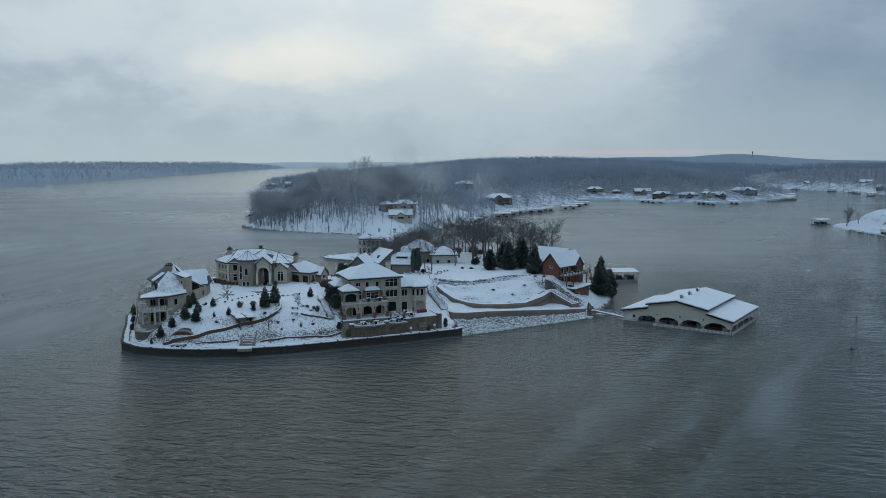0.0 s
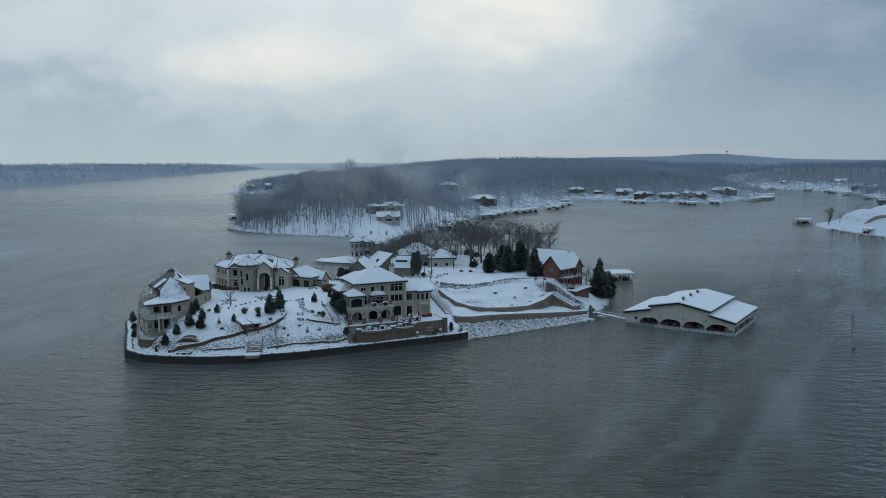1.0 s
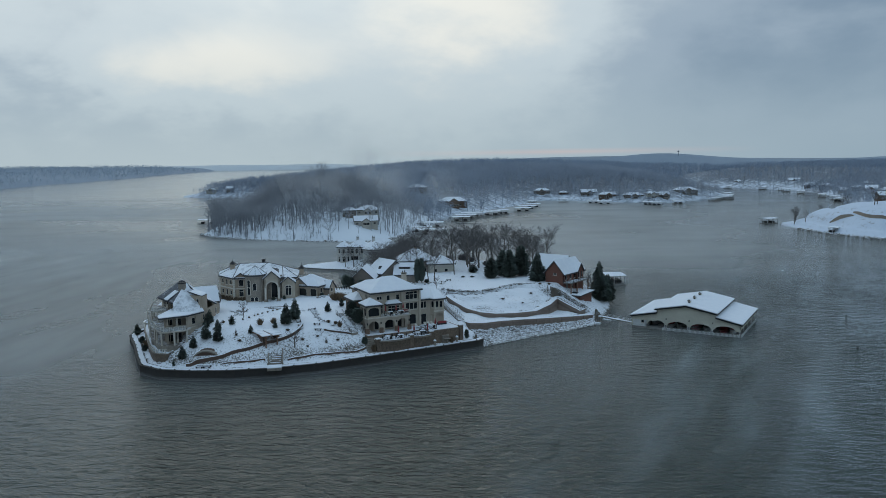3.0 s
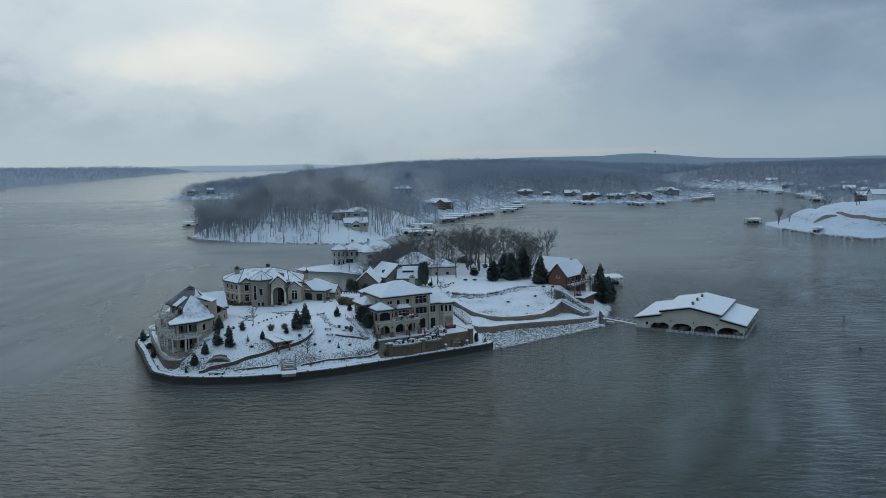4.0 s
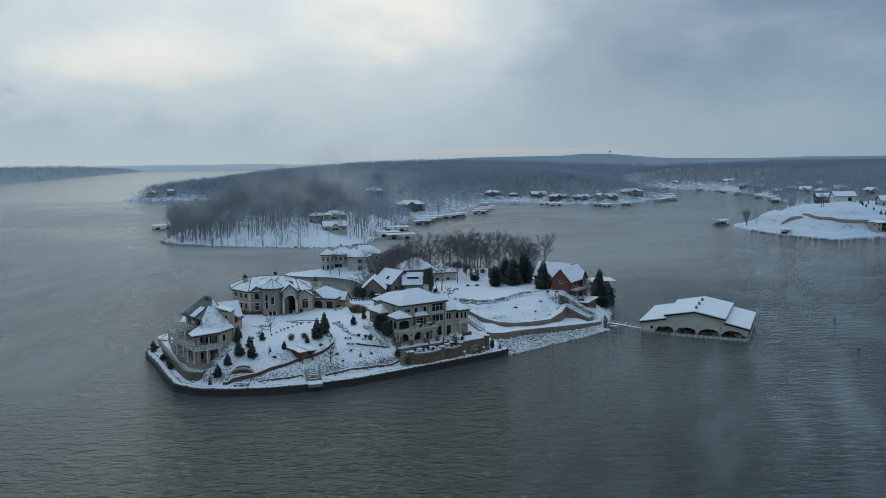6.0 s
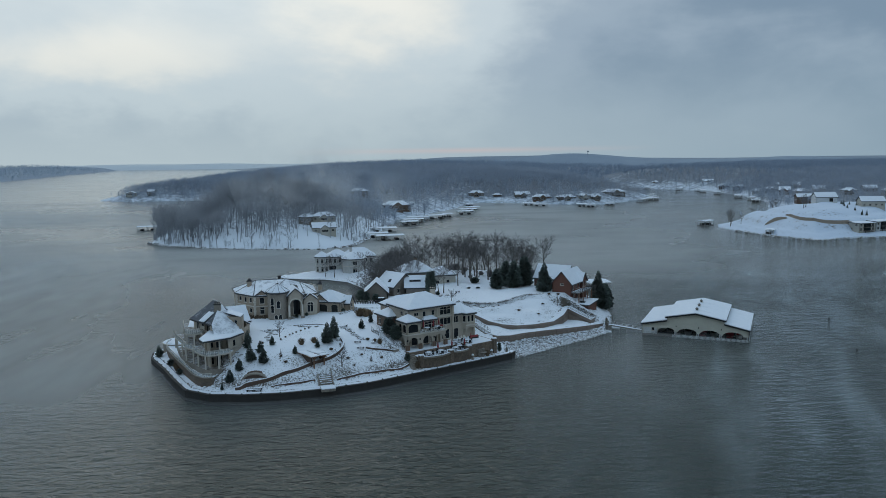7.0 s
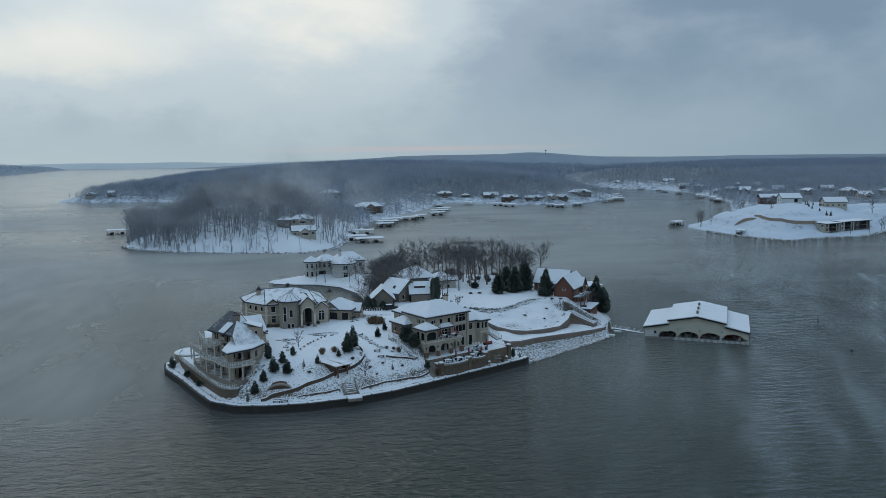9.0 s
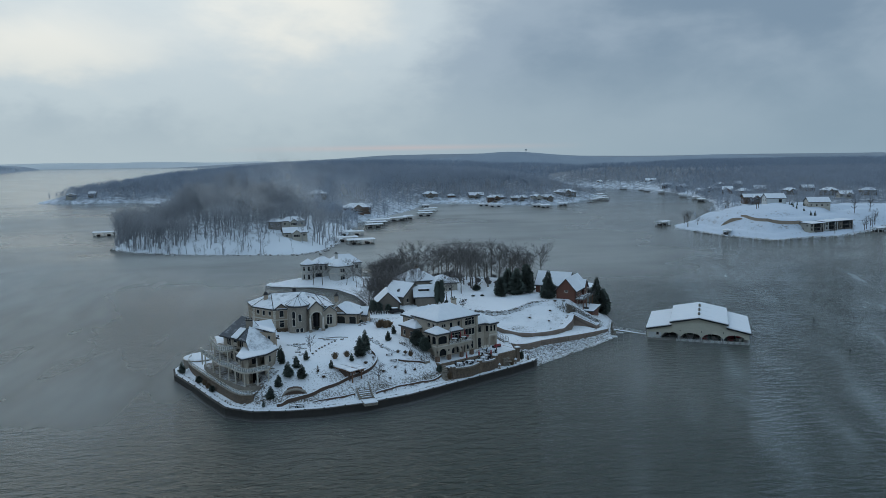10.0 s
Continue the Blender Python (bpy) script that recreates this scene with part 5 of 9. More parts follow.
# ---- west house with wrapped balconies ----
def west_house():
    ox, oy = -92, 170
    h = Build("west_house", ox, oy, 6.2, 0, "tall cream lake house with wrapped balconies and steep snowy roof", "house")
    L = lambda x, y: (x - ox, y - oy)
    fc, frt, er, e2, nb, tip = L(-94.6, 162.6), L(-90.5, 165.2), L(-89.0, 169.2), L(-89.2, 178.0), L(-96.5, 185.0), L(-101.3, 177.0)
    h.wall(frt, er, 5.0, 12.5, STUCCO, [W(1.2, 2.4, 10.2, 11.8)])
    h.wall(er, e2, 5.0, 12.5, STUCCO2, [W(1.2, 2.2, 10.4, 11.8), W(5.0, 6.0, 10.2, 11.8)])
    h.wall(e2, nb, 5.0, 13.5, STUCCO2)
    h.wall(nb, tip, 5.0, 14.6, STUCCO, [W(2.0, 3.6, 10.4, 12.2)])
    wins = []
    for z0, z1 in ((5.6, 8.7), (10.0, 12.2)):
        wins += [W(a, a + 2.4, z0, z1) for a in (1.0, 4.4, 7.8, 11.2)]
    h.wall(tip, fc, 5.0, 12.5, STUCCO, wins)
    n = math.hypot(frt[0] - fc[0], frt[1] - fc[1])
    h.wall(fc, frt, 5.0, 12.5, STUCCO, [(0.5, n - 0.5, 5.4, 8.9, "open"), (0.5, n - 0.5, 10.1, 12.1, "open")])
    # inner glazed wall of the front porch
    d = Vector((-0.53, 0.85)) * 2.4
    a, b = Vector(fc) + d, Vector(frt) + d
    h.wall(a, b, 5.0, 12.4, STUCCO, [W(0.5, 1.9, 6.4, 8.8), (2.4, 3.8, 5.4, 8.8, "door"), W(0.5, 1.9, 10.2, 12.0), (2.4, 3.8, 10.0, 12.0, "door")], name="inner_wall")
    h.put(Shape().prism([fc, frt, er, e2, nb, tip], 9.55, 9.85), "floor_slab", CREAM)
    m = (Vector(fc) + Vector(frt)) / 2
    for z0, z1 in ((5.2, 9.55), (9.9, 12.4)):
        h.put(Shape().box(m.x - 0.16, m.y - 0.16, z0, m.x + 0.16, m.y + 0.16, z1), "post", CREAM)
    wd = (Vector(tip) - Vector(fc)).normalized()
    out = Vector((-wd.y, wd.x))

    def smooth(line):
        for _ in range(2):
            line = [line[0]] + [((p[0] * s + q[0] * (1 - s)), (p[1] * s + q[1] * (1 - s))) for p, q in zip(line[:-1], line[1:]) for s in (0.75, 0.25)] + [line[-1]]
        return line

    def deck(z, line, inner, foot, posts):
        """A balcony with a curved edge, its snow, railing and posts."""
        edge = smooth([L(*p) for p in line])
        poly = edge + [L(*p) for p in inner]
        s = h.put(Shape().prism(poly[::-1], z - 0.32, z), "balcony", CREAM)
        h.put(Shape().prism(poly[::-1], z + 0.005, z + 0.07), "balcony_snow", PAVED, "thin snow on the balcony floor", parent=s)
        h.rail(edge, z, 1.0, CREAM, 1.6, True)
        for i in range(posts):
            x, y = edge[round(i * (len(edge) - 1) / (posts - 1))]
            x, y = x * 0.985, y * 0.985
            h.put(Shape().box(x - 0.15, y - 0.15, foot, x + 0.15, y + 0.15, z - 0.32), "post", CREAM, parent=s)
        return edge

    deck(9.85, [(-107.4, 181.6), (-105.4, 176.8), (-103.4, 173.4), (-101.2, 168.2), (-99.4, 167.0), (-97.6, 163.6), (-95.2, 160.6), (-93.6, 160.2), (-90.0, 162.8)], [(-89.8, 164.9), (-94.6, 162.6), (-101.3, 177.0), (-103.4, 184.0)], 6.6, 9)
    low = smooth([L(*p) for p in ((-106.9, 182.0), (-104.9, 176.8), (-102.9, 173.2), (-100.8, 168.0), (-99.0, 166.4), (-97.2, 163.2), (-95.0, 161.0), (-93.6, 160.6), (-90.4, 163.0))]) + [L(-89.8, 164.9), L(-94.6, 162.6), L(-101.3, 177.0), L(-103.4, 184.0)]
    lower = h.put(Shape().prism(low[::-1], 4.9, 6.5), "lower_terrace", GREYSTONE, "stone-faced lower terrace")
    h.put(Shape().prism([(x * 0.99, y * 0.99) for x, y in low][::-1], 6.503, 6.6), "terrace_snow", PAVED, "thin snow on the paving", parent=lower)
    deck(12.62, [(-105.0, 181.0), (-103.2, 175.0), (-101.8, 170.4), (-99.8, 169.2), (-98.2, 170.6)], [(-97.6, 171.2), (-101.3, 177.5), (-102.6, 182.2)], 9.9, 5)
    # the house goes on behind the decks under a flat roof
    back = [L(*p) for p in ((-103.4, 184.0), (-101.3, 177.2), (-97.2, 180.0), (-96.5, 185.0))]
    h.wall(back[0], back[1], 5.0, 12.3, STUCCO, [W(1.2, 2.8, 5.8, 8.4), W(4.0, 5.6, 5.8, 8.4), W(1.2, 2.8, 10.2, 12.0), W(4.0, 5.6, 10.2, 12.0)])
    h.wall(back[3], back[0], 5.0, 12.3, STUCCO)
    h.put(Shape().prism([L(*p) for p in ((-104.6, 185.0), (-102.9, 176.6), (-98, 179.5), (-96, 186.0))][::1], 12.3, 12.58), "flat_roof", CREAM)
    h.put(Shape().prism([L(*p) for p in ((-104.4, 184.8), (-102.8, 176.8), (-98, 179.5), (-96.2, 185.8))], 12.583, 12.7), "flat_roof_snow", SNOW, "snow on the flat roof")
    # attic wall behind the upper deck
    at = [L(-101.0, 175.4), L(-95.4, 169.4)]
    h.wall(at[0], at[1], 12.5, 15.0, STUCCO, [W(1.0, 2.6, 12.8, 14.6), (3.2, 4.8, 12.65, 14.6, "door"), W(5.6, 7.2, 12.8, 14.6)], name="attic_wall")
    h.wall(at[1], L(-94.2, 168.9), 12.5, 15.0, STUCCO, name="attic_wall")
    # roofs: low skirt over the porch, steep planes above, wing behind
    A, T, V2, eR, E3, NB = L(-95.2, 168.5), L(-102.1, 175.6), L(-94.3, 166.2), L(-88.1, 168.9), L(-88.5, 178.5), L(-97.5, 186.0)
    P0, Q = L(-97.0, 178.2), L(-94.6, 175.2)
    h.roof([(*L(-97.0, 163.4), 12.75), (*L(-95.4, 160.6), 12.75), (*L(-90.2, 164.3), 12.75), (*eR, 12.8), (*L(-92, 170), 13.2), (*L(-96.2, 170.6), 13.2)], [(0, 1, 2, 3, 4, 5)], label="low snow-covered porch roof")
    h.roof([(*A, 14.8), (*V2, 12.98), (*eR, 12.8), (*Q, 18.65)], [(0, 1, 2), (0, 2, 3)], snow=SNOW_ROOF, depth=0.14, label="steep snow-covered front slope", inset=0.0)
    # rear block, a storey higher, standing out of the slope
    rb = [L(-88.93, 169.4), L(-88.93, 173.2), L(-94.0, 176.6), L(-94.4, 171.0)]
    h.wall(rb[0], rb[1], 12.53, 16.1, STUCCO2)
    h.wall(L(-93.6, 172.5), L(-88.95, 169.65), 12.53, 16.12, STUCCO2, [W(3.4, 4.4, 14.4, 15.5)])
    h.wall(rb[1], rb[2], 12.53, 16.1, STUCCO2, [W(1.4, 2.4, 14.2, 15.4)])
    h.roof([(*L(-88.88, 169.9), 16.2), (*L(-88.88, 173.3), 16.2), (*L(-94.2, 177.2), 16.9), (*L(-93.4, 172.6), 16.9)], [(0, 1, 2, 3)], 0.14, inset=0.05, label="low snow-covered rear roof")
    h.roof([(*L(-91.2, 174.6), 15.4), (*E3, 12.85), (*P0, 18.84), (*Q, 18.64)], [(0, 1, 2), (0, 2, 3)], snow=SNOW_ROOF, depth=0.14, label="steep snow-covered side slope")
    h.roof([(*E3, 12.85), (*NB, 13.6), (*P0, 18.83)], [(0, 1, 2)], snow=SNOW_ROOF, depth=0.14, label="steep snow-covered rear slope")
    h.roof([(*T, 14.95), (*A, 14.78), (*Q, 18.62), (*P0, 18.82)], [(0, 1, 2), (0, 2, 3)], snow=SNOW_THIN, depth=0.03, label="steep slate slope with thin snow")
    h.roof([(*NB, 13.6), (*T, 14.95), (*P0, 18.82)], [(0, 1, 2)], snow=SNOW_ROOF, depth=0.08, label="steep slate slope with patchy snow")
    # dormer on the slate slope, its roof white with snow
    dm = Vector(L(-98.0, 171.5))
    ax = (Vector(A) - Vector(T)).normalized()
    up = (Vector(P0) - Vector(T))
    inn = Vector((-ax.y, ax.x))
    da, db = dm - ax * 0.95, dm + ax * 0.95
    h.wall(da, db, 13.2, 15.1, STUCCO, [W(0.3, 1.6, 13.9, 14.9)], name="dormer")
    h.wall(db, db + inn * 2.6, 13.2, 15.3, STUCCO2, name="dormer")
    h.wall(da + inn * 2.6, da, 13.2, 15.3, STUCCO2, name="dormer")
    h.roof([(*(da - inn * 0.4 - ax * 0.25), 15.0), (*(db - inn * 0.4 + ax * 0.25), 15.0), (*(db + inn * 2.6 + ax * 0.25), 16.9), (*(da + inn * 2.6 - ax * 0.25), 16.9)], [(0, 1, 2, 3)])
    # chimney on the hip, and the wing
    h.chimney(*L(-94.8, 173.2), 15.6, 18.9, 1.5, 0.9, GREYSTONE, 3)
    wa, wb, wc = L(-89.4, 182.2), L(-91.2, 187.6), L(-97.0, 186.5)
    h.wall(L(-89.2, 178.0), wa, 8.0, 12.6, STUCCO2, [W(1.2, 2.4, 10.2, 11.6)])
    h.wall(wa, wb, 8.0, 12.6, GREYSTONE, [W(1.8, 3.0, 10.3, 11.8)])
    h.wall(wb, wc, 8.0, 12.6, STUCCO2)
    h.roof([(*L(-88.8, 181.6), 12.75), (*L(-90.9, 188.3), 12.75), (*L(-98, 187.2), 12.75), (*L(-95.5, 178.0), 12.75), (*L(-90.7, 184.6), 16.2), (*L(-96, 182.5), 16.2)],
           [(3, 0, 4, 5), (0, 1, 4), (1, 2, 5, 4)], label="snow-covered wing roof")


west_house()


# ---- chateau with round turret and its garage ----
def chateau():
    ox, oy = -86, 205
    h = Build("chateau", ox, oy, 10.0, 0, "large tan chateau with round turret, arched portico and snowy roofs", "house")
    L = lambda x, y: (x - ox, y - oy)
    A, Bp, C = L(-96.9, 204.2), L(-91.0, 198.6), L(-87.4, 199.2)
    D, E, F, G, H_ = L(-82.0, 199.0), L(-78.2, 200.4), L(-75.5, 205.0), L(-78, 218), L(-92, 219)
    I = L(-99.0, 211)
    z0, ze = 9.4, 15.9
    n = lambda p, q: math.hypot(q[0] - p[0], q[1] - p[1])
    w1 = [W(a, a + 1.15, z, z + 1.3) for a in (1.0, 5.6) for z in (11.2, 14.0)] + [W(3.3, 4.4, 11.0, 12.6), W(3.3, 4.4, 13.8, 15.3)]
    h.wall(A, Bp, z0, ze, STUCCO2, w1)
    h.wall(Bp, C, z0, ze, STUCCO2, [W(1.2, 2.5, 10.9, 12.9, 0.4), W(1.2, 2.5, 13.7, 15.5, 0.5)])
    h.wall(C, D, z0, ze, STUCCO2)
    h.wall(D, E, z0, ze + 0.6, GREYSTONE, [(1.0, 3.0, 10.4, 14.6, "door", 1.0)])
    h.wall(E, F, z0, ze - 0.8, STUCCO2, [W(2.2, 3.6, 11.0, 13.6, 0.6)])
    h.wall(F, G, z0, ze - 0.8, STUCCO2)
    h.wall(G, H_, z0, ze, STUCCO2, [W(2, 3.4, 11, 12.8), W(6, 7.4, 11, 12.8), W(10, 11.4, 11, 12.8)])
    h.wall(H_, I, z0, ze, STUCCO2, [W(2, 3.4, 11, 12.8)])
    h.wall(I, A, z0, ze, STUCCO2, [W(1.5, 2.7, 11.2, 12.8), W(4.2, 5.4, 11.2, 12.8), W(1.5, 2.7, 13.9, 15.3), W(4.2, 5.4, 13.9, 15.3)])
    band = Shape().strip([A, Bp, C], 0.5, 12.95, 13.2).strip([A, Bp, C], 0.5, 15.55, 15.85)
    h.put(band, "string_course", CREAM)
    # quoins on the left block
    for p in (A, Bp, C):
        for i in range(10):
            r = 0.34 if i % 2 else 0.27
            h.put(Shape().box(p[0] - r, p[1] - r, z0 + 0.3 + i * 0.62, p[0] + r, p[1] + r, z0 + 0.8 + i * 0.62), "quoin", CREAM)
    # turret
    tx, ty = L(-84.8, 197.6)
    rim = [(tx + 2.7 * math.cos(a), ty + 2.7 * math.sin(a)) for a in [2 * math.pi * i / 16 for i in range(16)]]
    h.put(Shape().prism(rim, z0, 17.2), "turret", GREYSTONE, "round fieldstone turret")
    for k, (az, z) in enumerate(((-112, 12.0), (-112, 14.0), (-78, 13.2), (-92, 10.3), (-70, 10.3))):
        a = radians(az)
        c = (tx + 2.66 * math.cos(a), ty + 2.66 * math.sin(a))
        t = Vector((-math.sin(a), math.cos(a)))
        o = Vector((math.cos(a), math.sin(a)))
        hh = 1.7 if z > 11 else 0.9
        s = Shape()
        for e0, e1, half, g in ((-0.1, 0.08, 0.52, 0.12),):
            s.add([(c[0] + t.x * x + o.x * e, c[1] + t.y * x + o.y * e, zz) for e in (e0, e1) for x, zz in ((-half, z - g), (half, z - g), (half, z + hh), (0, z + hh + 0.35), (-half, z + hh))],
                  [(0, 1, 2, 3, 4), (9, 8, 7, 6, 5)] + [(i, (i + 1) % 5, 5 + (i + 1) % 5, 5 + i) for i in range(5)])
        wdw = h.put(s, "window", CREAM)
        s = Shape().add([(c[0] + t.x * x + o.x * 0.09, c[1] + t.y * x + o.y * 0.09, zz) for x, zz in ((-0.4, z), (0.4, z), (0.4, z + hh), (0, z + hh + 0.25), (-0.4, z + hh))], [(0, 1, 2, 3, 4)])
        h.put(s, "pane", GLASS, parent=wdw)
    rim2 = [(tx + 3.2 * math.cos(a), ty + 3.2 * math.sin(a), 17.2) for a in [2 * math.pi * i / 10 for i in range(10)]]
    h.roof(rim2 + [(tx, ty + 0.3, 19.3)], [(i, (i + 1) % 10, 10) for i in range(10)], label="faceted snow-covered turret roof")
    ribs = Shape()
    for p in rim2:
        ribs.tube((p[0], p[1], p[2] + 0.12), (tx, ty + 0.3, 19.45), 0.07, 0.05, 4)
    ribs.tube((tx, ty + 0.3, 19.2), (tx, ty + 0.3, 20.0), 0.08, 0.03, 4)
    h.put(ribs, "roof_ribs", DARK, "dark standing roof seams")
    # portico
    P0, P1 = Vector(L(-81.9, 196.0)), Vector(L(-78.1, 197.0))
    d = (P1 - P0).normalized()
    inn = Vector((-d.y, d.x))
    wv = (P1 - P0).length
    h.wall(P0, P1, 10.0, 16.2, STUCCO, [(0.55, wv - 0.55, 10.05, 15.2, "open", 1.3)], th=0.5, name="portico")
    h.wall(P1, P1 + inn * 3.2, 10.0, 16.2, STUCCO, [(0.6, 2.6, 10.05, 14.6, "open", 0.9)], th=0.4, name="portico")
    h.wall(P0 + inn * 3.2, P0, 10.0, 16.2, STUCCO, [(0.6, 2.6, 10.05, 14.6, "open", 0.9)], th=0.4, name="portico")
    ring = Shape()
    k = 14
    for i in range(k):
        a0, a1 = math.pi * i / k, math.pi * (i + 1) / k
        pts = []
        for e in (-0.09, 0.1):
            for r, a in ((1.0, a0), (1.0, a1), (1.22, a1), (1.22, a0)):
                q2 = P0 + d * (wv / 2 - (wv / 2 - 0.55) * r * math.cos(a)) - inn * (-e)
                pts.append((q2.x, q2.y, 13.9 + 1.3 * r * math.sin(a)))
        ring.add(pts, [(0, 1, 2, 3), (7, 6, 5, 4), (0, 4, 5, 1), (2, 6, 7, 3)])
    h.put(ring, "arch_trim", CREAM)
    for s_ in (0.25, wv - 0.25):
        c = P0 + d * s_ - inn * 0.25
        sh = Shape().tube((c.x, c.y, 10.6), (c.x, c.y, 13.8), 0.3, 0.26, 10)
        col = h.put(sh, "column", CREAM, smooth=True)
        h.put(Shape().box(c.x - 0.45, c.y - 0.45, 9.8, c.x + 0.45, c.y + 0.45, 10.65), "column_base", GREYSTONE, parent=col)
    g0, g1 = P0 - d * 0.4 - inn * 0.5, P1 + d * 0.4 - inn * 0.5
    gm = (g0 + g1) / 2
    back = inn * 7
    h.roof([(*g0, 16.1), (*g1, 16.1), (*gm, 18.2), (*(g0 + back), 16.1), (*(g1 + back), 16.1), (*(gm + back), 18.2)], [(1, 4, 5, 2), (3, 0, 2, 5)], label="gabled snow-covered portico roof")
    tri = [P0, P1, (P0 + P1) / 2]
    s = Shape().add([(*p, z) for p, z in zip(tri, (16.1, 16.1, 17.9))] + [(*(p + inn * 0.3), z) for p, z in zip(tri, (16.1, 16.1, 17.9))], [(0, 1, 2), (5, 4, 3), (0, 3, 4, 1), (1, 4, 5, 2), (2, 5, 3, 0)])
    h.put(s, "gable_wall", STUCCO)
    # main roofs
    def out(p, k=0.5):
        v = Vector(p) - Vector(L(-86.5, 209))
        v = Vector(p) + v.normalized() * k
        return (v.x, v.y)
    ridge = [L(-92.5, 208.5), L(-84, 207.5), L(-80.5, 209.5)]
    eave = [out(p) for p in (I, A, Bp, C, D, E, F, G, H_)]
    zs = [15.95] * 5 + [15.95, 15.2, 15.2, 15.95]
    v = [(*p, z) for p, z in zip(eave, zs)] + [(*ridge[0], 18.5), (*ridge[1], 18.9), (*ridge[2], 17.7)]
    h.roof(v, [(0, 1, 9), (1, 2, 9), (2, 3, 10, 9), (3, 4, 10), (4, 5, 11, 10), (5, 6, 11), (6, 7, 11), (7, 8, 9, 10, 11), (8, 0, 9)], snow=SNOW_ROOF, depth=0.08, label="large snow-covered hip roof")
    for i, j in ((0, 9), (1, 9), (2, 9), (3, 10), (5, 11), (6, 11), (7, 11), (8, 9), (9, 10), (10, 11)):
        h.put(Shape().tube((v[i][0], v[i][1], v[i][2] + 0.1), (v[j][0], v[j][1], v[j][2] + 0.1), 0.1, 0.1, 4), "hip_cap", SHINGLE, "dark shingle cap")
    # small gable over the angled bay
    b0, b1 = Vector(Bp), Vector(C)
    bd = (b1 - b0).normalized()
    bi = Vector((-bd.y, bd.x))
    p0, p1 = b0 - bd * 0.2 - bi * 0.35, b1 + bd * 0.2 - bi * 0.35
    pm = (p0 + p1) / 2
    h.roof([(*p0, 15.9), (*p1, 15.9), (*pm, 17.4), (*(p0 + bi * 4), 15.9), (*(p1 + bi * 4), 15.9), (*(pm + bi * 4), 17.4)], [(1, 4, 5, 2), (3, 0, 2, 5)])
    s = Shape().add([(*p, z) for p, z in zip((b0, b1, (b0 + b1) / 2), (15.8, 15.8, 17.1))] + [(*(p + bi * 0.3), z) for p, z in zip((b0, b1, (b0 + b1) / 2), (15.8, 15.8, 17.1))], [(0, 1, 2), (5, 4, 3), (0, 3, 4, 1), (1, 4, 5, 2), (2, 5, 3, 0)])
    h.put(s, "gable_wall", STUCCO2)
    # small gabled bay with an arched window beside the portico
    q0, q1, q2 = Vector(L(-78.3, 199.9)), Vector(L(-74.9, 200.7)), Vector(L(-74.5, 204.2))
    qd = (q1 - q0).normalized()
    qi = Vector((-qd.y, qd.x))
    qn = (q1 - q0).length
    h.wall(q0, q1, z0, 14.5, STUCCO, [W(0.9, qn - 0.9, 10.9, 13.7, 0.8)])
    h.wall(q1, q2, z0, 14.5, STUCCO2)
    surround = Shape()
    for i in range(10):
        pts = []
        for e in (-0.1, 0.05):
            for r, a in ((1.02, i), (1.02, i + 1), (1.3, i + 1), (1.3, i)):
                a = math.pi * a / 10
                p = q0 + qd * (qn / 2 - (qn / 2 - 0.9) * r * math.cos(a)) + qi * e
                pts.append((p.x, p.y, 12.9 + 0.8 * r * math.sin(a)))
        surround.add(pts, [(0, 1, 2, 3), (7, 6, 5, 4), (0, 4, 5, 1), (2, 6, 7, 3)])
    h.put(surround, "arch_trim", CREAM)
    m0, m1 = q0 - qd * 0.35 - qi * 0.35, q1 + qd * 0.35 - qi * 0.35
    mm = (m0 + m1) / 2
    h.roof([(*m0, 14.4), (*m1, 14.4), (*mm, 16.1), (*(m0 + qi * 5), 14.4), (*(m1 + qi * 5), 14.4), (*(mm + qi * 5), 16.1)], [(1, 4, 5, 2), (3, 0, 2, 5)])
    tri = [q0, q1, (q0 + q1) / 2]
    h.put(Shape().add([(*p, z) for p, z in zip(tri, (14.4, 14.4, 15.85))] + [(*(p + qi * 0.3), z) for p, z in zip(tri, (14.4, 14.4, 15.85))], [(0, 1, 2), (5, 4, 3), (0, 3, 4, 1), (1, 4, 5, 2), (2, 5, 3, 0)]), "gable_wall", STUCCO)
    # cupolas and chimney
    for x, y, z in ((-93.7, 206.0, 17.9), (-74.6, 207.6, 16.4)):
        x, y = L(x, y)
        c = Shape().box(x - 0.55, y - 0.55, z - 0.8, x + 0.55, y + 0.55, z + 0.9)
        cu = h.put(c, "cupola", STUCCO2)
        c = Shape()
        k = [(x - 0.8, y - 0.8, z + 0.9), (x + 0.8, y - 0.8, z + 0.9), (x + 0.8, y + 0.8, z + 0.9), (x - 0.8, y + 0.8, z + 0.9), (x, y, z + 1.9)]
        c.add(k, [(0, 1, 4), (1, 2, 4), (2, 3, 4), (3, 0, 4), (3, 2, 1, 0)])
        c.tube((x, y, z + 1.8), (x, y, z + 2.6), 0.06, 0.02, 4)
        h.put(c, "cupola_roof", DARK, parent=cu)
    h.chimney(*L(-86.2, 210.5), 17.5, 19.6, 0.8, 0.8, DARK, 0)
    # hedge along the foot of the wall
    hd = Shape()
    rr = random.Random(4)
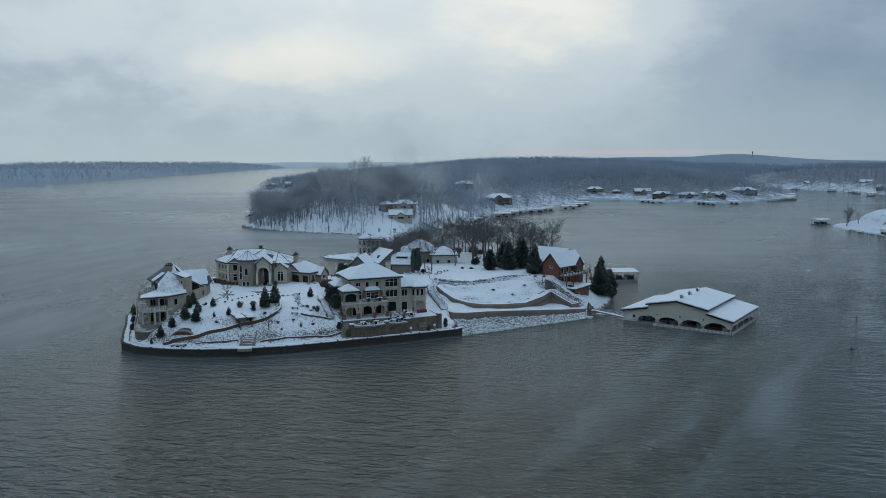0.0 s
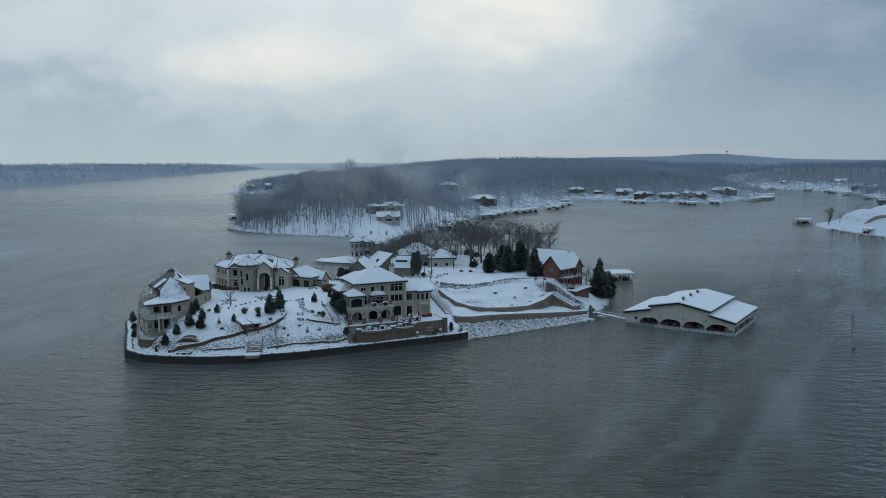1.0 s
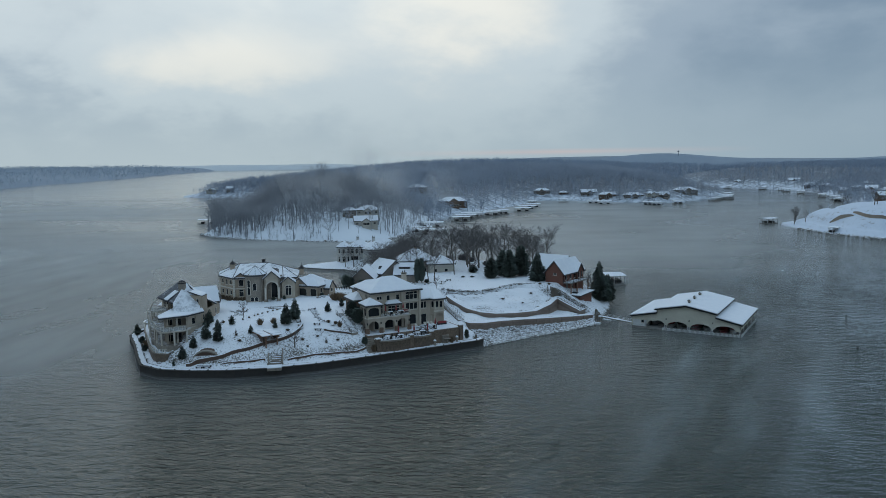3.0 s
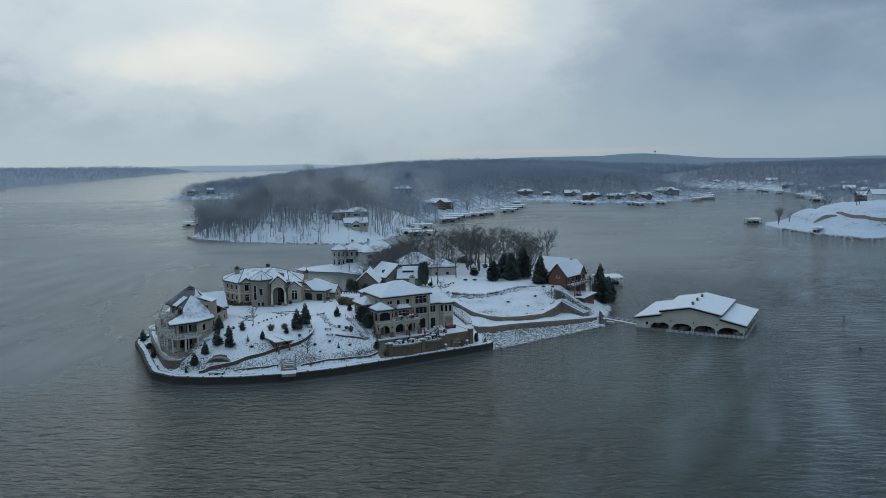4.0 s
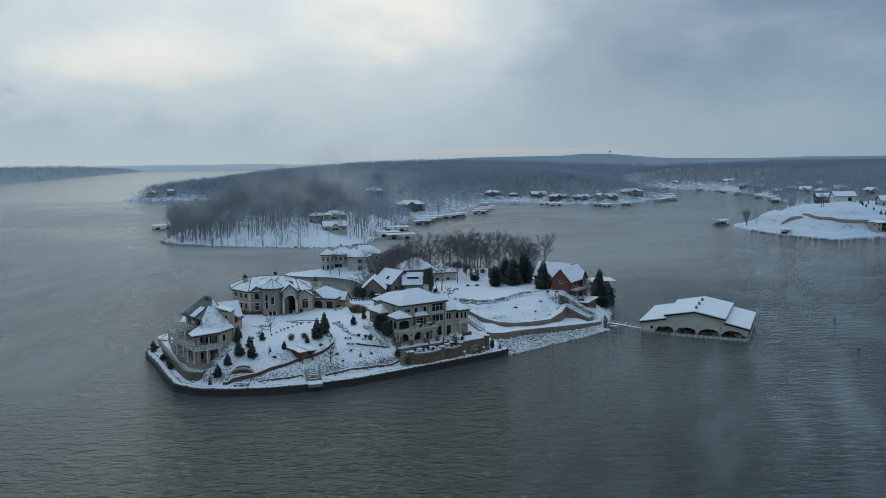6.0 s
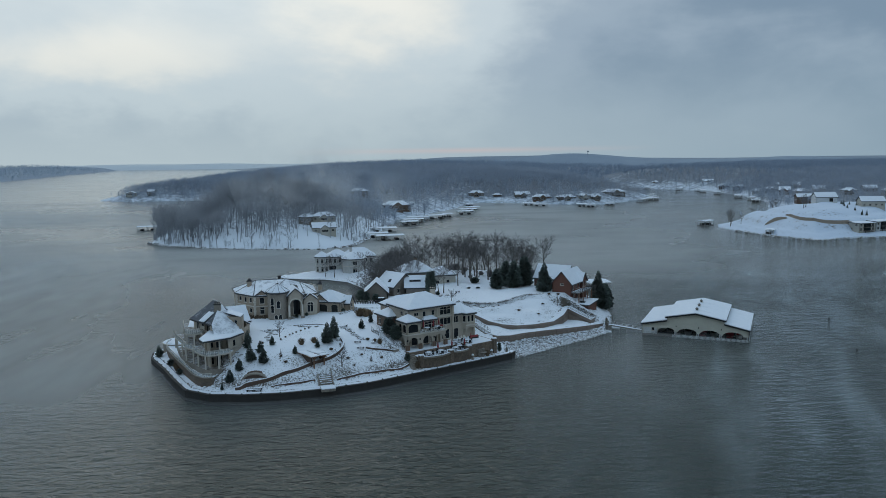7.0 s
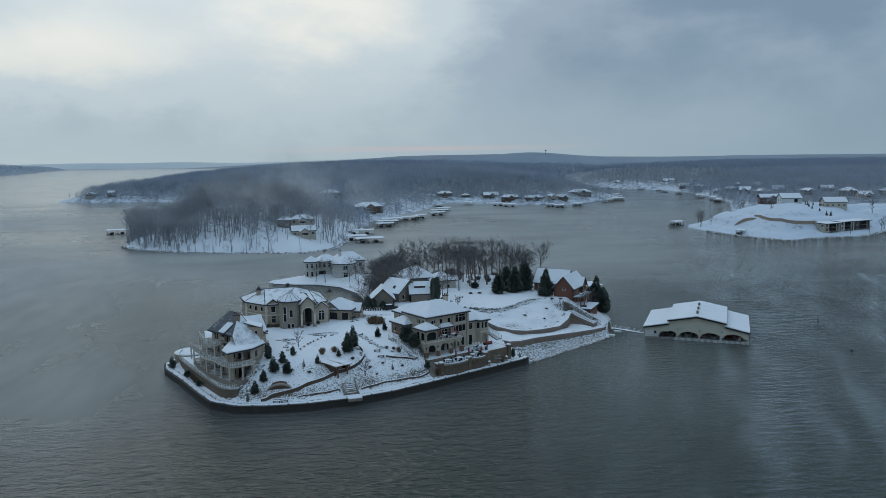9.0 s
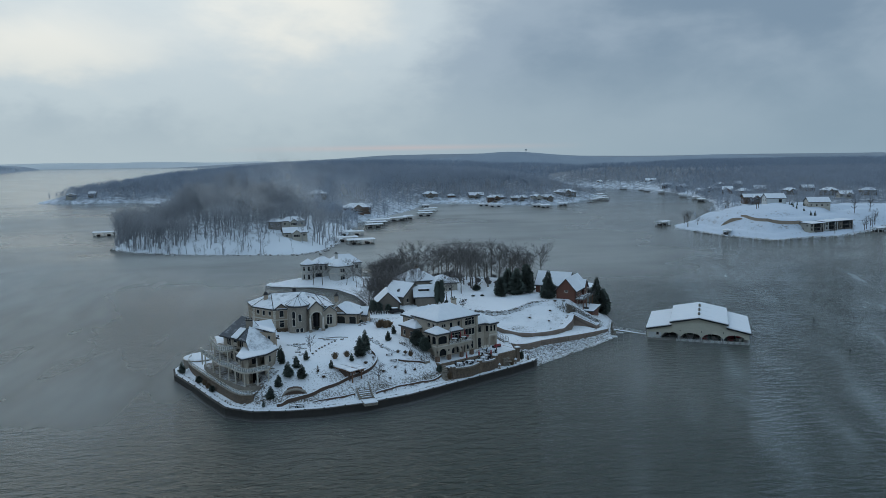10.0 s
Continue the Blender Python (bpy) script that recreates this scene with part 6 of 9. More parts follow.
    for p, q2 in ((A, Bp), (Bp, C)):
        a, b = Vector(p), Vector(q2)
        dd = (b - a).normalized()
        oo = Vector((dd.y, -dd.x))
        steps = int((b - a).length / 0.5)
        for i in range(steps):
            c = a + dd * (i * 0.5 + 0.25) + oo * (0.9 + rr.uniform(-0.1, 0.1))
            for _ in range(6):
                w = Vector((rr.gauss(0, 0.3), rr.gauss(0, 0.3), rr.uniform(0.5, 1.25)))
                s_ = Vector((rr.gauss(0, 0.2), rr.gauss(0, 0.2), 0.0))
                hd.add([(c.x - s_.x, c.y - s_.y, 9.6), (c.x + s_.x, c.y + s_.y, 9.6), (c.x + w.x + s_.x, c.y + w.y + s_.y, 9.7 + w.z), (c.x + w.x - s_.x, c.y + w.y - s_.y, 9.7 + w.z)], [(0, 1, 2, 3)])
    tagged(hd.make("hedge", HEDGE), "brown clipped hedge along the house wall", "hedge", kind="stuff").location = (ox, oy, 0)


chateau()


def chateau_garage():
    h = Build("garage", -77.0, 204.9, 10.0, -18, "tan stucco garage with dark arched doors and a snowy hip roof", "garage")
    h.rect(0, 8.6, 0, 7.5, 9.4, 12.95, STUCCO2, front=[(0.7, 4.9, 10.05, 12.35, "garage", 0.7), (5.9, 8.0, 10.05, 12.3, "garage", 0.7)], right=[W(1.2, 2.2, 11.0, 12.4), W(3.4, 4.4, 11.0, 12.4, 0.3), W(5.4, 6.4, 11.0, 12.4)])
    h.hip(0, 8.6, 0, 7.5, 13.0, 15.6, 0.45)
    b0, b1, m = Vector((0.1, -0.45)), Vector((5.5, -0.45)), Vector((2.8, -0.45))
    bk = Vector((0, 4.4))
    h.roof([(*b0, 12.95), (*b1, 12.95), (*m, 15.2), (*(b0 + bk), 12.95), (*(b1 + bk), 12.95), (*(m + bk), 15.2)], [(1, 4, 5, 2), (3, 0, 2, 5)])
    s = Shape().add([(0.3, 0, 12.9), (5.3, 0, 12.9), (2.8, 0, 14.95), (0.3, 0.3, 12.9), (5.3, 0.3, 12.9), (2.8, 0.3, 14.95)], [(0, 1, 2), (5, 4, 3), (0, 3, 4, 1), (1, 4, 5, 2), (2, 5, 3, 0)])
    h.put(s, "gable_wall", STUCCO2)
    h.wall((8.6, 3.0), (10.2, 3.0), 9.4, 12.4, STUCCO2)
    h.wall((10.2, 3.0), (10.2, 6.4), 9.4, 12.4, STUCCO2, [W(1.0, 2.2, 11.0, 12.0)])
    h.gable(8.4, 10.2, 3.0, 6.4, 12.4, 14.2, "u", 0.35, STUCCO2)


chateau_garage()


# ---- guest house and the house behind it ----
def guest_house():
    X, Y = -63.0, 218.4
    h = Build("guest_house", X, Y, 9.4, 0, "grey-tan guest house with stepped snowy gables and a skylight", "house")
    L = lambda x, y: (x - X, y - Y)
    # front wing
    h.rect(0.3, 7.0, 0, 9, 6.8, 12.7, GREYSIDE, left=[W(2, 3.2, 10.6, 12.0), W(5.5, 6.7, 10.6, 12.0)])
    h.gable(0.3, 7.0, 0, 9, 12.7, 15.8, "v", 0.45, GREYSIDE)
    # taller main house, turned away
    b0, c0 = Vector(L(-56.4, 234.0)), Vector(L(-50.8, 227.6))
    down = Vector((-0.75, -0.66)) * 4.6
    bf, cf, cb, bb = b0 + down, c0 + down, c0 - down, b0 - down
    h.wall(bf, cf, 6.8, 13.2, GREYSIDE, [W(2.2, 3.4, 10.4, 11.8), W(4.8, 6.0, 10.4, 11.8)])
    h.wall(cf, cb, 6.8, 13.2, GREYSIDE, [W(1.4, 2.6, 11.0, 12.4)])
    h.wall(cb, bb, 6.8, 13.2, GREYSIDE)
    h.wall(bb, bf, 6.8, 13.2, GREYSIDE)
    for p, f, k in ((c0, cf, cb), (b0, bb, bf)):
        n = (b0 - c0).normalized() * (0.3 if p is c0 else -0.3)
        h.put(Shape().add([(*q, z) for q, z in ((f, 13.2), (k, 13.2), (p, 16.4), (f + n, 13.2), (k + n, 13.2), (p + n, 16.4))], [(0, 1, 2), (5, 4, 3), (0, 3, 4, 1), (1, 4, 5, 2), (2, 5, 3, 0)]), "gable_wall", GREYSIDE)
    over, ax = 1.1, (c0 - b0).normalized() * 0.5
    pts = [b0 + down * over - ax, c0 + down * over + ax, c0 + ax, b0 - ax, c0 - down * over + ax, b0 - down * over - ax]
    h.roof([(p.x, p.y, z) for p, z in zip(pts, (12.9, 12.9, 16.75, 16.75, 12.9, 12.9))], [(0, 1, 2, 3), (3, 2, 4, 5)])
    # small gabled dormer on the slope
    m = (cf * 0.62 + bf * 0.38) - down * 0.22
    e, w = (c0 - b0).normalized(), down.normalized()
    tri = [m - e * 1.0, m + e * 1.0]
    h.put(Shape().add([(*tri[0], 13.6), (*tri[1], 13.6), (*m, 15.0), (*(tri[0] - w * 2), 13.6), (*(tri[1] - w * 2), 13.6), (*(m - w * 2), 15.0)], [(0, 1, 2), (5, 4, 3), (0, 3, 4, 1), (1, 4, 5, 2), (2, 5, 3, 0)]), "dormer", SHINGLE, "dark gabled dormer")
    # lower block with the long skylight
    h.rect(12.2, 19.0, 6.6, 13.6, 6.8, 13.0, GREYSIDE, right=[W(2.4, 3.6, 10.6, 12.0)])
    h.gable(12.2, 19.0, 6.6, 13.6, 13.0, 15.9, "u", 0.45, GREYSIDE)
    h.box("skylight", DARK, 13.6, 17.0, 8.0, 9.4, 13.6, 14.9, "long roof skylight")
    h.box("skylight_snow", SNOW, 13.4, 17.2, 7.8, 9.9, 14.9, 15.08)


guest_house()


def rear_house():
    h = Build("rear_house", -52.0, 247.0, 9.2, 12, "low grey house with broad snowy hip roofs under bare trees", "house")
    h.rect(0, 12, 0, 10, 9.0, 13.8, GREYSIDE, front=[W(1.5, 2.7, 10.2, 11.8), W(4.2, 5.4, 10.2, 11.8), (8.0, 9.2, 9.4, 11.6, "door")], right=[W(2, 3.4, 10.2, 11.8)])
    h.hip(0, 12, 0, 10, 13.8, 17.2, 0.6)
    h.rect(9.6, 18.0, -3.2, 4.2, 9.0, 13.0, SIDING, front=[W(1.6, 2.8, 10.3, 11.4), W(5.2, 6.4, 10.3, 11.4)], right=[W(2.0, 3.2, 10.3, 11.4)])
    h.hip(9.6, 18.0, -3.2, 4.2, 13.0, 15.4, 0.6)
    h.chimney(6.5, 6.2, 15.5, 18.2, 1.2, 0.8, STONE, 2)


rear_house()


# ---- red brick house, its porch and cellar shed ----
def red_house():
    h = Build("brick_house", -2.95, 224.4, 7.5, -35, "steep-gabled red brick house with a snowy deck and roofs", "house")
    # local v runs along the front gable's ridge
    h.rect(-3.1, 3.1, 0.3, 12.5, 7.0, 13.3, BRICK, front=[W(2.6, 3.8, 12.4, 13.1)],
           right=[W(1.0, 2.2, 11.0, 12.8), W(3.6, 4.8, 11.0, 12.8), W(6.0, 7.2, 11.0, 12.8), W(8.6, 9.8, 11.0, 12.8), W(1.4, 2.8, 8.0, 9.8), W(4.4, 5.8, 8.0, 9.8), W(8.0, 9.6, 8.0, 9.8)])
    h.gable(-3.1, 3.1, 0.3, 12.5, 13.3, 16.75, "v", 0.5, BRICK)
    h.rect(-13.0, -3.11, 8.5, 15.5, 8.4, 13.2, BRICK, front=[W(1.5, 2.7, 10.8, 12.4), W(5.0, 6.2, 10.8, 12.4)], left=[W(2.0, 3.2, 10.8, 12.4)])
    h.gable(-13.0, -2.0, 8.5, 15.5, 13.2, 16.9, "u", 0.5, BRICK)
    h.rect(3.11, 3.8, 7.4, 11.2, 7.0, 13.2, BRICK, right=[W(0.5, 1.5, 11.0, 12.8), W(2.2, 3.2, 11.0, 12.8)])
    h.gable(0.0, 3.8, 7.4, 11.2, 13.2, 15.4, "u", 0.4, BRICK)
    # deck along the right side, roof of the porch below
    d = h.box("deck", GREYWOOD, 3.11, 5.8, 0.0, 11.0, 10.25, 10.5, "wooden deck")
    h.box("deck_snow", SNOW, 3.2, 5.6, 0.2, 10.8, 10.5, 10.62, "snow on the deck", parent=d)
    h.rail([(3.2, 0.05), (5.7, 0.05), (5.7, 10.9)], 10.5, 0.95, DARK, 1.6)
    for v in (0.2, 3.8, 7.2, 10.6):
        h.box("post", WOOD, 5.5, 5.75, v, v + 0.25, 6.0, 10.25)
    # cellar shed with a flat snowy roof
    h.rect(0.4, 8.6, 0.2, 7.4, 2.2, 7.0, BRICK, front=[(5.4, 6.6, 3.0, 5.2, "garage"), W(3.4, 4.2, 4.2, 5.4)], right=[W(1.6, 2.6, 4.4, 5.8)])
    h.roof([(0.0, -0.4, 7.1), (9.2, -0.4, 7.1), (9.2, 8.4, 7.6), (0.0, 8.4, 7.6)], [(0, 1, 2, 3)], 0.25, label="nearly flat snow-covered roof")
    h.box("roof_vent", DARK, 5.4, 7.0, 1.4, 2.2, 7.2, 7.75)


red_house()


# ---- floating boathouse ----
def boathouse():
    h = Build("boathouse", 16.9, 207.0, 0.6, -27.3, "long pale floating boathouse with snowy roofs and arched boat bays", "boathouse")
    wz, n, dep = 0.6, 28.3, 23.5
    floor = h.put(Shape().prism([(0, 0), (n, 0), (n, 1.6), (0, 1.6)], wz - 0.3, wz + 0.55), "pontoon", GREYWOOD, "grey dock decking")
    h.put(Shape().prism([(0, dep - 1.6), (n, dep - 1.6), (n, dep), (0, dep)], wz - 0.3, wz + 0.55), "pontoon", GREYWOOD)
    for u in (0, 6.4, 13.4, 20.6, n - 1.4):
        h.box("finger_dock", GREYWOOD, u, u + 1.4, 1.61, dep - 1.61, wz - 0.3, wz + 0.54)
    # front wall: low sides, high middle; arched bays
    arches = [(4.3, 8.9), (9.7, 14.9), (15.7, 20.9), (21.7, 27.0)]
    h.wall((0, 0.1), (6.7, 0.1), 2.9, 3.95, BOATSIDE)
    cuts = [(a, b, 2.0, 3.15, "open", 1.1) for a, b in arches]
    h.wall((4.0, 0.12), (n, 0.12), 2.0, 3.9, BOATSIDE, [(a - 4.0, b - 4.0, c, d, k, r) for a, b, c, d, k, r in cuts], name="arch_wall")
    for u0, u1, za, zb in ((0.1, 6.8, 3.9, 5.1), (22.1, n - 0.1, 5.1, 3.9)):
        h.put(Shape().add([(u, v, z) for v in (0.1, 0.35) for u, z in ((u0, 3.85), (u1, 3.85), (u1, zb), (u0, za))], [(0, 1, 2, 3), (7, 6, 5, 4), (0, 4, 5, 1), (1, 5, 6, 2), (2, 6, 7, 3), (3, 7, 4, 0)]), "wall", BOATSIDE)
    h.put(Shape().add([(u, v, z) for v in (0.1, 0.35) for u, z in ((6.8, 3.86), (22.1, 3.86), (22.1, 6.25), (14.45, 7.6), (6.8, 6.25))], [(0, 1, 2, 3, 4), (9, 8, 7, 6, 5), (0, 5, 6, 1), (1, 6, 7, 2), (4, 9, 5, 0), (2, 7, 8, 3), (3, 8, 9, 4)]), "front_gable", BOATSIDE)
    # raised side walls of the middle, outer walls
    for u in (6.8, 21.85):
        h.box("clerestory", BOATSIDE, u, u + 0.25, 0.36, dep - 0.3, 4.6, 6.2)
    h.wall((n, 0.12), (n, dep), 2.6, 3.9, BOATSIDE)
    h.wall((0, dep), (0, 0.12), 1.15, 3.9, BOATSIDE, [W(6, 7.4, 2.2, 3.3), W(12, 13.4, 2.2, 3.3)])
    h.wall((n, dep), (0, dep), 2.6, 3.9, BOATSIDE)
    h.put(Shape().add([(u, v, z) for v in (dep - 0.3, dep - 0.05) for u, z in ((6.8, 3.9), (22.1, 3.9), (22.1, 6.25), (14.45, 7.6), (6.8, 6.25))], [(0, 1, 2, 3, 4), (9, 8, 7, 6, 5), (0, 5, 6, 1), (1, 6, 7, 2), (4, 9, 5, 0), (2, 7, 8, 3), (3, 8, 9, 4)]), "back_gable", BOATSIDE)
    for v in (0.3, 5.9, 11.7, 17.5, dep - 0.3):
        for u in (n - 0.3, 20.9, 14.9, 8.9):
            h.box("post", WHITE, u - 0.11, u + 0.11, v - 0.11, v + 0.11, wz + 0.5, 3.9)
    for u in (9.3, 15.3, 21.3):
        h.box("bay_post", WHITE, u - 0.1, u + 0.1, 0.16, 0.36, wz + 0.5, 2.0)
    # office at the corner
    h.rect(0.05, 4.0, 0.13, 4.2, 1.15, 3.6, WHITE, front=[W(2.4, 3.3, 2.0, 3.1)], right=[(1.2, 2.2, 1.2, 3.2, "door")])
    # ribbed skirt along the open sides
    slat = None
    for i in range(62):
        u = 8.3 + i * (n - 8.3) / 62
        if slat is None:
            slat = h.box("skirt_slat", WHITE, -0.1, 0.1, -0.22, -0.1, wz - 0.2, wz + 0.75)
            data = slat.data
        else:
            slat = new("skirt_slat", data)
            slat.parent = h.ob
        slat.location = (u + 0.1, 0, 0)
    for i in range(56):
        slat = new("skirt_slat", data)
        slat.parent = h.ob
        slat.location, slat.rotation_euler = (n, i * dep / 56 + 0.1, 0), (0, 0, math.pi / 2)
    h.box("skirt_rail", GREYWOOD, 8.2, n, -0.09, -0.02, wz + 0.1, wz + 0.3)
    h.box("skirt_rail", GREYWOOD, n + 0.02, n + 0.09, 0, dep, wz + 0.1, wz + 0.3)
    # roofs
    for a, za, b, zb in ((-0.5, 3.72, 6.85, 5.15), (22.05, 5.15, n + 0.5, 3.72)):
        h.roof([(a, -0.5, za + 0.25), (b, -0.5, zb + 0.25), (b, dep + 0.5, zb + 0.25), (a, dep + 0.5, za + 0.25)], [(0, 1, 2, 3)], 0.3, depth=0.22, label="snow-covered lean-to roof")
    h.roof([(6.3, -0.6, 6.3), (14.45, -0.6, 7.85), (14.45, dep + 0.6, 7.85), (6.3, dep + 0.6, 6.3), (22.6, -0.6, 6.3), (22.6, dep + 0.6, 6.3)], [(0, 1, 2, 3), (1, 4, 5, 2)], 0.3, depth=0.22, label="snow-covered low gable roof")
    for i, v in enumerate((3.2, 9.5, 16.0)):
        c = h.box("cupola", BOATSIDE, 14.1, 14.8, v, v + 0.8, 7.6, 8.5)
        h.put(Shape().add([(13.95, v - 0.15, 8.5), (14.95, v - 0.15, 8.5), (14.45, v - 0.15, 9.0), (13.95, v + 0.95, 8.5), (14.95, v + 0.95, 8.5), (14.45, v + 0.95, 9.0)], [(0, 1, 2), (5, 4, 3), (1, 4, 5, 2), (3, 0, 2, 5), (0, 3, 4, 1)]), "cupola_roof", GREYSIDE, parent=c)
        h.put(Shape().add([(13.92, v - 0.1, 8.56), (14.45, v - 0.1, 9.1), (14.98, v - 0.1, 8.56), (13.92, v + 0.9, 8.56), (14.45, v + 0.9, 9.1), (14.98, v + 0.9, 8.56)], [(0, 1, 4, 3), (1, 2, 5, 4), (0, 2, 1), (3, 4, 5)]), "cupola_snow", SNOW, "snow on the cupola", parent=c)
        h.box("louvre", GLASS, 14.22, 14.68, v - 0.02, v - 0.004, 7.95, 8.4, parent=c)
    for v in (3.6, 9.9, 16.4):
        drift = Shape()
        k = 10
        rim = [(17.0 + 2.5 * math.cos(2 * math.pi * i / k), v + 1.0 + 1.1 * math.sin(2 * math.pi * i / k)) for i in range(k)]
        slope = lambda x: 7.85 - (x - 14.45) * 0.19 + 0.2
        drift.add([(x, y, slope(x)) for x, y in rim] + [(16.2, v + 0.9, slope(16.2) + 0.32)], [(i, (i + 1) % k, k) for i in range(k)])
        h.put(drift, "snow_drift", SNOW, "snow drifted on the roof", smooth=True)
    for a, za, b, zb in ((-0.5, 3.72, 6.85, 5.15), (22.05, 5.15, 28.8, 3.72), (6.3, 6.05, 14.45, 7.6), (14.45, 7.6, 22.6, 6.05)):
        v0 = -0.57 if za < 5.5 and zb < 5.5 else -0.67
        h.put(Shape().add([(x, y, z) for y in (v0, v0 + 0.06) for x, z in ((a, za - 0.12), (b, zb - 0.12), (b, zb + 0.22), (a, za + 0.22))], [(0, 1, 2, 3), (7, 6, 5, 4), (0, 4, 5, 1), (1, 5, 6, 2), (2, 6, 7, 3), (3, 7, 4, 0)]), "fascia", DARK, "dark eaves board")
    for u in (9.3, 15.3, 21.3):
        h.box("wall_lantern", DARK, u - 0.12, u + 0.12, -0.05, 0.1, 3.5, 3.9)


boathouse()


def boat(name, x, y, turn, length, hull, label, cover=None):
    b = thing(name, pose(x, y, 0.6, 0, 0, turn), label, "boat", "moored boats")
    k, half = 9, length * 0.17
    v, f = [], []
    for i in range(k):
        t = i / (k - 1)
        w = half * (1 - max(0, (t - 0.55) / 0.45) ** 2.2)
        xx = -length / 2 + length * t
        v += [(xx, -w, 0.85 + 0.25 * t), (xx, -w * 0.8, 0.05), (xx, 0, -0.25), (xx, w * 0.8, 0.05), (xx, w, 0.85 + 0.25 * t)]
    for i in range(k - 1):
        f += [(5 * i + j, 5 * i + j + 1, 5 * i + j + 6, 5 * i + j + 5) for j in range(4)]
        f.append((5 * i + 4, 5 * i, 5 * i + 5, 5 * i + 9))
    f.append((4, 3, 2, 1, 0))
    Shape().add(v, f).make("hull", hull, b, smooth=False)
    Shape().prism([(-length * 0.3, -half * 0.8), (length * 0.12, -half * 0.8), (length * 0.22, 0), (length * 0.12, half * 0.8), (-length * 0.3, half * 0.8)], 0.95, 1.75,
                  [(-length * 0.28, -half * 0.6), (length * 0.02, -half * 0.6), (length * 0.08, 0), (length * 0.02, half * 0.6), (-length * 0.28, half * 0.6)]).make("cover", cover or DARK, b, "red canvas cover" if cover else "dark canvas cover")
    return b


BH = pose(16.9, 207.0, 0, 0, 0, -27.3)
for u, v, ln, mat, cover, lab in ((4.4, 8.0, 6.0, WHITE, None, "white motorboat under a dark cover"), (9.2, 5.0, 6.4, WHITE, RED, "white motorboat under a red cover"), (12.0, 6.0, 6.8, WHITE, None, "white motorboat under a dark cover"), (16.1, 4.6, 6.4, RED, RED, "red motorboat under a red cover"), (19.1, 6.0, 6.8, WHITE, None, "white motorboat moored in its bay"), (23.3, 4.6, 6.2, RED, RED, "red motorboat under a red cover"), (25.7, 5.0, 5.6, WHITE, RED, "white motorboat under a red cover"), (17.4, 16.0, 8.0, WHITE, None, "white motorboat at the back of the boathouse")):
    p = BH @ Vector((u, v, 0))
    boat("motorboat", p.x, p.y, -27.3 - 90, ln, mat, lab, cover)


# ---- gangway and landing ----
def gangway():
    g = thing("gangway", Matrix.Identity(4), "snow-dusted metal gangway to the boathouse", "gangway")
    a, b = Vector((7.6, 214.6, 2.5)), Vector((17.6, 209.8, 1.35))
    d = (b - a).normalized()
    q = Vector((-d.y, d.x, 0)).normalized() * 0.75
    deck = Shape().add([a - q, b - q, b + q, a + q] + [p - Vector((0, 0, 0.25)) for p in (a - q, b - q, b + q, a + q)], [(0, 1, 2, 3), (7, 6, 5, 4), (0, 4, 5, 1), (1, 5, 6, 2), (2, 6, 7, 3), (3, 7, 4, 0)]).make("walkway", GREYWOOD, g)
    up = Vector((0, 0, 0.06))
    Shape().add([p + up for p in (a - q * 0.8, b - q * 0.8, b + q * 0.8, a + q * 0.8)] + [a - q * 0.8, b - q * 0.8, b + q * 0.8, a + q * 0.8], [(0, 1, 2, 3), (0, 4, 5, 1), (1, 5, 6, 2), (2, 6, 7, 3), (3, 7, 4, 0)]).make("walkway_snow", SNOW, deck, "snow on the boards")
    for s in (-1, 1):
        r = Shape()
        for i in range(9):
            p = a.lerp(b, i / 8) + q * s
            r.tube(p, p + Vector((0, 0, 0.7)), 0.03, 0.03, 4)
        r.tube(a + q * s + Vector((0, 0, 0.7)), b + q * s + Vector((0, 0, 0.7)), 0.03, 0.03, 4)
        r.make("railing", WHITE, g)


gangway()


def landing():
    g = thing("landing", pose(8.0, 213.0, 0, 0, 0, -27), "small snowy landing stage at the point", "dock")
    for x, y in ((-0.6, -3.0), (0.6, 2.6), (2.4, 4.6)):
        d = Shape().box(x, y, 0.35, x + 2.6, y + 1.6, 0.95).make("float", WHITE, g)
        Shape().box(x + 0.1, y + 0.1, 0.95, x + 2.5, y + 1.5, 1.07).make("float_snow", SNOW, d, "snow on the float")
    Shape().box(-0.6, 0.2, 0.3, 1.2, 1.8, 2.2).make("pier_block", GREYSTONE, g)
    Shape().box(-0.6, 0.2, 2.2, 1.2, 1.8, 2.34).make("pier_snow", SNOW, g, "snow on the pier")


landing()


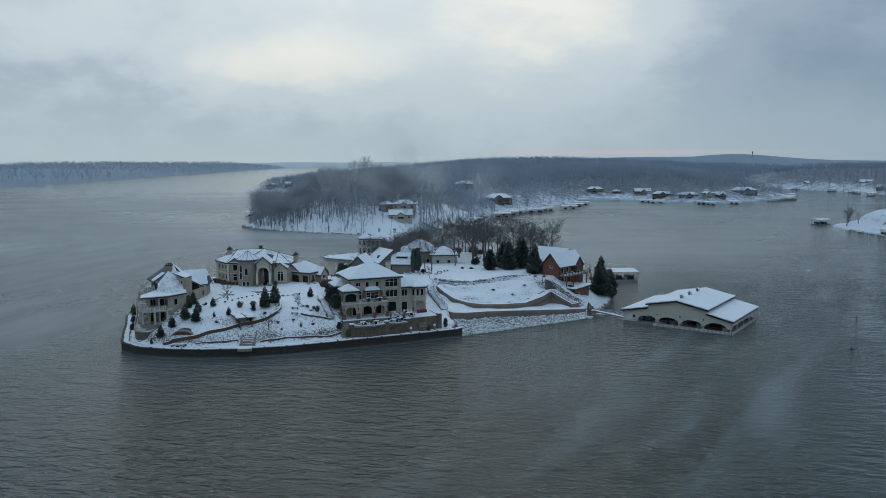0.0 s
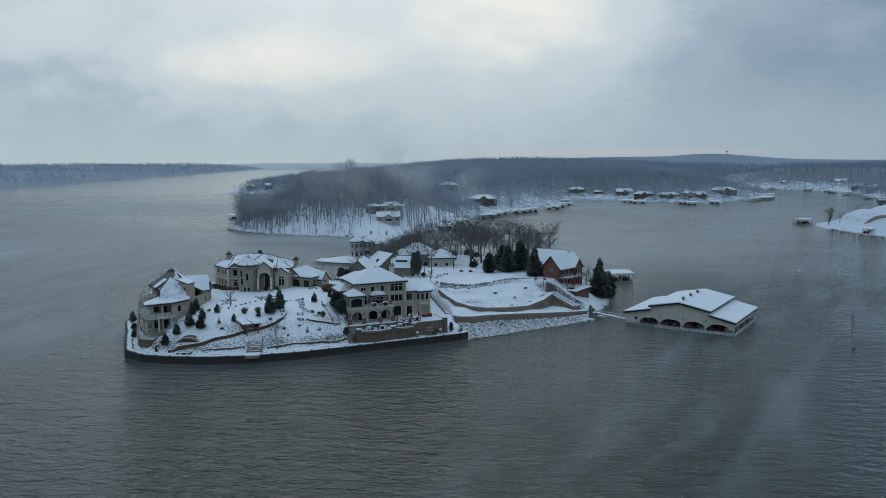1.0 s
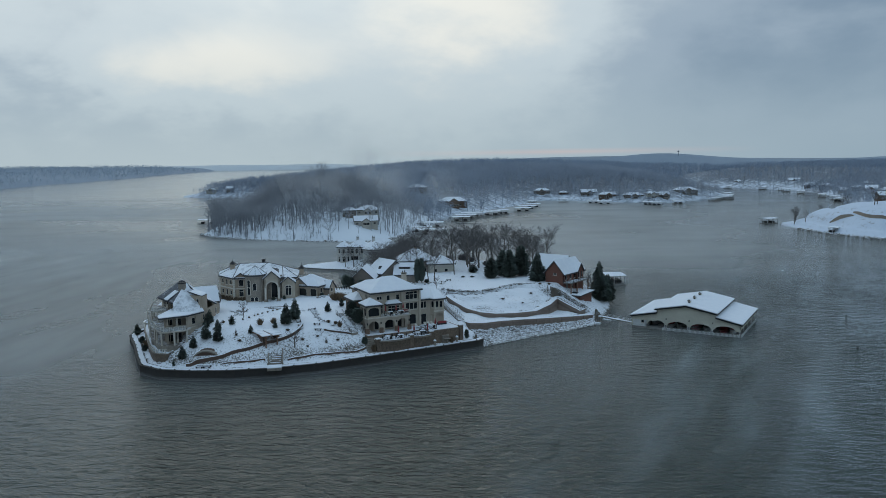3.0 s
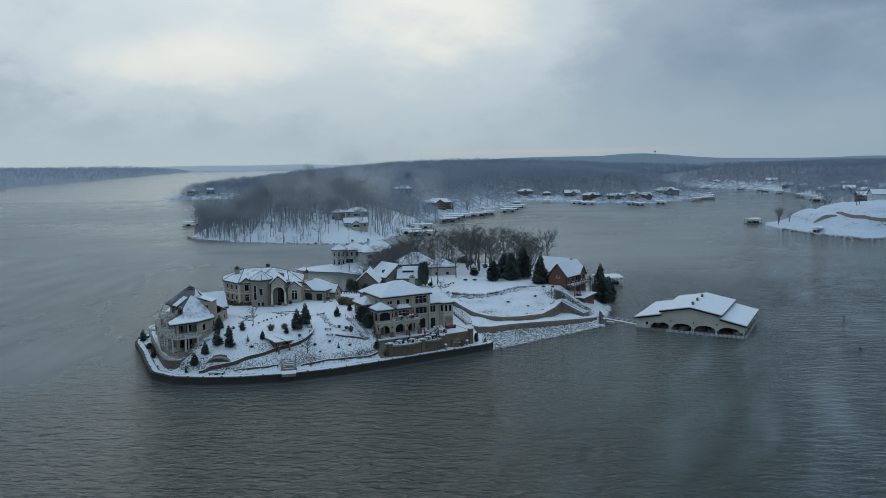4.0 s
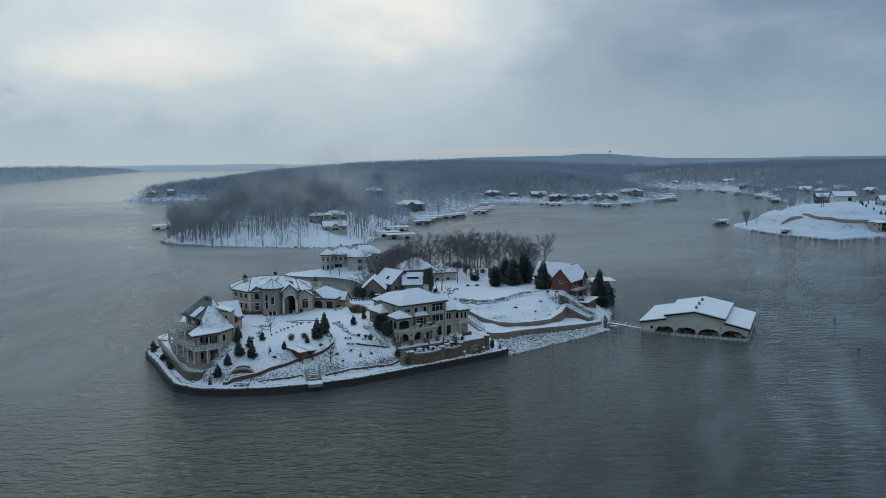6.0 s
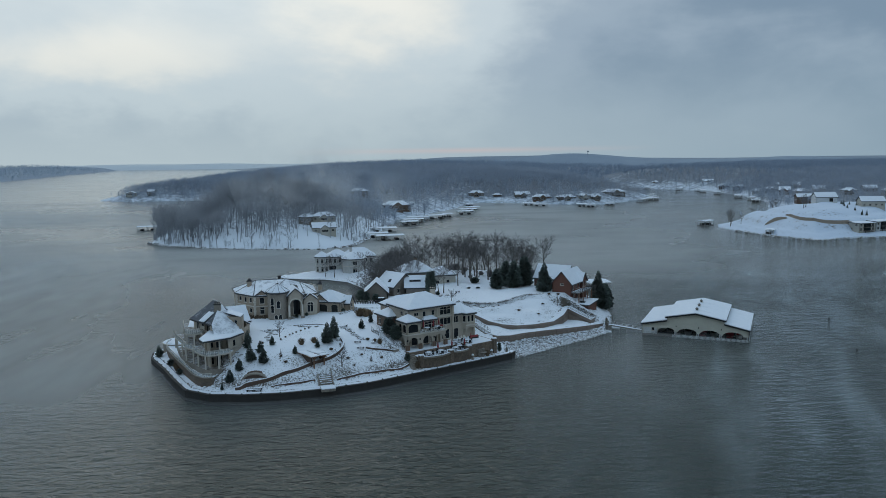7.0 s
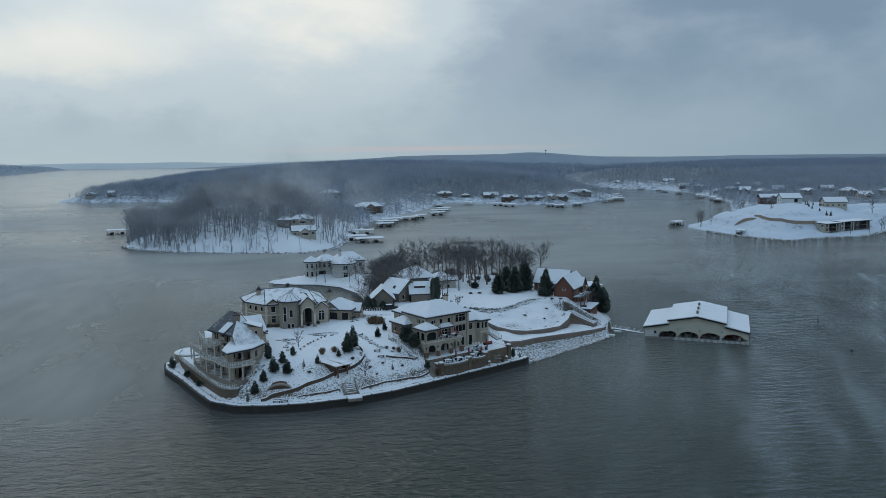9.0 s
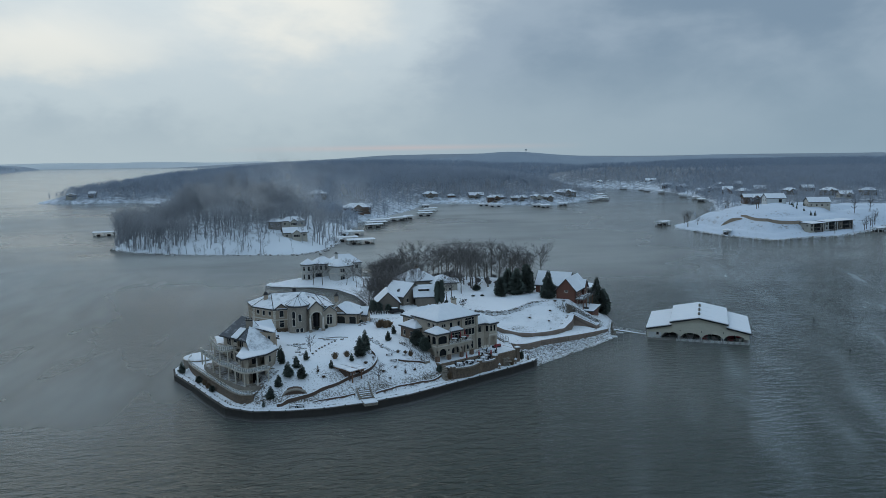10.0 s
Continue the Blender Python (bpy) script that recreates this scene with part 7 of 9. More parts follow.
def covered_dock(name, x, y, turn, w, d, label, boats=True, z=0.6, walls=None):
    """An open boat dock: deck, posts, and a flat roof with snow."""
    g = thing(name, pose(x, y, z, 0, 0, turn), label, "dock", "covered boat docks")
    Shape().box(-w / 2, -d / 2, -0.2, w / 2, -d / 2 + 1.2, 0.45).box(-w / 2, -d / 2 + 1.21, -0.2, -w / 2 + 1.2, d / 2, 0.44).box(w / 2 - 1.2, -d / 2 + 1.21, -0.2, w / 2, d / 2, 0.44).box(-0.6, -d / 2 + 1.21, -0.2, 0.6, d / 2, 0.44).make("deck", GREYWOOD, g)
    for u in (-w / 2 + 0.3, 0, w / 2 - 0.3):
        for v in (-d / 2 + 0.3, 0, d / 2 - 0.3):
            Shape().box(u - 0.1, v - 0.1, 0.4, u + 0.1, v + 0.1, 3.3).make("post", WHITE, g)
    r = Shape().prism([(-w / 2 - 0.4, -d / 2 - 0.4), (w / 2 + 0.4, -d / 2 - 0.4), (w / 2 + 0.4, d / 2 + 0.4), (-w / 2 - 0.4, d / 2 + 0.4)], 3.3, 3.55).make("roof", walls or WHITE, g)
    Shape().add([(-w / 2 - 0.3, -d / 2 - 0.3, 3.55), (w / 2 + 0.3, -d / 2 - 0.3, 3.55), (w / 2 + 0.3, d / 2 + 0.3, 3.55), (-w / 2 - 0.3, d / 2 + 0.3, 3.55), (-w / 2, 0, 4.1), (w / 2, 0, 4.1)], [(0, 1, 5, 4), (2, 3, 4, 5), (1, 2, 5), (3, 0, 4)]).make("snow_cover", SNOW, r, "snow on the roof")
    if boats:
        for u in (-w / 4, w / 4):
            Shape().prism([(u - 1.1, -d / 2 + 1.6), (u + 1.1, -d / 2 + 1.6), (u + 1.0, d / 2 - 2), (u, d / 2 - 0.3), (u - 1.0, d / 2 - 2)], 0.4, 1.7).make("moored_boat", DARK, g, "dark covered boat")
    return g


covered_dock("boat_dock", 22.5, 281, 10, 8.5, 9, "white open boat dock with a snowy flat roof")


# ---- house on the far spit ----
def spit_house():
    h = Build("spit_house", -89.0, 325.5, 2.4, 8, "pale stone house with octagonal towers and snowy roofs on a spit", "house")

    def tower(u, v, r, ze, zr, mat, low, high, label):
        """An eight-sided wing: two storeys of windows under a pointed roof."""
        ring = [(u + r * math.cos(math.pi * (2 * i + 1) / 8), v + r * math.sin(math.pi * (2 * i + 1) / 8)) for i in range(8)]
        n = 2 * r * math.sin(math.pi / 8)
        for i in range(8):
            c = n / 2
            op = [W(c - n * 0.24, c + n * 0.24, *low), W(c - n * 0.24, c + n * 0.24, *high)] if i % 2 or r < 4 else []
            h.wall(ring[i], ring[(i + 1) % 8], 2.0, ze, mat, op)
        eave = [(u + (r + 0.6) * math.cos(math.pi * (2 * i + 1) / 8), v + (r + 0.6) * math.sin(math.pi * (2 * i + 1) / 8), ze) for i in range(8)]
        h.roof(eave + [(u, v, zr)], [(i, (i + 1) % 8, 8) for i in range(8)], label=label)
        h.put(Shape().strip(ring + ring[:1], 0.4, ze - 0.45, ze - 0.12), "cornice", CREAM)
        h.put(Shape().strip(ring + ring[:1], 0.36, 5.75, 6.05), "string_course", CREAM)

    tower(3.4, 3.5, 3.1, 9.6, 11.9, PALE, (3.2, 5.4), (6.8, 8.8), "pointed snow-covered tower roof")
    tower(17.0, -1.0, 5.4, 9.0, 12.2, PALE, (3.0, 5.2), (6.4, 8.2), "broad pointed snow-covered roof")
    h.rect(5.6, 15.0, 3.2, 11, 2.0, 9.2, PALE, front=[W(0.8, 2.0, 6.6, 8.6), W(2.8, 4.0, 6.6, 8.6), (0.8, 4.0, 2.8, 5.4, "door"), W(5.0, 6.2, 6.6, 8.6)])
    h.hip(5.4, 15.0, 3.2, 11, 9.25, 12.0, 0.5)
    h.rect(13.0, 27.0, 5.4, 14.0, 2.0, 8.8, PALE, front=[W(9.0, 10.4, 6.2, 8.0), W(11.4, 12.8, 6.2, 8.0)], left=[W(2.4, 3.6, 6.4, 8.2)], right=[W(2.4, 3.6, 6.2, 8.0)])
    h.hip(13.0, 27.0, 5.4, 14.0, 8.85, 12.3, 0.6)
    h.chimney(9.4, 7.5, 10.6, 13.2, 1.0, 0.8, PALE, 2)
    h.chimney(16.4, 7.6, 10.6, 13.3, 1.2, 0.8, PALE, 2)


spit_house()


# ---- shore walls, retaining walls, riprap ----
def dense(line, step=1.5):
    out = []
    for (a, b), (c, d) in zip(line[:-1], line[1:]):
        n = max(1, round(math.hypot(c - a, d - b) / step))
        out += [(a + (c - a) * i / n, b + (d - b) * i / n) for i in range(n)]
    return out + [line[-1]]


def rounded(line, times=2):
    """Cuts the corners of a line."""
    for _ in range(times):
        q = [line[0]]
        for (a, b), (c, d) in zip(line[:-1], line[1:]):
            q += [(a * 0.75 + c * 0.25, b * 0.75 + d * 0.25), (a * 0.25 + c * 0.75, b * 0.25 + d * 0.75)]
        line = q + [line[-1]]
    return line


def seawall():
    g = thing("seawall", Matrix.Identity(4), "dark weathered concrete seawall with a snowy cap", "seawall", kind="structure")
    line = [(-112.4, 202.5), (-115.3, 191.5)] + SEA_LINE[:-1] + [(-25.2, 181.8), (-24.2, 183.4)]
    Shape().strip(line, 1.5, -0.8, 2.86).make("wall_face", SEAWALL, g)
    Shape().strip(line, 1.7, 2.865, 3.0).make("coping", SEAWALL, g)
    inner = [(x + 0.1, y + 0.35) for x, y in line]
    Shape().strip(inner, 1.1, 3.003, 3.09).make("coping_snow", SNOW, g, "snow along the coping")
    for x, y in dense(SEA_LINE, 4.2):
        Shape().box(x - 0.13, y - 0.62, 3.0, x + 0.13, y - 0.4, 3.25).make("wall_light", DARK, g)
    # fender boards and stains of the waterline
    Shape().strip([(x, y - 0.1) for x, y in SEA_LINE], 1.6, 0.4, 0.95).make("waterline_band", DARK, g, "dark wet band at the waterline")


seawall()


def spit_wall():
    line = [(-58, 262), (-63, 276), (-66.5, 293), (-73, 307.5), (-83, 315.8), (-92, 317.8), (-101, 321.8), (-103.4, 325), (-102, 331)]
    g = thing("seawall", Matrix.Identity(4), "low dark seawall round the snowy spit", "seawall", kind="structure")
    Shape().strip(line, 1.4, -0.5, 1.55).make("wall_face", SEAWALL, g)
    Shape().strip(line, 1.5, 1.553, 1.7).make("coping_snow", SNOW, g)


spit_wall()


def block_wall(name, line, tops, height, label, piers=0.0, fill=False):
    g = thing(name, Matrix.Identity(4), label, "retaining wall", kind="structure")
    xs = dense(line, 1.0)
    cum = [0]
    for a, b in zip(line[:-1], line[1:]):
        cum.append(cum[-1] + math.hypot(b[0] - a[0], b[1] - a[1]))
    s, zs = 0, []
    for i, p in enumerate(xs):
        if i:
            s += math.hypot(p[0] - xs[i - 1][0], p[1] - xs[i - 1][1])
        zs.append(float(np.interp(s, cum, tops)))
    courses = max(2, round(height / 0.45))
    for c in range(courses):
        lo = [z - height + height * c / courses for z in zs]
        hi = [z - height + height * (c + 1) / courses - 0.035 for z in zs]
        Shape().strip(xs, 0.55 - 0.03 * c, lo, hi).make("course", BLOCK, g)
    Shape().strip(xs, 0.4, [z - height for z in zs], [z - 0.05 for z in zs]).make("core", BLOCK, g)
    Shape().strip(xs, 0.5, [z - 0.03 for z in zs], [z + 0.08 for z in zs]).make("cap_snow", SNOW, g, "snow on the wall top")
    if fill:
        bank = []
        for i, (x, y) in enumerate(xs):
            a, b = Vector(xs[max(i - 1, 0)]), Vector(xs[min(i + 1, len(xs) - 1)])
            d = (b - a).normalized()
            bank.append((x - d.y * 1.0, y + d.x * 1.0))
        Shape().strip(bank, 1.9, [z - 0.9 for z in zs], [z + 0.05 for z in zs]).make("bank_snow", SNOW_GROUND, g, "level snow behind the wall")
    if piers:
        for p in dense(line, piers):
            i = min(range(len(xs)), key=lambda k: (xs[k][0] - p[0]) ** 2 + (xs[k][1] - p[1]) ** 2)
            Shape().box(p[0] - 0.2, p[1] - 0.31, zs[i] - height, p[0] + 0.2, p[1] + 0.2, zs[i] - 0.08).make("pier", BLOCK, g)


block_wall("road_wall", LOW_WALL, LOW_TOP, 1.9, "long tan block wall below the snowy road", 4.2, True)
block_wall("lot_wall", LOT_WALL[1:], LOT_TOP[1:], 2.0, "curved tan block wall round the snowy lawn", 0.0, True)
block_wall("end_wall", [(-9.3, 206.0), (-5.2, 211.6), (-2.6, 217.5)], [5.4, 6.1, 6.8], 3.9, "tall tan block wall at the end of the lawn", 0.0, True)
block_wall("stair_wall", [(-2.6, 217.5), (0.4, 215.7), (3.6, 213.7)], [6.8, 5.3, 3.9], 3.6, "sloping tan block wall beside the stairs")


def stair_bank():
    """The filled bank behind the stair wall, falling to the shed."""
    g = thing("stair_bank", Matrix.Identity(4), "snowy bank falling beside the stairs", "bank", kind="structure")
    poly = [(-2.5, 217.6), (3.7, 213.9), (5.4, 216.4), (0.6, 220.4)]
    Shape().prism(poly, 0.8, [6.7, 3.8, 3.8, 6.7]).make("bank_fill", BLOCK, g)
    Shape().prism(poly, [6.705, 3.805, 3.805, 6.705], [6.8, 3.9, 3.9, 6.8]).make("bank_snow", SNOW, g, "snow on the bank")
    top = [(-8.6, 220.6), (-2.7, 217.5), (0.5, 220.5), (-3.4, 224.0)]
    Shape().prism(top, 3.0, [7.25, 6.9, 6.9, 7.3]).make("upper_bank", SNOW, g, "level snow before the brick house")


stair_bank()


def rock(r, size):
    """Corners and faces of one rough stone."""
    v = []
    for z, n, k in ((-0.5, 4, 0.8), (0.1, 5, 1.0), (0.55, 4, 0.6)):
        o = r.uniform(0, 6)
        v += [(k * math.cos(o + 6.283 * i / n) * r.uniform(0.7, 1.1), k * math.sin(o + 6.283 * i / n) * r.uniform(0.7, 1.1), z * r.uniform(0.7, 1.2)) for i in range(n)]
    f = [(9, 10, 11, 12)]
    f += [(i, (i + 1) % 4, 4 + (i + 1) % 5, 4 + i) for i in range(4)] + [(3, 0, 4 + 4, 4 + 3), (0, 4, 8)]
    f += [(4 + i, 4 + (i + 1) % 5, 9 + (i + 1) % 4, 9 + i % 4) for i in range(4)] + [(8, 4, 9)]
    return [(a * size * 0.6, b * size * 0.6, c * size * 0.6) for a, b, c in v], f


def rocks(name, spots, sizes, label, seed, lift=0.1):
    r = random.Random(seed)
    s = Shape()
    for x, y, z in spots:
        v, f = rock(r, r.uniform(*sizes))
        s.add([(x + a, y + b, z + c + lift) for a, b, c in v], f)
    return tagged(s.make(name, ROCK_SNOW), label, "rocks", kind="stuff")


def riprap():
    r = random.Random(21)
    poly = RIP_LINE + LOW_WALL[1:][::-1]
    out = []
    for _ in range(9):
        for (x, y) in [(r.uniform(-28, 9), r.uniform(182, 217)) for _ in range(1200)]:
            out.append((x, y))
    a = np.array(out)
    d1, d2 = dist_line(a[:, 0], a[:, 1], RIP_LINE), dist_line(a[:, 0], a[:, 1], LOW_WALL)
    ok = (inside(a[:, 0], a[:, 1], poly) & (d2 > 0.4)) | (d1 < 0.7)
    z = np.interp(a[:, 0], [-27, -13, 7], [2.9, 2.3, 1.0]) * d1 / (d1 + d2 + 0.01) + 0.55
    spots = [(x, y, zz) for (x, y), zz, o in zip(out, z, ok) if o][:1500]
    rocks("riprap", spots, (0.7, 1.35), "bank of broken rocks with snow between them", 5, 0.0)


riprap()


def point_rocks():
    """A dark rim of stones where the wooded point meets the water."""
    r = random.Random(77)
    spots = []
    for x, y in dense(PENINSULA[:8], 1.6):
        for _ in range(2):
            spots.append((x + r.gauss(0, 0.8), y + r.gauss(0.6, 0.8), 0.7 + r.uniform(0, 0.7)))
    rocks("shore_rocks", spots, (1.0, 2.6), "snow-dusted rocks along the wooded point", 6, 0.0)


point_rocks()


def mound_rocks():
    """Loose dark stones along the waterline of the mound."""
    r = random.Random(78)
    spots = []
    for x, y in dense(EAST_SHORE[1:10], 1.5):
        for _ in range(2):
            spots.append((x + r.gauss(0, 0.7), y + r.gauss(0.5, 0.7), 0.7 + r.uniform(0, 0.6)))
    rocks("shore_rocks", spots, (0.7, 1.9), "snow-dusted rocks along the snowy mound", 7, 0.0)


mound_rocks()

# stones along the top of the lawn and round the garden
STONE_ROWS = [(STONES, 80, 0.55), ([(-34, 213), (-29, 210.6), (-25.5, 210.6)], 60, 1.3), ([(-85.4, 182.4), (-83.2, 179.5), (-84.6, 176.5), (-83.0, 173.4), (-85.0, 169.6)], 34, 0.9), ([(-88, 183.5), (-83, 183.2)], 16, 1.0), ([(-70, 184.0), (-66.0, 184.3), (-63.9, 178.2), (-62.3, 175.1), (-59.0, 173.8)], 34, 0.9),
              ([(-68.5, 200), (-65.5, 206), (-64, 212)], 16, 1.0), ([(-78, 186.5), (-73.5, 186.0)], 12, 0.8), ([(-66, 169.5), (-67, 173)], 10, 0.7), ([(-94, 160), (-90.5, 163.5), (-88, 167)], 40, 2.0), ([(-46, 225), (-38, 222), (-34, 226)], 12, 3.0), ([(-45, 168.0), (-36, 173.4), (-30, 177.6)], 26, 1.6)]


def stone_rows():
    r = random.Random(9)
    spots = []
    for line, n, w in STONE_ROWS:
        d = dense(line, 0.25)
        for _ in range(n):
            x, y = d[r.randrange(len(d))]
            spots.append((x + r.gauss(0, w * 0.35), y + r.gauss(0, w * 0.35), 0))
    a = np.array(spots)
    z = island_z(a[:, 0], a[:, 1])
    rocks("garden_stones", [(x, y, zz) for (x, y, _), zz in zip(spots, z)], (0.45, 1.0), "scattered garden stones capped with snow", 6, 0.08)


stone_rows()


def follow(name, line, height, width, mat, label, category, lift=0.0):
    """A low wall that follows the ground."""
    pts = dense(line, 0.8)
    z = island_z(np.array([p[0] for p in pts]), np.array([p[1] for p in pts]))
    g = thing(name, Matrix.Identity(4), label, category, kind="structure")
    Shape().strip(pts, width, list(z - 0.6), list(z + height + lift)).make("wall_body", mat, g)
    Shape().strip(pts, width * 0.9, list(z + height + lift + 0.003), list(z + height + lift + 0.07)).make("wall_snow", SNOW, g, "snow on the wall top")


BRICK_WALL = rounded([(-88.0, 156.6), (-86.0, 157.3), (-83.3, 157.7), (-80.5, 158.3), (-77.2, 159.8), (-73.1, 162.4), (-69.6, 164.4), (-67.3, 166.3), (-66.0, 168.6), (-65.6, 171.2), (-66.6, 173.4)])
follow("garden_wall", BRICK_WALL, 0.62, 0.42, DARKBRICK, "curved brown brick garden wall topped with snow", "garden wall")
follow("path_edging", [(-80.5, 157.2), (-77.9, 157.5), (-74.8, 158.4), (-71.3, 159.4)], 0.16, 0.3, DARKBRICK, "low dark edging above the shore path", "garden edging")
follow("path_edging", rounded([(-66.6, 160.6), (-62.0, 162.9), (-56.6, 165.8), (-52.5, 168.0), (-50.4, 169.8), (-50.0, 171.2)]), 0.2, 0.3, DARKBRICK, "low dark edging above the shore path", "garden edging")
follow("terrace_edging", [(-60.6, 171.0), (-57.2, 171.6), (-53.6, 172.3)], 0.3, 0.35, DARKBRICK, "low dark edging across the garden slope", "garden edging")
follow("lawn_edging", [(-79.5, 187.3), (-76, 188.4), (-72, 188)], 0.18, 0.3, ROCK, "low stone edging of the drive", "garden edging")


def grotto():
    """Arched brick front set into the slope."""
    g = thing("grotto", pose(-84.2, 158.6, 3.4, 0, 0, 2), "arched brown brick grotto front in the snowy slope", "garden wall")
    k = 12
    arc = [(2.9 * math.cos(math.pi * i / k), 2.0 * math.sin(math.pi * i / k)) for i in range(k + 1)]
    n = k + 1
    Shape().add([(x, 0, z + 0.4) for x, z in arc] + [(x * 1.02, 1.6, z + 0.9) for x, z in arc], [tuple(range(n - 1, -1, -1)), tuple(range(n, 2 * n))] + [(i, i + 1, n + i + 1, n + i) for i in range(k)]).make("arch", DARKBRICK, g)
    s = Shape()
    for (x0, z0), (x1, z1) in zip(arc[:-1], arc[1:]):
        s.add([(x0 * 1.0, -0.12, z0 + 0.4), (x1, -0.12, z1 + 0.4), (x1 * 1.09, -0.12, z1 * 1.12 + 0.42), (x0 * 1.09, -0.12, z0 * 1.12 + 0.42), (x0 * 1.09, 0.7, z0 * 1.12 + 0.5), (x1 * 1.09, 0.7, z1 * 1.12 + 0.5), (x1, 0.0, z1 + 0.4), (x0, 0.0, z0 + 0.4)], [(0, 1, 2, 3), (3, 2, 5, 4), (0, 7, 6, 1)])
    s.make("arch_trim", GREYSTONE, g)


grotto()


def pergola():
    a, b = Vector((-74.6, 167.8)), Vector((-69.0, 160.4))
    d = (b - a).normalized()
    turn = math.degrees(math.atan2(d.y, d.x))
    g = thing("pergola", pose(a.x, a.y, 5.2, 0, 0, turn), "timber pergola with snowy roof boards over the garden steps", "pergola")
    n = (b - a).length * 0.74
    for u in (0.3, n - 0.3):
        for v in (-1.3, 1.3):
            z = 2.5 if u < 1 else 0.4
            Shape().box(u - 0.12, v - 0.12, z, u + 0.12, v + 0.12, 3.25).make("post", WOOD, g)
    for v in (-1.4, 1.3):
        Shape().box(-0.3, v, 2.9, n + 0.5, v + 0.16, 3.3).make("beam", WOOD, g)
    # brick walls added to darken the opening under the boards
    Shape().box(0.7, -1.25, -0.5, 1.1, 1.25, 2.88).make("back_wall", DARKBRICK, g, "added dark brick wall under the roof boards")
    for v in (-1.62, 1.3):
        Shape().box(0.5, v, -0.5, n * 0.86, v + 0.3, 2.86).make("side_wall", DARKBRICK, g, "added dark brick side wall under the roof boards")
    for u in (0.0, 0.9, 1.8, 2.7, 3.6, 4.5, 5.4):
        Shape().box(u - 0.08, -2.1, 3.12, u + 0.08, 2.0, 3.302).make("rafter", WOOD, g)
    r = random.Random(2)
    for i in range(5):
        u, w = -0.3 + i * (n + 0.7) / 5, (n + 0.7) / 5
        for v0, v1 in ((-2.3, -0.12), (0.06, 2.2)):
            e, z = r.uniform(-0.25, 0.15), 3.305 + r.uniform(0, 0.12)
            p = Shape().box(u, v0 - (e if v0 < 0 else 0), z, u + w - 0.03, v1 + (e if v0 > 0 else 0), z + 0.12).make("roof_board", WOOD, g)
            Shape().box(u + 0.04, v0 - (e if v0 < 0 else 0) + 0.12, z + 0.123, u + w - 0.03, v1 + (e if v0 > 0 else 0) - 0.1, z + 0.27).make("board_snow", SNOW, p, "snow on the board")
    return g


pergola()


def shore_steps():
    g = thing("shore_steps", pose(-68.2, 155.9, 2.6, 0, 0, 13), "snowy stone steps and platform at the seawall", "steps")
    Shape().box(-1.5, -1.25, 0.1, 1.5, 1.4, 0.66).make("platform", GREYSTONE, g)
    Shape().box(-1.5, -1.25, 0.665, 1.5, 1.3, 0.8).make("platform_snow", SNOW, g, "snow on the platform")
    for i in range(7):
        t = Shape().box(-1.3, 2.8 + i * 0.5, -0.2, 1.3, 3.35 + i * 0.5, 0.75 + i * 0.3).make("step", GREYSTONE, g)
        Shape().box(-1.25, 2.82 + i * 0.5, 0.755 + i * 0.3, 1.25, 3.25 + i * 0.5, 0.84 + i * 0.3).make("step_snow", SNOW, t)
    for s in (-1.5, 1.5):
        Shape().add([(s - 0.12, 2.6, -0.2), (s + 0.12, 2.6, -0.2), (s + 0.12, 6.4, 1.6), (s - 0.12, 6.4, 1.6), (s - 0.12, 2.6, 0.9), (s + 0.12, 2.6, 0.9), (s + 0.12, 6.4, 3.1), (s - 0.12, 6.4, 3.1)], [(0, 3, 2, 1), (4, 5, 6, 7), (0, 1, 5, 4), (1, 2, 6, 5), (2, 3, 7, 6), (3, 0, 4, 7)]).make("side_wall", GREYSTONE, g)
    k = 8
    arc = [(1.5 * math.cos(math.pi * i / k), 0.8 * math.sin(math.pi * i / k)) for i in range(k + 1)]
    s = Shape()
    for (x0, z0), (x1, z1) in zip(arc[:-1], arc[1:]):
        s.add([(x0, 2.3, z0 + 0.5), (x1, 2.3, z1 + 0.5), (x1 * 1.2, 2.3, z1 * 1.25 + 0.5), (x0 * 1.2, 2.3, z0 * 1.25 + 0.5), (x0 * 1.2, 2.6, z0 * 1.25 + 0.5), (x1 * 1.2, 2.6, z1 * 1.25 + 0.5)], [(0, 1, 2, 3), (3, 2, 5, 4)])
    s.make("arch", GREYSTONE, g)


shore_steps()


def west_patio():
    g = Build("west_patio", -101, 172, 3.0, 0, "stone-walled patio with snow and a glass railing", "terrace")
    o = (-101, 172)
    edge = [(-110.6, 197), (-112.4, 191), (-110.8, 186.2), (-106.4, 177.6), (-101.9, 169.2), (-98.0, 162.0), (-95.8, 159.3), (-93.2, 159.0)]
    e = [(x - o[0], y - o[1]) for x, y in rounded(edge)]
    inner = [(x - o[0], y - o[1]) for x, y in ((-92.0, 163), (-95, 166), (-102, 182), (-104, 198))]
    g.put(Shape().prism(e + inner, 2.6, 5.15), "retaining_wall", STONE, "tan stone wall")
    g.put(Shape().prism([(x * 0.985, y * 0.985) for x, y in e] + inner, 5.153, 5.25), "paving_snow", SNOW, "trodden snow on the paving")
    g.put(Shape().strip(e, 0.45, 5.15, 5.3), "coping", GREYSTONE)
    g.rail(e[4:], 5.3, 0.95, CREAM, 2.2, True)


west_patio()


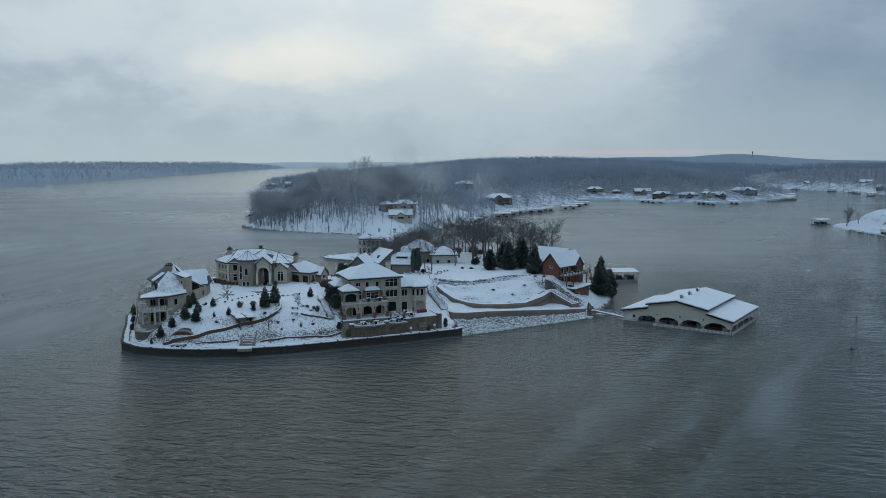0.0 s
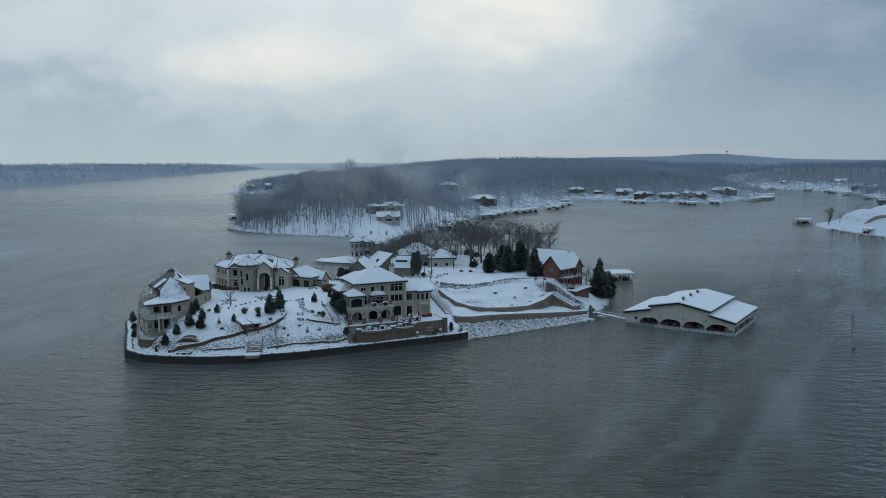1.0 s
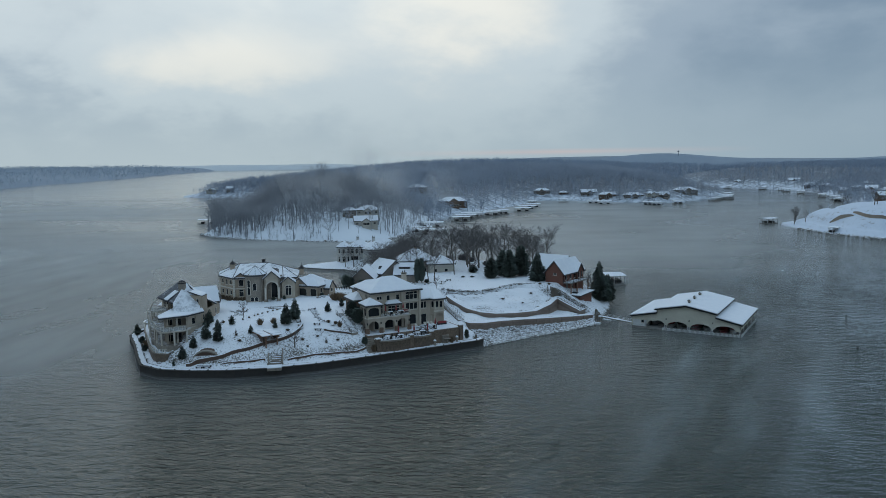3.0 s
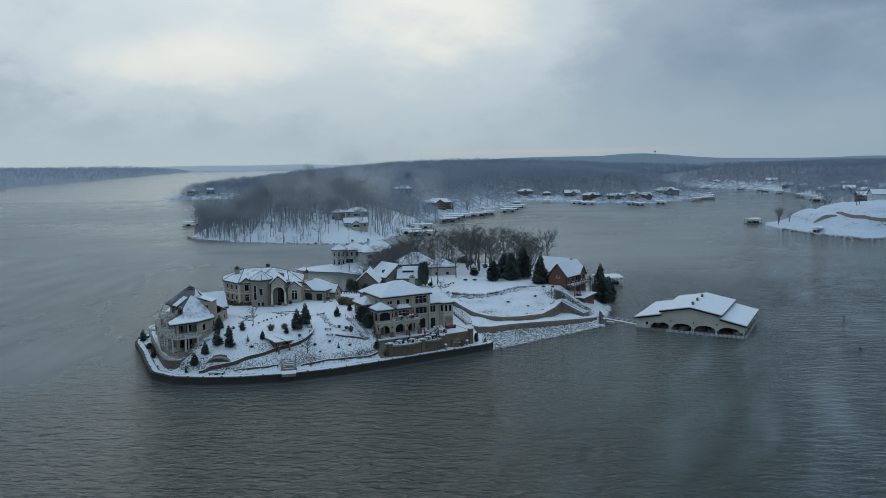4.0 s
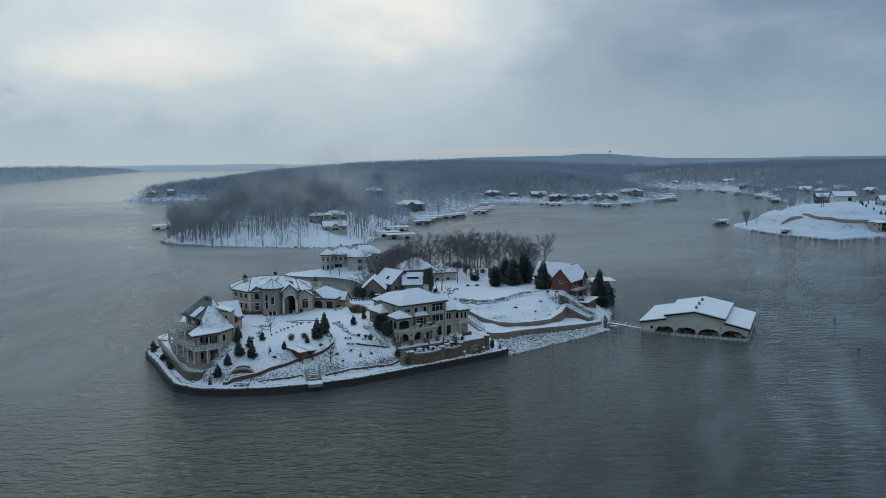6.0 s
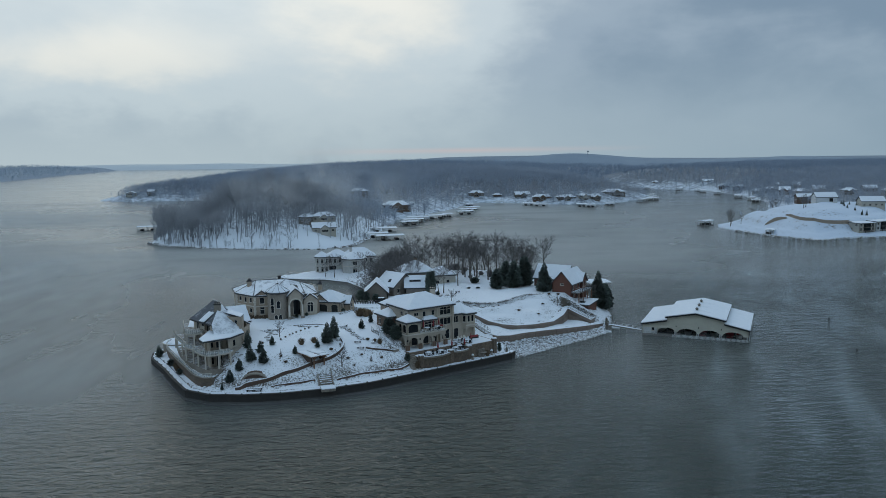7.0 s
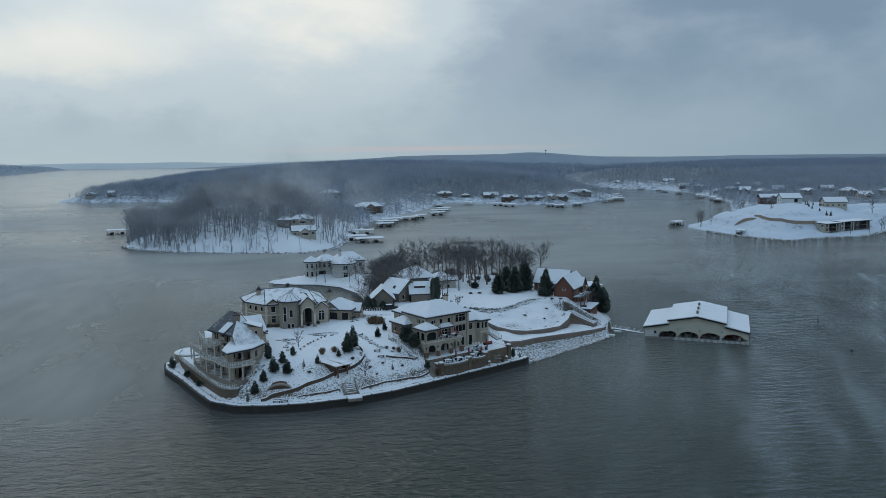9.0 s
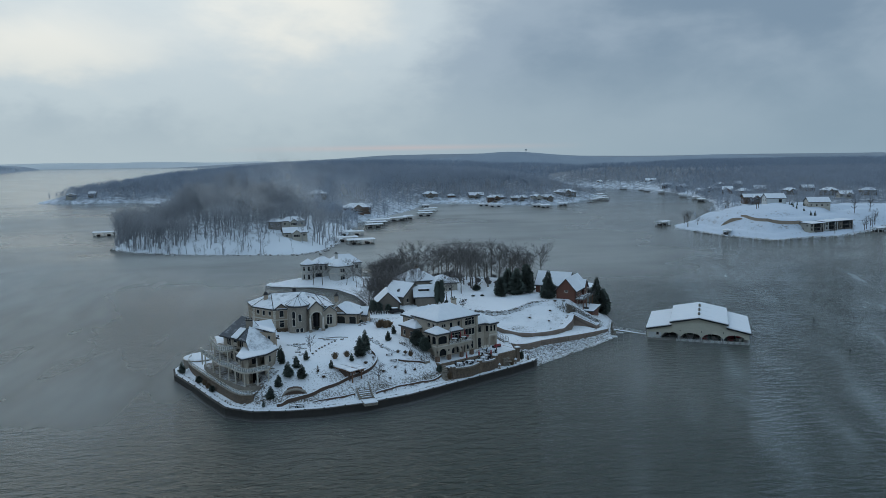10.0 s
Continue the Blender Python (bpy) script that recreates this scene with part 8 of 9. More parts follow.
def round_terrace():
    """A raised round lookout at the western tip."""
    g = thing("round_terrace", pose(-109.6, 193.2, 3.0), "round stone lookout terrace under smooth snow", "terrace")
    k = 28
    ring = lambda r: [(r * math.cos(2 * math.pi * i / k), r * math.sin(2 * math.pi * i / k)) for i in range(k)]
    Shape().prism(ring(4.1), -0.6, 2.45).make("wall_body", GREYSTONE, g)
    c = Shape().prism(ring(4.25), 2.453, 2.6).make("coping", CREAM, g)
    Shape().prism(ring(4.1), 2.603, 2.8, ring(3.7)).make("terrace_snow", SNOW, c, "smooth snow on the paving")


round_terrace()


def side_stairs(a, b, n, half, label, rails=(-1, 1)):
    """Outdoor stairs with dark railings."""
    g = thing("garden_stairs", Matrix.Identity(4), label, "stairs", "outdoor stairs")
    a, b = Vector(a), Vector(b)
    d = Vector((b.x - a.x, b.y - a.y, 0)).normalized()
    q = Vector((-d.y, d.x, 0)) * half
    for i in range(n):
        p = a.lerp(b, i / n)
        e = a.lerp(b, (i + 1.15) / n)
        s = Shape().add([(c.x, c.y, z) for z in (p.z - 2.0, p.z) for c in (p - q, e - q, e + q, p + q)], [(3, 2, 1, 0), (4, 5, 6, 7), (0, 1, 5, 4), (1, 2, 6, 5), (2, 3, 7, 6), (3, 0, 4, 7)]).make("step", GREYSTONE, g)
        Shape().add([(c.x, c.y, z) for z in (p.z + 0.003, p.z + 0.06) for c in (p - q * 0.85, e - q * 0.85, e + q * 0.85, p + q * 0.85)], [(4, 5, 6, 7), (0, 1, 5, 4), (1, 2, 6, 5), (2, 3, 7, 6), (3, 0, 4, 7)]).make("step_snow", SNOW, s)
    for sgn in rails:
        r = Shape()
        for i in range(0, n + 1, 2):
            p = a.lerp(b, i / n) + q * sgn
            r.tube(p - Vector((0, 0, 0.3)), p + Vector((0, 0, 1.0)), 0.03, 0.03, 4)
        for z in (1.0, 0.7, 0.4):
            r.tube(a + q * sgn + Vector((0, 0, z)), b + q * sgn + Vector((0, 0, z)), 0.025, 0.025, 4)
        r.make("railing", DARK, g)


side_stairs((-58.9, 180.6, 10.0), (-53.6, 172.2, 6.9), 18, 0.8, "snowy garden stairs with a dark metal railing")
side_stairs((-35.0, 203.6, 8.4), (-29.5, 192.7, 5.6), 18, 0.9, "snowy stone stairs climbing beside the villa")
side_stairs((-2.2, 218.7, 6.95), (4.2, 214.9, 3.9), 20, 0.9, "snowy stone stairs beside the sloping wall", (1,))


# ---- trees and shrubs ----
def conifer(name, seed, levels, arms, label, mat=NEEDLE, taper=1.0, droop=0.35, wide=0.24):
    """A tree of unit height: trunk and tiers of ragged, drooping needle sprays."""
    r = random.Random(seed)
    g = thing(name, Matrix.Identity(4), label, "conifer", "conifers")
    Shape().tube((0, 0, -0.03), (0, 0, 0.9), 0.022, 0.004, 5).make("trunk", BARK, g)
    s = Shape()
    for i in range(int(levels * arms * 2.0)):
        t = r.random() ** 1.25
        z = 0.05 + 0.93 * t
        rad = wide * ((1 - t) ** taper * min(1.0, 0.62 + 2.4 * t) if taper else math.sin(math.pi * (0.14 + 0.84 * t)) ** 0.7) + 0.012
        a = r.uniform(0, 6.283)
        rad *= 1 + 0.16 * math.sin(3 * a + 9 * t + seed) + 0.10 * math.sin(23 * t + 2 * a)
        ln = rad * r.uniform(0.55, 1.12)
        d = Vector((math.cos(a), math.sin(a), 0))
        p = Vector((0, 0, z))
        tip = p + d * ln + Vector((0, 0, -droop * ln + r.gauss(0, 0.10) * ln))
        side = Vector((-d.y, d.x, r.gauss(0, 0.35))) * ln * r.uniform(0.14, 0.27)
        mid = p.lerp(tip, 0.6) + Vector((0, 0, 0.08 * ln))
        s.add([p.lerp(tip, 0.25), mid - side, tip, mid + side, mid + Vector((0, 0, -0.14 * ln))], [(0, 1, 2), (0, 2, 3), (4, 1, 2), (4, 2, 3)])
        for w in (-1, 1):
            q = mid + side * w * r.uniform(0.8, 1.5)
            e = q + (d * 0.7 + Vector((-d.y, d.x, 0)) * w * 0.5) * ln * r.uniform(0.2, 0.4) + Vector((0, 0, r.gauss(0, 0.08) * ln))
            s.add([mid, q, e], [(0, 1, 2)])
    s.make("crown", mat, g)
    return g


def planted(src, spots, first=None):
    """Copies of a thing at x, y, height, width factor; the first spot takes the thing itself."""
    r = random.Random(len(spots))
    for i, (x, y, h, w) in enumerate(spots):
        m = pose(x, y, ground_at(x, y) - 0.05, 0, 0, r.uniform(0, 360)) @ Matrix.Diagonal((h * w, h * w, h, 1))
        if i == 0:
            src.matrix_world = m
        else:
            c = copy_thing(src, Matrix.Identity(4))
            c.matrix_world = m


LAWN_FIRS = [(-85.8, 163.1, 3.7, 1.3), (-82.8, 162.5, 3.5, 1.3), (-87.8, 160.8, 3.0, 1.2), (-89.4, 158.3, 3.2, 1.25), (-84.1, 166.2, 2.9, 1.3), (-87.4, 168.2, 3.4, 1.0), (-82.0, 169.8, 2.4, 1.2), (-76.3, 165.9, 2.2, 1.1), (-71.6, 169.1, 2.0, 1.2), (-62.1, 182.7, 2.7, 1.2), (-60.1, 190.0, 2.5, 1.1), (-90.8, 156.8, 1.8, 0.8), (-87.9, 171.5, 3.6, 1.0), (-113.2, 187.3, 3.2, 1.2)]
planted(conifer("fir_tree", 1, 20, 15, "small dark-green fir on the snowy lawn", taper=0.7, droop=0.0, wide=0.29), LAWN_FIRS)
planted(conifer("fir_tree", 2, 26, 18, "tall dark-green fir above the garden wall", taper=0.7, droop=0.0, wide=0.27), [(-69.5, 171.3, 5.2, 1.15), (-68.2, 174.4, 5.6, 1.0)])
RUST = srf("rusty_needles", (0.085, 0.055, 0.04), (0.06, 0.04, 0.03), 2.0, 0.9)
planted(conifer("small_fir", 3, 13, 7, "small rust-brown fir in the snow", RUST), [(-79.3, 164.5, 1.9, 1.1), (-59.3, 167.2, 1.8, 1.0)])
planted(conifer("cedar_tree", 4, 30, 22, "broad dark-green cedar on the snowy plateau", taper=0.5, droop=0.0, wide=0.33), [(-21.6, 234.5, 6.6, 1.15), (-15.8, 236.4, 9.0, 1.0), (-12.0, 238.4, 10.0, 0.95), (-17.8, 240.5, 8.4, 1.1)])
planted(conifer("spruce_tree", 5, 34, 22, "tall dark-green spruce beside the brick house", wide=0.31, taper=0.75, droop=0.15), [(-7.6, 228.0, 9.4, 1.0), (12.4, 239.0, 11.6, 0.9)])
planted(conifer("cedar_tree", 14, 30, 22, "bushy dark-green cedar below the brick house", taper=0.55, droop=0.1, wide=0.31), [(11.6, 231.8, 8.4, 1.1), (15.2, 240.0, 8.8, 1.05), (13.4, 235.6, 8.6, 1.0)])
planted(conifer("cypress_tree", 6, 34, 20, "narrow dark-green cypress by the guest house", taper=0.25, droop=-1.0, wide=0.15), [(-43.7, 224.8, 7.2, 1.0), (-42.4, 224.6, 7.5, 1.0), (-49.8, 228.6, 3.0, 1.5), (-27.7, 182.6, 2.3, 1.7), (-70.0, 207.6, 0.9, 1.6)])
planted(conifer("yew_bush", 7, 30, 18, "rounded dark-green yew bush", taper=0.35, droop=-0.4, wide=0.5), [(-55.2, 178.4, 4.2, 0.85), (-53.6, 176.2, 3.6, 0.9), (-107.6, 178.0, 1.7, 1.0), (-103.4, 170.2, 1.5, 1.0), (-99.3, 160.4, 1.6, 1.2), (-27.4, 246.2, 2.0, 1.6), (-30.4, 236.0, 0.5, 2.6), (-27.5, 235.6, 0.5, 2.8), (-40.9, 224.9, 1.2, 1.2), (-80, 197.6, 1.0, 1.2), (-77.5, 199.0, 1.0, 1.0), (-68, 203, 1.0, 1.1), (-66.6, 206, 1.1, 1.1), (-59.5, 216.3, 2.4, 1.0), (-63.9, 216.6, 3.6, 0.8), (-62.4, 216.0, 3.2, 0.85), (-65.2, 217.6, 3.8, 0.8), (-50.9, 170.2, 1.9, 0.8)])


def grass_clump(seed, label, mat=SHRUB):
    r = random.Random(seed)
    s = Shape()
    for _ in range(150):
        a, t = r.uniform(0, 6.283), r.random() ** 0.6
        b = Vector((math.cos(a), math.sin(a), 0)) * 0.25 * t
        e = Vector((math.cos(a), math.sin(a), 0)) * 0.62 * t + Vector((r.gauss(0, 0.08), r.gauss(0, 0.08), r.uniform(0.55, 1.0) * (1 - 0.3 * t)))
        q = Vector((-math.sin(a), math.cos(a), 0)) * 0.035
        s.add([b - q, b + q, e + q * 0.6, e - q * 0.6], [(0, 1, 2, 3)])
    g = thing("ornamental_grass", Matrix.Identity(4), label, "shrub", "dry shrubs")
    s.make("blades", mat, g)
    return g


planted(grass_clump(1, "clump of tall tan dry grass"), [(-75.4, 170.1, 1.8, 0.9), (-72.6, 171.5, 1.6, 1.0), (-63.4, 197.5, 2.3, 1.1), (-61.6, 197.2, 2.4, 1.1), (-62.5, 199.0, 2.2, 1.2), (-60.7, 197.9, 2.0, 1.2), (-57.4, 173.6, 1.7, 0.8), (-48.6, 169.2, 2.2, 0.7), (-31.2, 178.8, 1.8, 0.7), (-104.8, 173.5, 1.5, 1.0), (-106.0, 176.2, 1.5, 1.0)])
BUSH_ROW = [(-80.6, 173.4), (-79.8, 175.7), (-79.1, 177.7), (-78.5, 178.6), (-77.8, 179.8), (-76.9, 181.4), (-76.1, 183.2), (-75.3, 184.1)]
planted(grass_clump(2, "small brown clipped bush beside the drive", HEDGE), [(x, y, 0.5, 0.95) for x, y in BUSH_ROW])
planted(grass_clump(8, "dense dark shrub on the bank by the stairs", HEDGE), [(-4.6, 221.2, 0.6, 1.8), (-7.2, 221.8, 0.6, 1.8)])
planted(grass_clump(3, "low dark dormant bush in the snow", HEDGE), [(-64.5, 166.3, 0.7, 1.2), (-61.5, 168.3, 0.5, 1.5), (-57.0, 168.9, 0.5, 1.6), (-63.0, 164.6, 0.5, 1.2), (-73.8, 166.0, 0.6, 1.2), (-71.0, 166.4, 0.7, 1.2), (-68.4, 168.2, 0.7, 1.3), (-78.0, 162.9, 0.6, 1.5), (-84.5, 170.9, 0.6, 1.5), (-60.3, 174.9, 0.8, 1.2), (-58.6, 174.6, 0.9, 1.0)])


def broadleaf(name, seed, limbs, boughs, blades, clear, label, spread=0.30, width=1.0, rising=0.0, stout=1.0):
    a, b = bare_tree(seed, 1.0, limbs, boughs, blades, clear, spread, width, rising, stout)
    g = thing(name, Matrix.Identity(4), label, "tree", "bare trees")
    a.make("trunk", BARK, g, "grey-brown trunk and limbs")
    b.make("crown", TWIG, g, "fine leafless twigs")
    return g


def island_trees():
    r = random.Random(31)
    kinds = [broadleaf("bare_tree", 300 + i, 17, 6, 12, 0.33 + 0.03 * i, "tall leafless oak at the back of the island", 0.50, 0.8, -0.22, 1.9) for i in range(5)]
    spots = []
    tries = 0
    while len(spots) < 54 and tries < 5000:
        tries += 1
        x, y = r.uniform(-62, -2), r.uniform(246, 286)
        if y > 290 - abs(x + 30) * 0.35 or (x < -57 and y < 236):
            continue
        if -54 < x < -30 and y < 260 or -28 < x and y < 250 or (x < -46 and y < 244):
            continue
        if all((x - a) ** 2 + (y - b) ** 2 > 19 for a, b in spots):
            spots.append((x, y))
    spots += [(-63.6, 226), (-64.2, 233), (-62.6, 239), (-63.8, 246), (-60.4, 232), (-57.6, 236), (-59, 242), (-55, 240), (-52, 243), (-40.3, 226.5), (-38.9, 228.3), (-33.4, 241.5), (-28.2, 247.4), (-48, 246), (-46, 250)]
    spots += [(r.uniform(-62, -44), r.uniform(262, 320)) for _ in range(16)] + [(r.uniform(-63.5, -52), r.uniform(248, 300)) for _ in range(16)] + [(-84, 320.5), (-80, 319), (-70, 314), (-66, 308), (-67, 318), (-63, 303)]
    ground = island_z(np.array([s[0] for s in spots]), np.array([s[1] for s in spots]))
    for i, ((x, y), z) in enumerate(zip(spots, ground)):
        h = r.choice((r.uniform(13.5, 17.5), r.uniform(12.5, 16.5), r.uniform(8, 12))) if i < 54 else r.uniform(9.5, 14.0)
        if y > 300:
            h = r.uniform(8, 11.5)
        m = pose(x, y, max(float(z), 0.8) - 0.2, 0, 0, r.uniform(0, 360)) @ Matrix.Diagonal((h * r.uniform(0.95, 1.2), h * r.uniform(0.95, 1.2), h, 1))
        if i < 5:
            kinds[i].matrix_world = m
        else:
            copy_thing(kinds[i % 5], Matrix.Identity(4)).matrix_world = m
    small = broadleaf("small_bare_tree", 411, 12, 5, 9, 0.18, "small leafless garden tree in the snow", 0.55, 2.4)
    for i, (x, y, h, w) in enumerate([(-65.7, 163.5, 4.6, 1.25), (-81.2, 176.0, 4.6, 0.9), (-113.0, 199.0, 4.6, 1.4), (-113.6, 196.4, 3.4, 1.4), (-26.8, 246.8, 6.0, 0.8), (-37.4, 215.5, 4.0, 0.8), (-64.5, 221, 6, 1), (9.5, 236, 7, 1)]):
        m = pose(x, y, ground_at(x, y) - 0.1, 0, 0, 40 * i) @ Matrix.Diagonal((h * w, h * w, h, 1))
        if i == 0:
            small.matrix_world = m
        else:
            copy_thing(small, Matrix.Identity(4)).matrix_world = m


island_trees()


def brush():
    """Leafless brush under the trees at the back of the island."""
    r = random.Random(64)
    spots = []
    while len(spots) < 46:
        x, y = r.uniform(-62, 8), r.uniform(250, 286)
        if not (-56 < x < -30 and y < 262):
            spots.append((x, y, r.uniform(1.4, 3.0), r.uniform(0.9, 1.5)))
    planted(grass_clump(9, "leafless brown brush under the trees", TWIG), spots)


brush()


# ---- terrace furniture ----
VILLA_M = pose(*VILLA_AT, 0, 0, 0, VILLA_TURN)


def at_villa(u, v, z, turn=0.0):
    return VILLA_M @ pose(u, v, z, 0, 0, turn)


def patio_chair():
    g = thing("patio_chair", Matrix.Identity(4), "dark metal patio chair with snow on its seat", "chair", "patio chairs")
    Shape().box(-0.28, -0.28, 0.40, 0.28, 0.28, 0.46).make("seat", DARK, g)
    Shape().box(-0.26, -0.26, 0.462, 0.26, 0.24, 0.53).make("seat_snow", SNOW, g, "snow on the seat")
    Shape().box(-0.28, 0.22, 0.46, 0.28, 0.28, 1.0).make("backrest", DARK, g)
    for x in (-0.25, 0.25):
        for y in (-0.25, 0.25):
            Shape().box(x - 0.03, y - 0.03, 0, x + 0.03, y + 0.03, 0.4).make("leg", DARK, g)
    return g


def patio_table():
    g = thing("patio_table", Matrix.Identity(4), "round patio table with snow on its top", "table", "patio tables")
    ring = [(0.75 * math.cos(6.283 * i / 14), 0.75 * math.sin(6.283 * i / 14)) for i in range(14)]
    Shape().prism(ring, 0.70, 0.75).make("tabletop", DARK, g)
    Shape().prism([(x * 0.93, y * 0.93) for x, y in ring], 0.752, 0.84).make("table_snow", SNOW, g, "snow on the tabletop")
    Shape().tube((0, 0, 0), (0, 0, 0.7), 0.06, 0.06, 6).tube((0, 0, 0), (0, 0, 0.06), 0.35, 0.3, 8).make("pedestal", DARK, g)
    return g


def parasol():
    g = thing("parasol", Matrix.Identity(4), "closed dark-red parasol on its pole", "parasol", "parasols")
    Shape().tube((0, 0, 0), (0, 0, 2.7), 0.035, 0.03, 6).make("pole", WOOD, g)
    Shape().tube((0, 0, 1.2), (0, 0, 1.6), 0.20, 0.22, 8).tube((0, 0, 1.6), (0, 0, 2.6), 0.22, 0.05, 8).make("folded_canopy", RED, g)
    Shape().tube((0, 0, 0), (0, 0, 0.1), 0.35, 0.3, 10).make("base", DARK, g)
    return g


def lounger():
    g = thing("sun_lounger", Matrix.Identity(4), "reclining sun lounger with a snow-covered pale cushion", "lounger", "sun loungers")
    Shape().box(-0.33, -1.0, 0.28, 0.33, 0.5, 0.34).make("frame", DARK, g)
    Shape().box(-0.3, -0.98, 0.345, 0.3, 0.48, 0.46).make("cushion", SNOW, g)
    Shape().add([(-0.3, 0.5, 0.34), (0.3, 0.5, 0.34), (0.3, 1.05, 0.85), (-0.3, 1.05, 0.85), (-0.3, 0.42, 0.44), (0.3, 0.42, 0.44), (0.3, 0.97, 0.95), (-0.3, 0.97, 0.95)], [(0, 3, 2, 1), (4, 5, 6, 7), (0, 1, 5, 4), (1, 2, 6, 5), (2, 3, 7, 6), (3, 0, 4, 7)]).make("backrest", CREAM, g)
    for x in (-0.28, 0.28):
        for y in (-0.9, 0.4):
            Shape().box(x - 0.03, y - 0.03, 0, x + 0.03, y + 0.03, 0.28).make("leg", DARK, g)
    return g


def sofa():
    g = thing("garden_sofa", Matrix.Identity(4), "garden sofa with dark-red cushions", "sofa", "garden sofas")
    Shape().box(-1.1, -0.4, 0.0, 1.1, 0.4, 0.35).make("base", DARK, g)
    Shape().box(-1.05, -0.36, 0.352, 1.05, 0.22, 0.52).make("seat_cushion", RED, g)
    Shape().box(-1.1, 0.22, 0.352, 1.1, 0.42, 0.85).make("backrest", RED, g)
    Shape().box(-1.2, -0.4, 0.0, -1.105, 0.42, 0.6).make("armrest", DARK, g)
    Shape().box(1.105, -0.4, 0.0, 1.2, 0.42, 0.6).make("armrest", DARK, g)
    return g


def furnish():
    r = random.Random(5)
    chair, table, para, bed, seat = patio_chair(), patio_table(), parasol(), lounger(), sofa()
    used = set()

    def put(src, m):
        if src.name in used:
            copy_thing(src, m)
        else:
            used.add(src.name)
            src.matrix_world = m

    for u, v, z in ((1.6, -6.6, 5.48), (4.9, -6.7, 5.48), (9.4, -6.4, 5.48), (11.2, -5.4, 5.48), (4.6, -1.2, 10.05), (7.4, -1.3, 10.05), (13.8, -4.6, 6.36)):
        put(table, at_villa(u, v, z))
        k = 4 if z < 9 else 3
        for i in range(k):
            a = 90 * i + r.uniform(-20, 20)
            put(chair, at_villa(u + 1.15 * math.sin(radians(-a)), v + 1.15 * math.cos(radians(-a)), z, a))
    for u, v, z in ((4.9, -5.4, 5.48), (9.0, -5.3, 5.48), (12.0, -6.4, 5.48), (8.2, -0.8, 10.05), (5.9, -1.9, 10.05), (3.2, -1.7, 10.05), (14.6, -5.4, 6.36)):
        put(para, at_villa(u, v, z))
    for u in (13.8, 14.7, 15.6):
        put(bed, at_villa(u, -1.9, 6.36, 0))
    put(bed, at_villa(11.3, -2.6, 6.27, 20))
    put(seat, at_villa(18.2, -1.6, 6.36, 180))
    put(seat, at_villa(9.2 - 0.6, -0.4, 10.05, 180))
    # urns and a small fountain figure
    f = thing("fountain", at_villa(16.5, -7.9, 3.1), "pale tiered garden fountain before the terrace wall", "fountain")
    Shape().tube((0, 0, 0), (0, 0, 0.9), 0.25, 0.16, 8).make("stem", GREYSTONE, f)
    Shape().tube((0, 0, 0.9), (0, 0, 1.15), 0.25, 0.9, 12).make("bowl", GREYSTONE, f)
    Shape().tube((0, 0, 1.15), (0, 0, 1.8), 0.12, 0.08, 8).tube((0, 0, 1.8), (0, 0, 1.95), 0.15, 0.45, 10).tube((0, 0, 1.95), (0, 0, 2.4), 0.1, 0.05, 6).make("upper_bowl", GREYSTONE, f)
    for u, v in ((12.9, -8.5), (19.3, -7.6)):
        p = thing("urn", at_villa(u, v, 3.1), "pale stone garden urn with snow", "urn", "urns")
        Shape().tube((0, 0, 0), (0, 0, 0.5), 0.3, 0.2, 8).tube((0, 0, 0.5), (0, 0, 1.1), 0.2, 0.42, 10).make("body", GREYSTONE, p)
        Shape().tube((0, 0, 1.1), (0, 0, 1.5), 0.4, 0.05, 8).make("snow_cap", SNOW, p, "heap of snow")


furnish()


# ---- drive: car, bollards, benches ----
def car():
    g = thing("parked_car", pose(-57.2, 214.6, ground_at(-57.2, 214.6), 0, 0, 6), "dark parked car with snow on its roof", "car")
    side = [(-2.2, 0.35), (-2.25, 0.85), (-1.3, 0.98), (1.0, 1.0), (2.1, 0.85), (2.2, 0.4)]
    n = len(side)
    Shape().add([(x, y, z) for y in (-0.88, 0.88) for x, z in side], [tuple(range(n)), tuple(range(2 * n - 1, n - 1, -1))] + [(i, n + i, n + (i + 1) % n, (i + 1) % n) for i in range(n)]).make("body", DARK, g)
    cab = [(-1.9, 0.96), (-1.5, 1.55), (0.3, 1.58), (1.0, 0.98)]
    Shape().add([(x, y * (0.95 if z < 1.2 else 0.8), z) for y in (-0.84, 0.84) for x, z in cab], [(0, 1, 2, 3), (7, 6, 5, 4), (0, 4, 5, 1), (1, 5, 6, 2), (2, 6, 7, 3)]).make("cabin", GLASS, g, "dark glazed cabin")
    Shape().box(-1.5, -0.62, 1.585, 0.25, 0.62, 1.7).make("roof_snow", SNOW, g, "snow on the roof")
    for x in (-1.35, 1.4):
        for y in (-0.85, 0.85):
            Shape().tube((x, y - 0.1, 0.33), (x, y + 0.1, 0.33), 0.33, 0.33, 12).make("wheel", DARK, g)


car()


def bollards():
    src = None
    for i in range(12):
        x, y = -66.0 + i * 0.72, 213.6 + i * 0.06
        m = pose(x, y, ground_at(x, y) - 0.05)
        if src is None:
            src = thing("bollard", m, "short dark timber bollard edging the drive", "bollard", "bollards")
            Shape().tube((0, 0, 0), (0, 0, 0.95), 0.16, 0.15, 6).make("post", DARK, src)
            Shape().tube((0, 0, 0.952), (0, 0, 1.02), 0.14, 0.06, 6).make("snow_cap", SNOW, src)
        else:
            copy_thing(src, m)


bollards()


